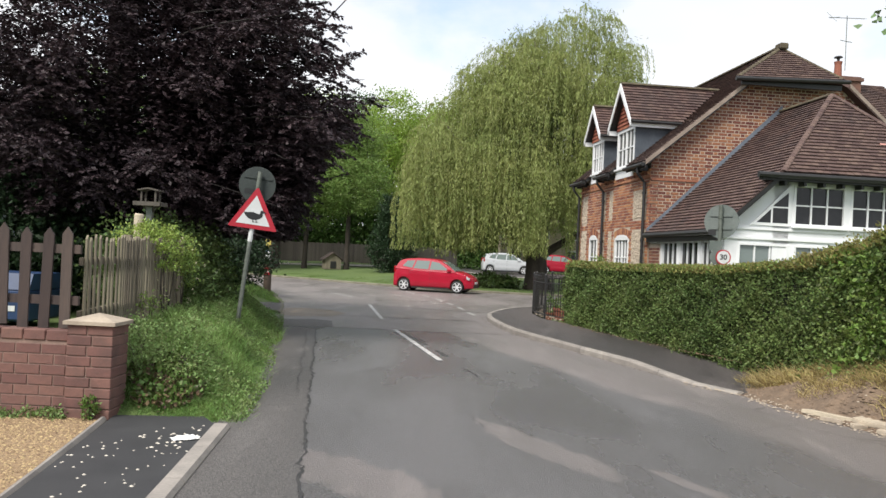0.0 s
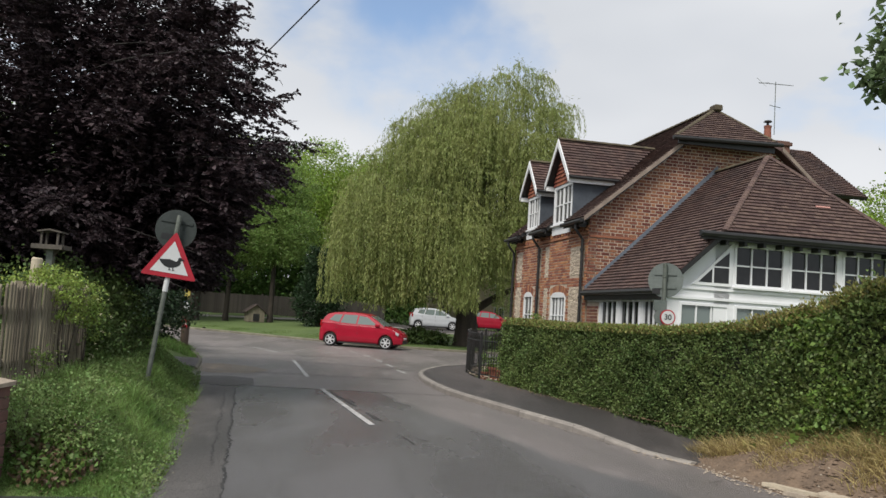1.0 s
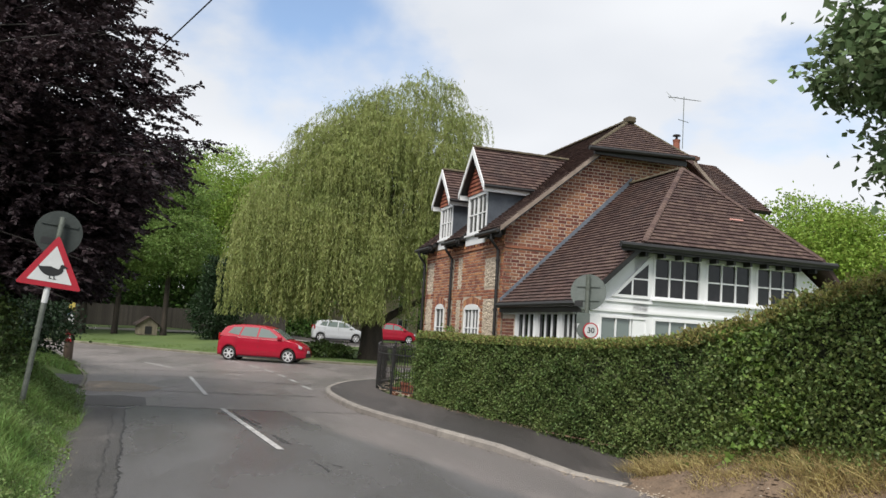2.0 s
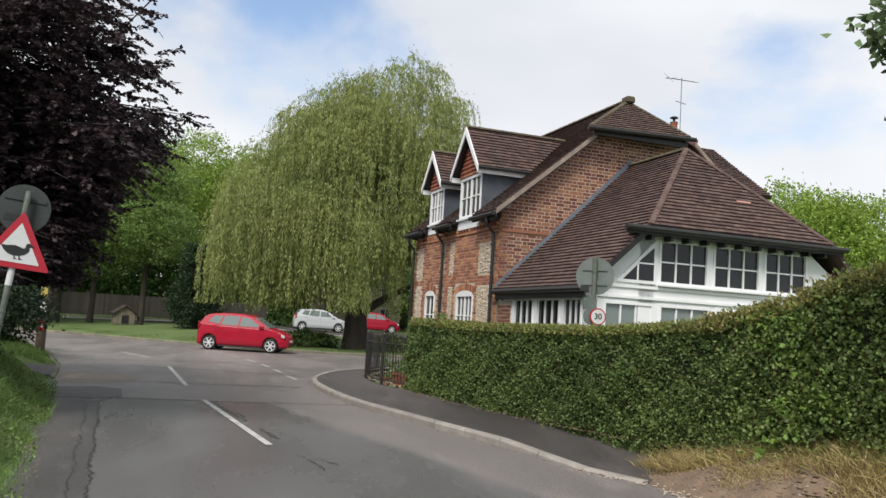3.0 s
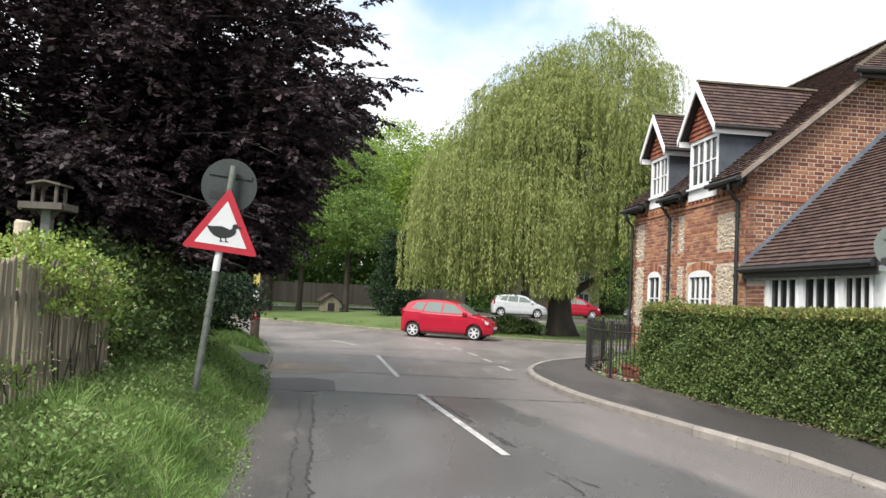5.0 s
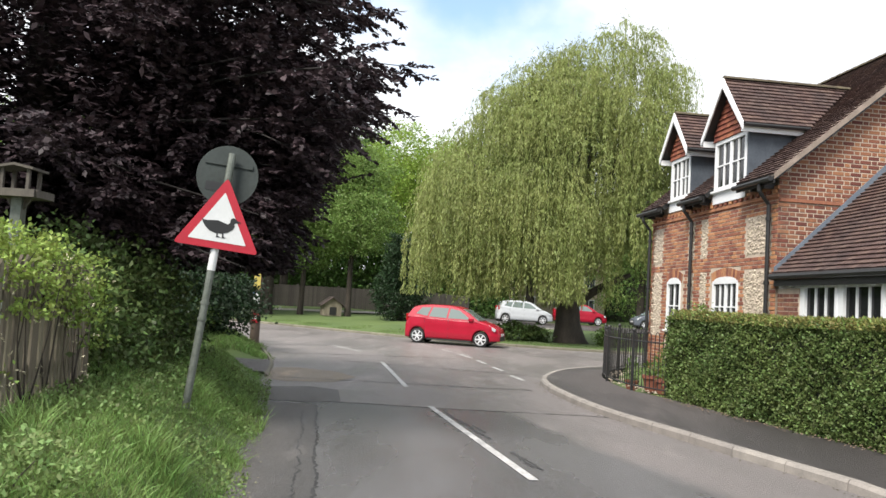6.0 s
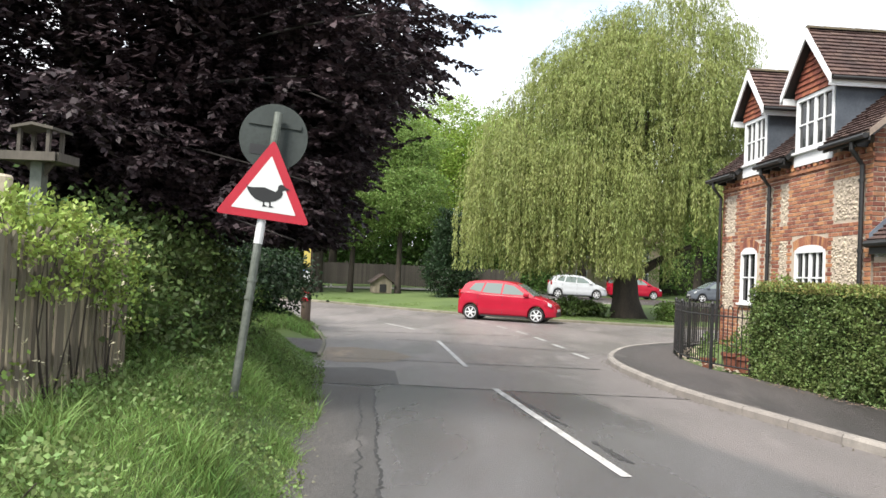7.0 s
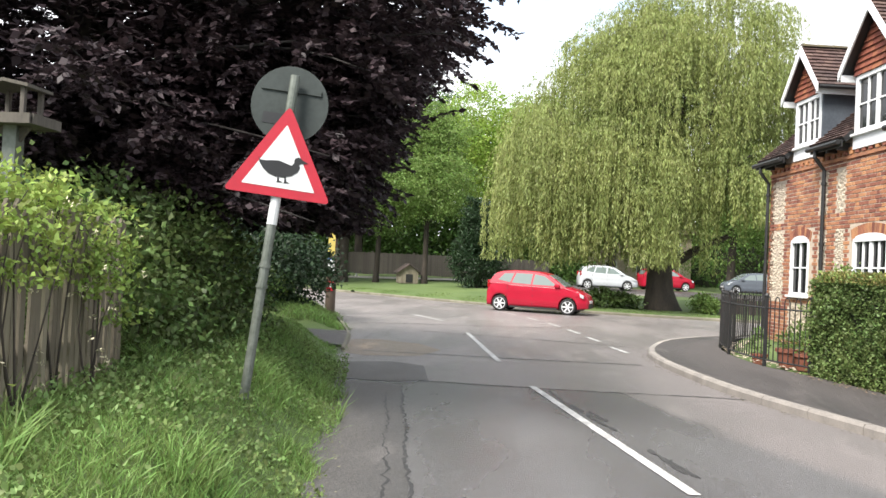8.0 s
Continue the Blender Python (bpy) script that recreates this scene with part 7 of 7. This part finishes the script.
blades("grass", 190000, (-7.5, -1.7, 8.4, 22.4), 0.14, 0.006, M["grass"], "long uncut green grass on the verge bank", 0.5, 501, bank)
blades("grass", 24000, (-3.3, -1.8, 8.28, 9.6), 0.13, 0.006, M["grass"], "long uncut green grass at the bank's front", 0.6, 506, bank)
blades("grass", 60000, (-4.6, -2.4, 8.8, 17.5), 0.34, 0.007, M["grass"], "tall grass tufts at the foot of the fence", 0.35, 508, lambda x, y, g: bank(x, y, g) & (np.sin(x * 5.3 + 1) * np.sin(y * 3.1) + 0.25 * np.sin(x * 11 + y * 7) > 0.62))
blades("grass", 26000, (-9.5, -4.8, 25.8, 33.5), 0.22, 0.014, M["grass"], "long green grass round the telegraph pole", 0.5, 502, bank)
blades("grass", 30000, (-14, 11, 39.6, 50), 0.07, 0.02, M["mown"], "short mown grass of the village green", 0.5, 503, lambda x, y, g: (y > far_y(x) + 0.13) & (y < far_y(x) + 3.5))
strip_on_land("dirt_bank", [(4.72, 12.2), (4.95, 11.4), (5.25, 10.4), (5.95, 8.8), (7.3, 4.5)], 0.62, 0.035, M["dirt"], "bare dry dirt bank at the road's edge", "dirt")
blades("dry_grass", 80000, (4.6, 7.6, 7.6, 12.5), 0.44, 0.007, M["straw"], "straw-coloured dry grass below the hedge", 0.75, 504, lambda x, y, g: (x - right_x(y) > 0.5 + 0.16 * np.sin(y * 5) + g.uniform(0, 0.35, len(x))) & (x - right_x(y) < 1.7) & (np.sin(x * 9) + np.sin(y * 7 + x * 4) > -1.1))
blades("dry_grass", 14000, (4.7, 6.0, 10.6, 12.7), 0.36, 0.007, M["straw"], "straw-coloured dry grass at the hedge's foot", 0.8, 505, lambda x, y, g: (x - right_x(y) > 0.62 + g.uniform(0, 0.4, len(x))) & (x - right_x(y) < 1.5))
blades("grass", 14000, (5.0, 7.2, 8.0, 12.0), 0.3, 0.008, M["grass"], "green grass among the straw below the hedge", 0.6, 507, lambda x, y, g: (x - right_x(y) > 0.85) & (x - right_x(y) < 1.6))
g_ = np.random.default_rng(510)
wx, wy = g_.uniform(-4.6, -1.8, 42000), 8.35 + 12.6 * g_.uniform(0, 1, 42000) ** 1.4
ok = bank(wx, wy, g_) & (np.sin(wx * 3) + np.sin(wy * 2.1) + g_.normal(0, 0.5, 42000) > -0.3)
wp = np.stack([wx, wy, land(wx, wy) + g_.uniform(0.02, 0.15, 42000)], 1)[ok]
tagged(quads("weed", leaves(wp, 0.04, 0.026, np.tile([0.3, -0.2, 0.5], (len(wp), 1)), 0.0, 511), M["weed"]), "broad-leaved weeds among the grass", "weed", kind="stuff")


dx, dy = g_.uniform(-3.15, -2.35, 9000), g_.uniform(8.4, 9.7, 9000)
ok = bank(dx, dy, g_) & (((dx + 2.72) / 0.36) ** 2 + ((dy - 8.85) / 0.5) ** 2 + 0.3 * np.sin(dx * 17) * np.sin(dy * 13) < 1.0) & (g_.uniform(size=9000) < 0.5)
dp = np.stack([dx, dy, land(dx, dy) + g_.uniform(0.0, 0.13, 9000)], 1)[ok]
dead = g_.uniform(size=len(dp)) < 0.55
tagged(quads("dead_leaves", leaves(dp[dead], 0.055, 0.035, None, 0.2, 512), M["dead_leaf"]), "brown dead leaves caught on the bank", "leaf litter", kind="stuff")
tagged(quads("bramble", leaves(dp[~dead] + np.array([0, 0, 0.03]), 0.06, 0.042, None, 0.2, 513), M["ivy"]), "dark bramble growing at the bank's front", "bramble", kind="stuff")


def scatter_stones(name, count, area, size, material, label, category, seed, keep=None, z=0.02):
    g = np.random.default_rng(seed)
    vs, fs = [], []
    for _ in range(count):
        x, y = g.uniform(area[0], area[1]), g.uniform(area[2], area[3])
        if keep is not None and not keep(x, y):
            continue
        r = size * g.uniform(0.5, 1.3)
        k = len(vs)
        zz = z if z is not None else float(land(x, y)) + 0.03
        a = g.uniform(0, 6.28)
        for i in range(5):
            q = a + i * 1.257
            vs.append((x + r * math.cos(q) * g.uniform(0.8, 1.2), y + r * math.sin(q) * g.uniform(0.7, 1.1), zz))
        vs.append((x, y, zz + r * g.uniform(0.4, 0.8)))
        fs.extend((k + i, k + (i + 1) % 5, k + 5) for i in range(5))
    return tagged(mesh_ob(name, vs, fs, material, None, label), category=category, kind="stuff")


BACK_X, BACK_Y = [p[0] for p in BACK[:7]], [p[1] for p in BACK[:7]]
ex = lambda y: float(np.interp(y, [0.5, 5.85, 8.15], [-1.85, -2.66, -3.06]))
scatter_stones("pebble", 11000, (-5.6, -2.6, 5.0, 8.15), 0.019, M["gravel"], "loose tan gravel pebbles", "gravel", 601, lambda x, y: x < ex(y) - 0.06, 0.01)
scatter_stones("leaf_litter", 150, (-3.0, -1.9, 5.2, 8.2), 0.015, M["litter"], "pale fallen petals and grit on the pavement", "litter", 602, lambda x, y: x > ex(y) + 0.02 and x < np.interp(y, [5.9, 8.1], [-1.75, -1.97]) and math.sin(x * 5) + math.sin(y * 3) > -0.6, 0.03)
scatter_stones("grit", 2600, (-4.6, -1.5, 8.0, 23), 0.013, M["kerb_moss"], "dull grit along the verge's edge", "grit", 603, lambda x, y: -0.16 < x - float(edge_x(y)) < 0.1, 0.006)
scatter_stones("grit", 1600, (3.8, 6.0, 8.6, 13), 0.018, M["stone"], "pale grit and chalk at the road's edge", "grit", 604, lambda x, y: -0.25 < x - float(right_x(y)) < 0.4, 0.012)
scatter_stones("clod", 3600, (4.4, 7.2, 7.8, 12.3), 0.04, M["dirt"], "crumbled clods of dry earth on the bank", "earth", 607, lambda x, y: 0.15 < x - float(right_x(y)) < 1.1, None)
scatter_stones("chalk_chip", 500, (4.4, 7.2, 7.8, 12.3), 0.022, M["stone"], "pale chips of chalk on the dirt", "stone", 608, lambda x, y: 0.1 < x - float(right_x(y)) < 0.75, None)
scatter_stones("fallen_leaves", 1500, (3.6, 5.6, 11.6, 15.0), 0.03, M["dead_leaf"], "brown fallen leaves blown against the hedge", "leaf litter", 609, lambda x, y: -0.16 < x - float(np.interp(y, BACK_Y, BACK_X)) < 0.32, 0.262)
for i, (x, y, w, d, r) in enumerate(((4.98, 10.25, 0.74, 0.19, -60), (4.87, 10.03, 0.28, 0.12, -54), (5.28, 9.7, 0.6, 0.28, -52), (5.03, 9.72, 0.2, 0.12, 15), (5.2, 9.36, 0.26, 0.14, -50))):
    g2 = random.Random(700 + i)
    top = [(-w / 2, -d * 0.38), (-w * 0.2, -d / 2), (w * 0.22, -d * 0.46), (w / 2, -d * 0.42), (w * 0.47, d * 0.3), (w * 0.2, d / 2), (-w * 0.25, d * 0.43), (-w * 0.47, d * 0.36)]
    top = [(a + g2.uniform(-0.018, 0.018), b + g2.uniform(-0.014, 0.014)) for a, b in top]
    bm = pr(top, "z", 0.0, 0.05)
    bmesh.ops.bevel(bm, geom=bm.edges[:], offset=0.009, segments=2, affect="EDGES")
    for v in bm.verts:
        v.co.z += 0.008 * math.sin(v.co.x * 23 + i) + g2.uniform(-0.003, 0.003)
    s = part("edging_stone", bm, M["stone"], None)
    s.matrix_world = Matrix.Translation((x, y, max(0.0, float(land(x, y))) + 0.0)) @ Matrix.Rotation(radians(r), 4, "Z") @ Matrix.Rotation(radians(g2.uniform(-4, 4)), 4, "X")
    tagged(s, "rough pale stone slab lying on the dirt", "stone", "stones at the road's edge")
bm = bmesh.new()
bmesh.ops.create_grid(bm, x_segments=9, y_segments=7, size=0.5)
g2 = random.Random(31)
for v in bm.verts:
    e = max(abs(v.co.x), abs(v.co.y)) * 2
    v.co = Vector((v.co.x * 0.24 + g2.uniform(-0.016, 0.016), v.co.y * 0.13 + g2.uniform(-0.014, 0.014), g2.uniform(0.012, 0.05) * (1.15 - e) + 0.004 + g2.uniform(0, 0.006)))
wrap = part("paper_scrap", bm, M["paper"], None)
wrap.matrix_world = Matrix.Translation((-2.05, 7.45, 0.03)) @ Matrix.Rotation(0.5, 4, "Z")
tagged(wrap, "crumpled white paper scrap on the pavement", "litter")


# ---- signs ----
def rounded(points, r, n=4):
    out = []
    m = len(points)
    for i in range(m):
        p, a, b = Vector(points[i]), Vector(points[i - 1]), Vector(points[(i + 1) % m])
        da, db = (a - p).normalized(), (b - p).normalized()
        for k in range(n + 1):
            t = k / n
            out.append(tuple(p + da * r * (1 - t) ** 2 + db * r * t**2))
    return out


def warning_sign():
    base, head = Vector((-3.33, 13.75, 0.5)), Vector((-3.11, 13.92, 3.05))
    root = empty("warning_sign", Matrix(), "red-bordered triangular warning sign on a leaning grey post", "road sign")
    w = (head - base).normalized()
    part("post", tb([base, base + w * 2.56], 0.038, 12), M["galv"], root)
    part("band", tb([base + w * 1.36, base + w * 1.62], 0.041, 12), M["sign_white"], root, "white sticker band round the post")
    for z in (1.02, 0.86):
        part("clip", tb([base + w * z, base + w * (z + 0.03)], 0.046, 12), M["galv"], root)
    face = Matrix.Translation(base + w * 1.58 + Vector((0.02, -0.05, 0))) @ Matrix.Rotation(radians(12), 4, "Z") @ Matrix.Rotation(radians(5.5), 4, "Y")
    tri = [(-0.415, 0.0), (0.415, 0.0), (0.0, 0.72)]
    part("plate", prism(bmesh.new(), rounded(tri, 0.05), "y", -0.006, 0.006), M["sign_red"], root).matrix_local = face
    s = 0.71
    inner = [(-0.40 * s, 0.07), (0.40 * s, 0.07), (0.0, 0.07 + 0.70 * s)]
    part("white_panel", pr(rounded(inner, 0.012), "y", -0.009, -0.0062), M["sign_white"], root).matrix_local = face
    shape = bmesh.new()
    body = [(-0.163, 0.28), (-0.145, 0.258), (-0.10, 0.258), (-0.05, 0.266), (0.0, 0.272), (0.05, 0.258), (0.098, 0.246), (0.116, 0.268), (0.114, 0.288), (0.118, 0.305), (0.14, 0.318), (0.165, 0.312), (0.18, 0.297), (0.22, 0.284), (0.19, 0.273), (0.172, 0.27), (0.156, 0.258), (0.166, 0.235), (0.152, 0.20), (0.11, 0.165), (0.05, 0.145), (-0.01, 0.142), (-0.07, 0.16), (-0.115, 0.195), (-0.147, 0.235)]
    prism(shape, body, "y", -0.012, -0.0092)
    for x in (0.0, 0.055):
        prism(shape, [(x, 0.15), (x + 0.014, 0.15), (x + 0.02, 0.118), (x + 0.05, 0.106), (x + 0.002, 0.10), (x + 0.006, 0.118)], "y", -0.0118, -0.0092)
    bmesh.ops.transform(shape, matrix=Matrix.Translation((-0.02, 0, 0.01)), verts=shape.verts)
    part("dark_shape", shape, M["sign_black"], root).matrix_local = face
    back = Matrix.Translation((-3.17, 14.0, 2.83)) @ Matrix.Rotation(radians(8), 4, "Z") @ Matrix.Rotation(radians(5.5), 4, "Y")
    part("disc", pr(ngon_disc(0.31, 36), "y", -0.005, 0.005), M["sign_back_dark"], root, "grey back of a round sign").matrix_local = back
    part("label_plate", bx(-0.20, -0.02, -0.008, -0.005, -0.17, -0.08), M["sign_black"], root).matrix_local = back
    part("channel", bx(-0.24, 0.24, -0.02, -0.005, 0.10, 0.14), M["sign_back_dark"], root).matrix_local = back


warning_sign()


def limit_sign():
    x, y = 5.16, 15.35
    z = float(land(x, y))
    root = empty("speed_limit_sign", Matrix.Translation((x, y, z)), "round speed limit sign and grey sign back on a post", "road sign")
    part("post", tb([(0, 0, -0.3), (0.0, 0, 2.95 - z)], 0.038, 12), M["galv"], root)
    turn = Matrix.Rotation(radians(-32), 4, "Z")
    part("disc", pr(ngon_disc(0.315, 36, 0.0, 2.65 - z), "y", 0.065, 0.075), M["sign_back"], root, "grey back of a round sign").matrix_local = turn
    part("channel", bx(-0.2, 0.2, 0.045, 0.064, 2.74 - z, 2.78 - z), M["sign_back"], root).matrix_local = turn
    part("channel", bx(-0.2, 0.2, 0.045, 0.064, 2.50 - z, 2.54 - z), M["sign_back"], root).matrix_local = turn
    part("strap", tb([(0, 0, 2.70 - z), (0, 0, 2.74 - z)], 0.046, 12), M["galv"], root)
    part("backing_plate", bx(-0.20, 0.04, -0.06, -0.045, 2.09 - z, 2.28 - z), M["sign_back"], root)
    part("box", bx(-0.23, -0.09, 0.04, 0.062, 2.40 - z, 2.49 - z), M["black"], root).matrix_local = turn
    cx, cz = 0.05, 1.98 - z
    part("plate", pr(ngon_disc(0.14, 32, cx, cz), "y", -0.10, -0.088), M["sign_red"], root, "red-ringed white plate")
    part("white_panel", pr(ngon_disc(0.118, 32, cx, cz), "y", -0.104, -0.1005), M["sign_white"], root)
    part("disc", pr(ngon_disc(0.14, 32, cx - 0.10, cz), "y", -0.062, -0.052), M["sign_back"], root)
    font = bpy.data.curves.new("digits", "FONT")
    font.body, font.size, font.align_x, font.align_y, font.extrude, font.offset = "30", 0.135, "CENTER", "CENTER", 0.001, 0.003
    tmp = bpy.data.objects.new("digits_text", font)
    scene.collection.objects.link(tmp)
    bpy.context.view_layer.update()
    me = bpy.data.meshes.new_from_object(tmp.evaluated_get(bpy.context.evaluated_depsgraph_get()))
    bpy.data.objects.remove(tmp)
    me.materials.clear()
    me.materials.append(M["sign_black"])
    d = new("digits", me)
    d.parent = root
    d.matrix_local = Matrix.Translation((cx, -0.106, cz)) @ Matrix.Rotation(radians(90), 4, "X")


limit_sign()

# ---- telegraph pole and cable ----
pole = empty("telegraph_pole", Matrix.Translation((-6.9, 31.0, float(land(-6.9, 31.0)))), "dark wooden telegraph pole with small notices", "pole")
part("shaft", tb([(0, 0, -0.4), (0, 0, 3), (0, 0, 6.7)], [0.15, 0.135, 0.11], 14), M["pole"], pole)
for z0, z1, mt in ((1.75, 2.9, "sign_yellow"), (1.3, 1.62, "sign_white"), (1.62, 1.68, "sign_blue"), (0.72, 1.0, "sign_red")):
    part("notice", bx(-0.10, 0.10, -0.155, -0.135, z0, z1), M[mt], pole, {"sign_yellow": "tall yellow plastic strip", "sign_white": "white notice", "sign_blue": "blue notice edge", "sign_red": "small red notice"}[mt])
part("writing_bar", bx(-0.08, 0.08, -0.158, -0.156, 0.82, 0.86), M["sign_white"], pole)
part("writing_bar", bx(-0.08, 0.04, -0.158, -0.156, 0.90, 0.93), M["sign_white"], pole)
cable = new("overhead_cable", None)
tagged(cable, "black overhead cable sagging across the road", "cable")
cp = [(-6.9, 31.0, 6.9), (-7.8, 28.8, 6.3)] + [(3.316 - 0.46845 * (y - 5), y, 7.68 - 0.061 * (y - 5)) for y in (25, 20, 15, 10, 5, 0, -8, -18)]
part("strand", tb(cp, 0.014, 6), M["black"], cable)

foliage_clump("waterside_plant", [((2.1, 42.6, 0.55), (0.8, 0.6, 0.45)), ((3.0, 42.9, 0.45), (0.6, 0.5, 0.35))], M["shrub"], 120, 24, 0.13, 0.14, "rough green plants beside the willow", "plant", 470)
foliage_clump("waterside_plant", [((6.3, 42.6, 0.5), (0.5, 0.5, 0.4))], M["wood_green"], 80, 24, 0.12, 0.12, "tall green plants beside the willow trunk", "plant", 471)
low_fence = empty("low_fence", Matrix(), "low brown wooden fence near the willow", "fence")
for i in range(16):
    x = 6.9 + i * 0.13
    z = float(land(x, 43.0))
    part("paling", bx(x, x + 0.09, 42.99, 43.02, z - 0.1, z + 0.6), M["fence_brown"], low_fence)
part("rail", bx(6.85, 9.0, 43.02, 43.07, float(land(7.9, 43)) + 0.4, float(land(7.9, 43)) + 0.47), M["fence_brown"], low_fence)
scatter_stones("fallen_leaves", 2600, (2.6, 5.6, 12, 20.4), 0.016, M["dirt"], "brown fallen leaves along the hedge's foot", "leaf litter", 606, lambda x, y: -0.28 < x - float(np.interp(y, BACK_Y, BACK_X)) < 0.1, 0.268)

scatter_stones("kerb_dirt", 5200, (0.9, 4.4, 12, 24.5), 0.012, M["soil"], "dirt and leaf crumbs in the kerb's gutter", "dirt", 611, lambda x, y: -0.14 < x - float(right_x(y)) < -0.004, 0.003)

# ---- railings and pots by the cottage ----
RAIL = [(3.02, 20.15), (2.58, 20.95), (2.46, 21.9), (2.46, 22.7), (2.6, 24.0), (3.1, 25.6), (4.4, 27.3)]
rl = resample(RAIL, 0.105)
railings = empty("railings", Matrix(), "black iron bow-top railings round the cottage garden", "railings")
strip_v, strip_f = [], []
for i in range(0, len(rl) - 1):
    (x0, y0), (x1, y1) = rl[i], rl[i + 1]
    z = 0.27
    mx, my = (x0 + x1) / 2, (y0 + y1) / 2
    if i % 2 == 0:
        part("bow", tb([(x0, y0, z + 0.1), (x0, y0, z + 1.02), (x0 * 0.85 + x1 * 0.15, y0 * 0.85 + y1 * 0.15, z + 1.08), (mx, my, z + 1.105), (x0 * 0.15 + x1 * 0.85, y0 * 0.15 + y1 * 0.85, z + 1.08), (x1, y1, z + 1.02), (x1, y1, z + 0.1)], 0.009, 6), M["black"], railings)
for z in (0.37, 1.19):
    part("rail", tb([(*p, z) for p in rl[::3]], 0.014, 6), M["black"], railings)
for k in (0, 9, 25, 41, 57):
    if k < len(rl):
        x, y = rl[k]
        post = part("post", bx(x - 0.025, x + 0.025, y - 0.025, y + 0.025, 0.0, 1.36), M["black"], railings)
        part("finial", tb([(x, y, 1.36), (x, y, 1.39), (x, y, 1.43)], [0.035, 0.04, 0.01], 8), M["black"], post)
scatter_stones("garden_shingle", 900, (2.5, 4.4, 20.2, 26.5), 0.03, M["stone"], "pale shingle at the foot of the railings", "shingle", 620, lambda x, y: 0.05 < x - float(np.interp(y, [20.1, 20.9, 22.7, 24, 25.6, 27.3], [3.05, 2.6, 2.46, 2.6, 3.1, 4.4])) < 0.45, 0.27)


def pot(x, y, r, h, plant, seed):
    z = float(land(x, y))
    p = empty("flower_pot", Matrix.Translation((x, y, z)), "terracotta pot with a small plant behind the railings", "plant pot", "pots behind the railings")
    part("pot", tb([(0, 0, 0), (0, 0, h * 0.8), (0, 0, h * 0.81), (0, 0, h)], [r * 0.72, r * 0.95, r * 1.08, r * 1.08], 16), M["terracotta"], p)
    g = np.random.default_rng(seed)
    q = in_blob(g, 260, (0, 0, h + plant * 0.5), (r * 1.1, r * 1.1, plant * 0.6), 0.2)
    quads("foliage", leaves(q, 0.07, 0.03, None, -0.3, seed), M["ivy"], p)


for i, (x, y, r, h, pl) in enumerate(((3.15, 20.75, 0.17, 0.26, 0.3), (3.05, 21.2, 0.2, 0.3, 0.22), (3.3, 21.6, 0.15, 0.22, 0.45), (2.9, 22.3, 0.14, 0.2, 0.4))):
    pot(x, y, r, h, pl, 630 + i)
foliage_clump("garden_plant", [((4.15, 22.6, 0.9), (0.4, 0.5, 0.8)), ((4.1, 21.9, 1.5), (0.25, 0.3, 0.5))], M["hedge_light"], 90, 22, 0.08, 0.06, "light green plant against the cottage wall", "shrub", 640)

# ---- behind the fence: garage and covered trailer ----
gar = empty("garage", Matrix.Translation((-12.4, 21.5, float(land(-12.4, 21.5)))), "low dark garage with a felt roof behind the garden", "garage")
part("wall", bx(-2.6, 2.6, 0, 5, -0.3, 2.1), M["fence_brown"], gar)
part("roof", pr([(-2.9, 2.05), (2.9, 2.05), (0, 3.1)], "y", -0.3, 5.3), M["path"], gar)
part("door", bx(-1.1, 1.1, -0.05, -0.01, 0, 1.95), M["lead"], gar)
tr = empty("covered_trailer", Matrix.Translation((-6.6, 12.6, float(land(-6.6, 12.6)))), "blue covered trailer with white lettering bars behind the fence", "trailer")
part("tub", bx(-0.85, 0.6, -0.5, 0.5, 0.15, 0.62, 0.03), M["blue"], tr)
part("cover", pr([(-0.5, 0.62), (0.5, 0.62), (0.4, 0.86), (-0.4, 0.86)], "x", -0.85, 0.6), M["blue"], tr)
for x, w in ((-0.6, 0.16), (-0.35, 0.22), (-0.05, 0.3), (0.3, 0.2)):
    part("lettering_bar", bx(x - w / 2, x + w / 2, -0.51, -0.503, 0.30, 0.38), M["sign_white"], tr)
for s in (-1, 1):
    part("wheel", tb([(-0.1, s * 0.56, 0.13), (-0.1, s * 0.66, 0.13)], 0.2, 16), M["tyre"], tr)
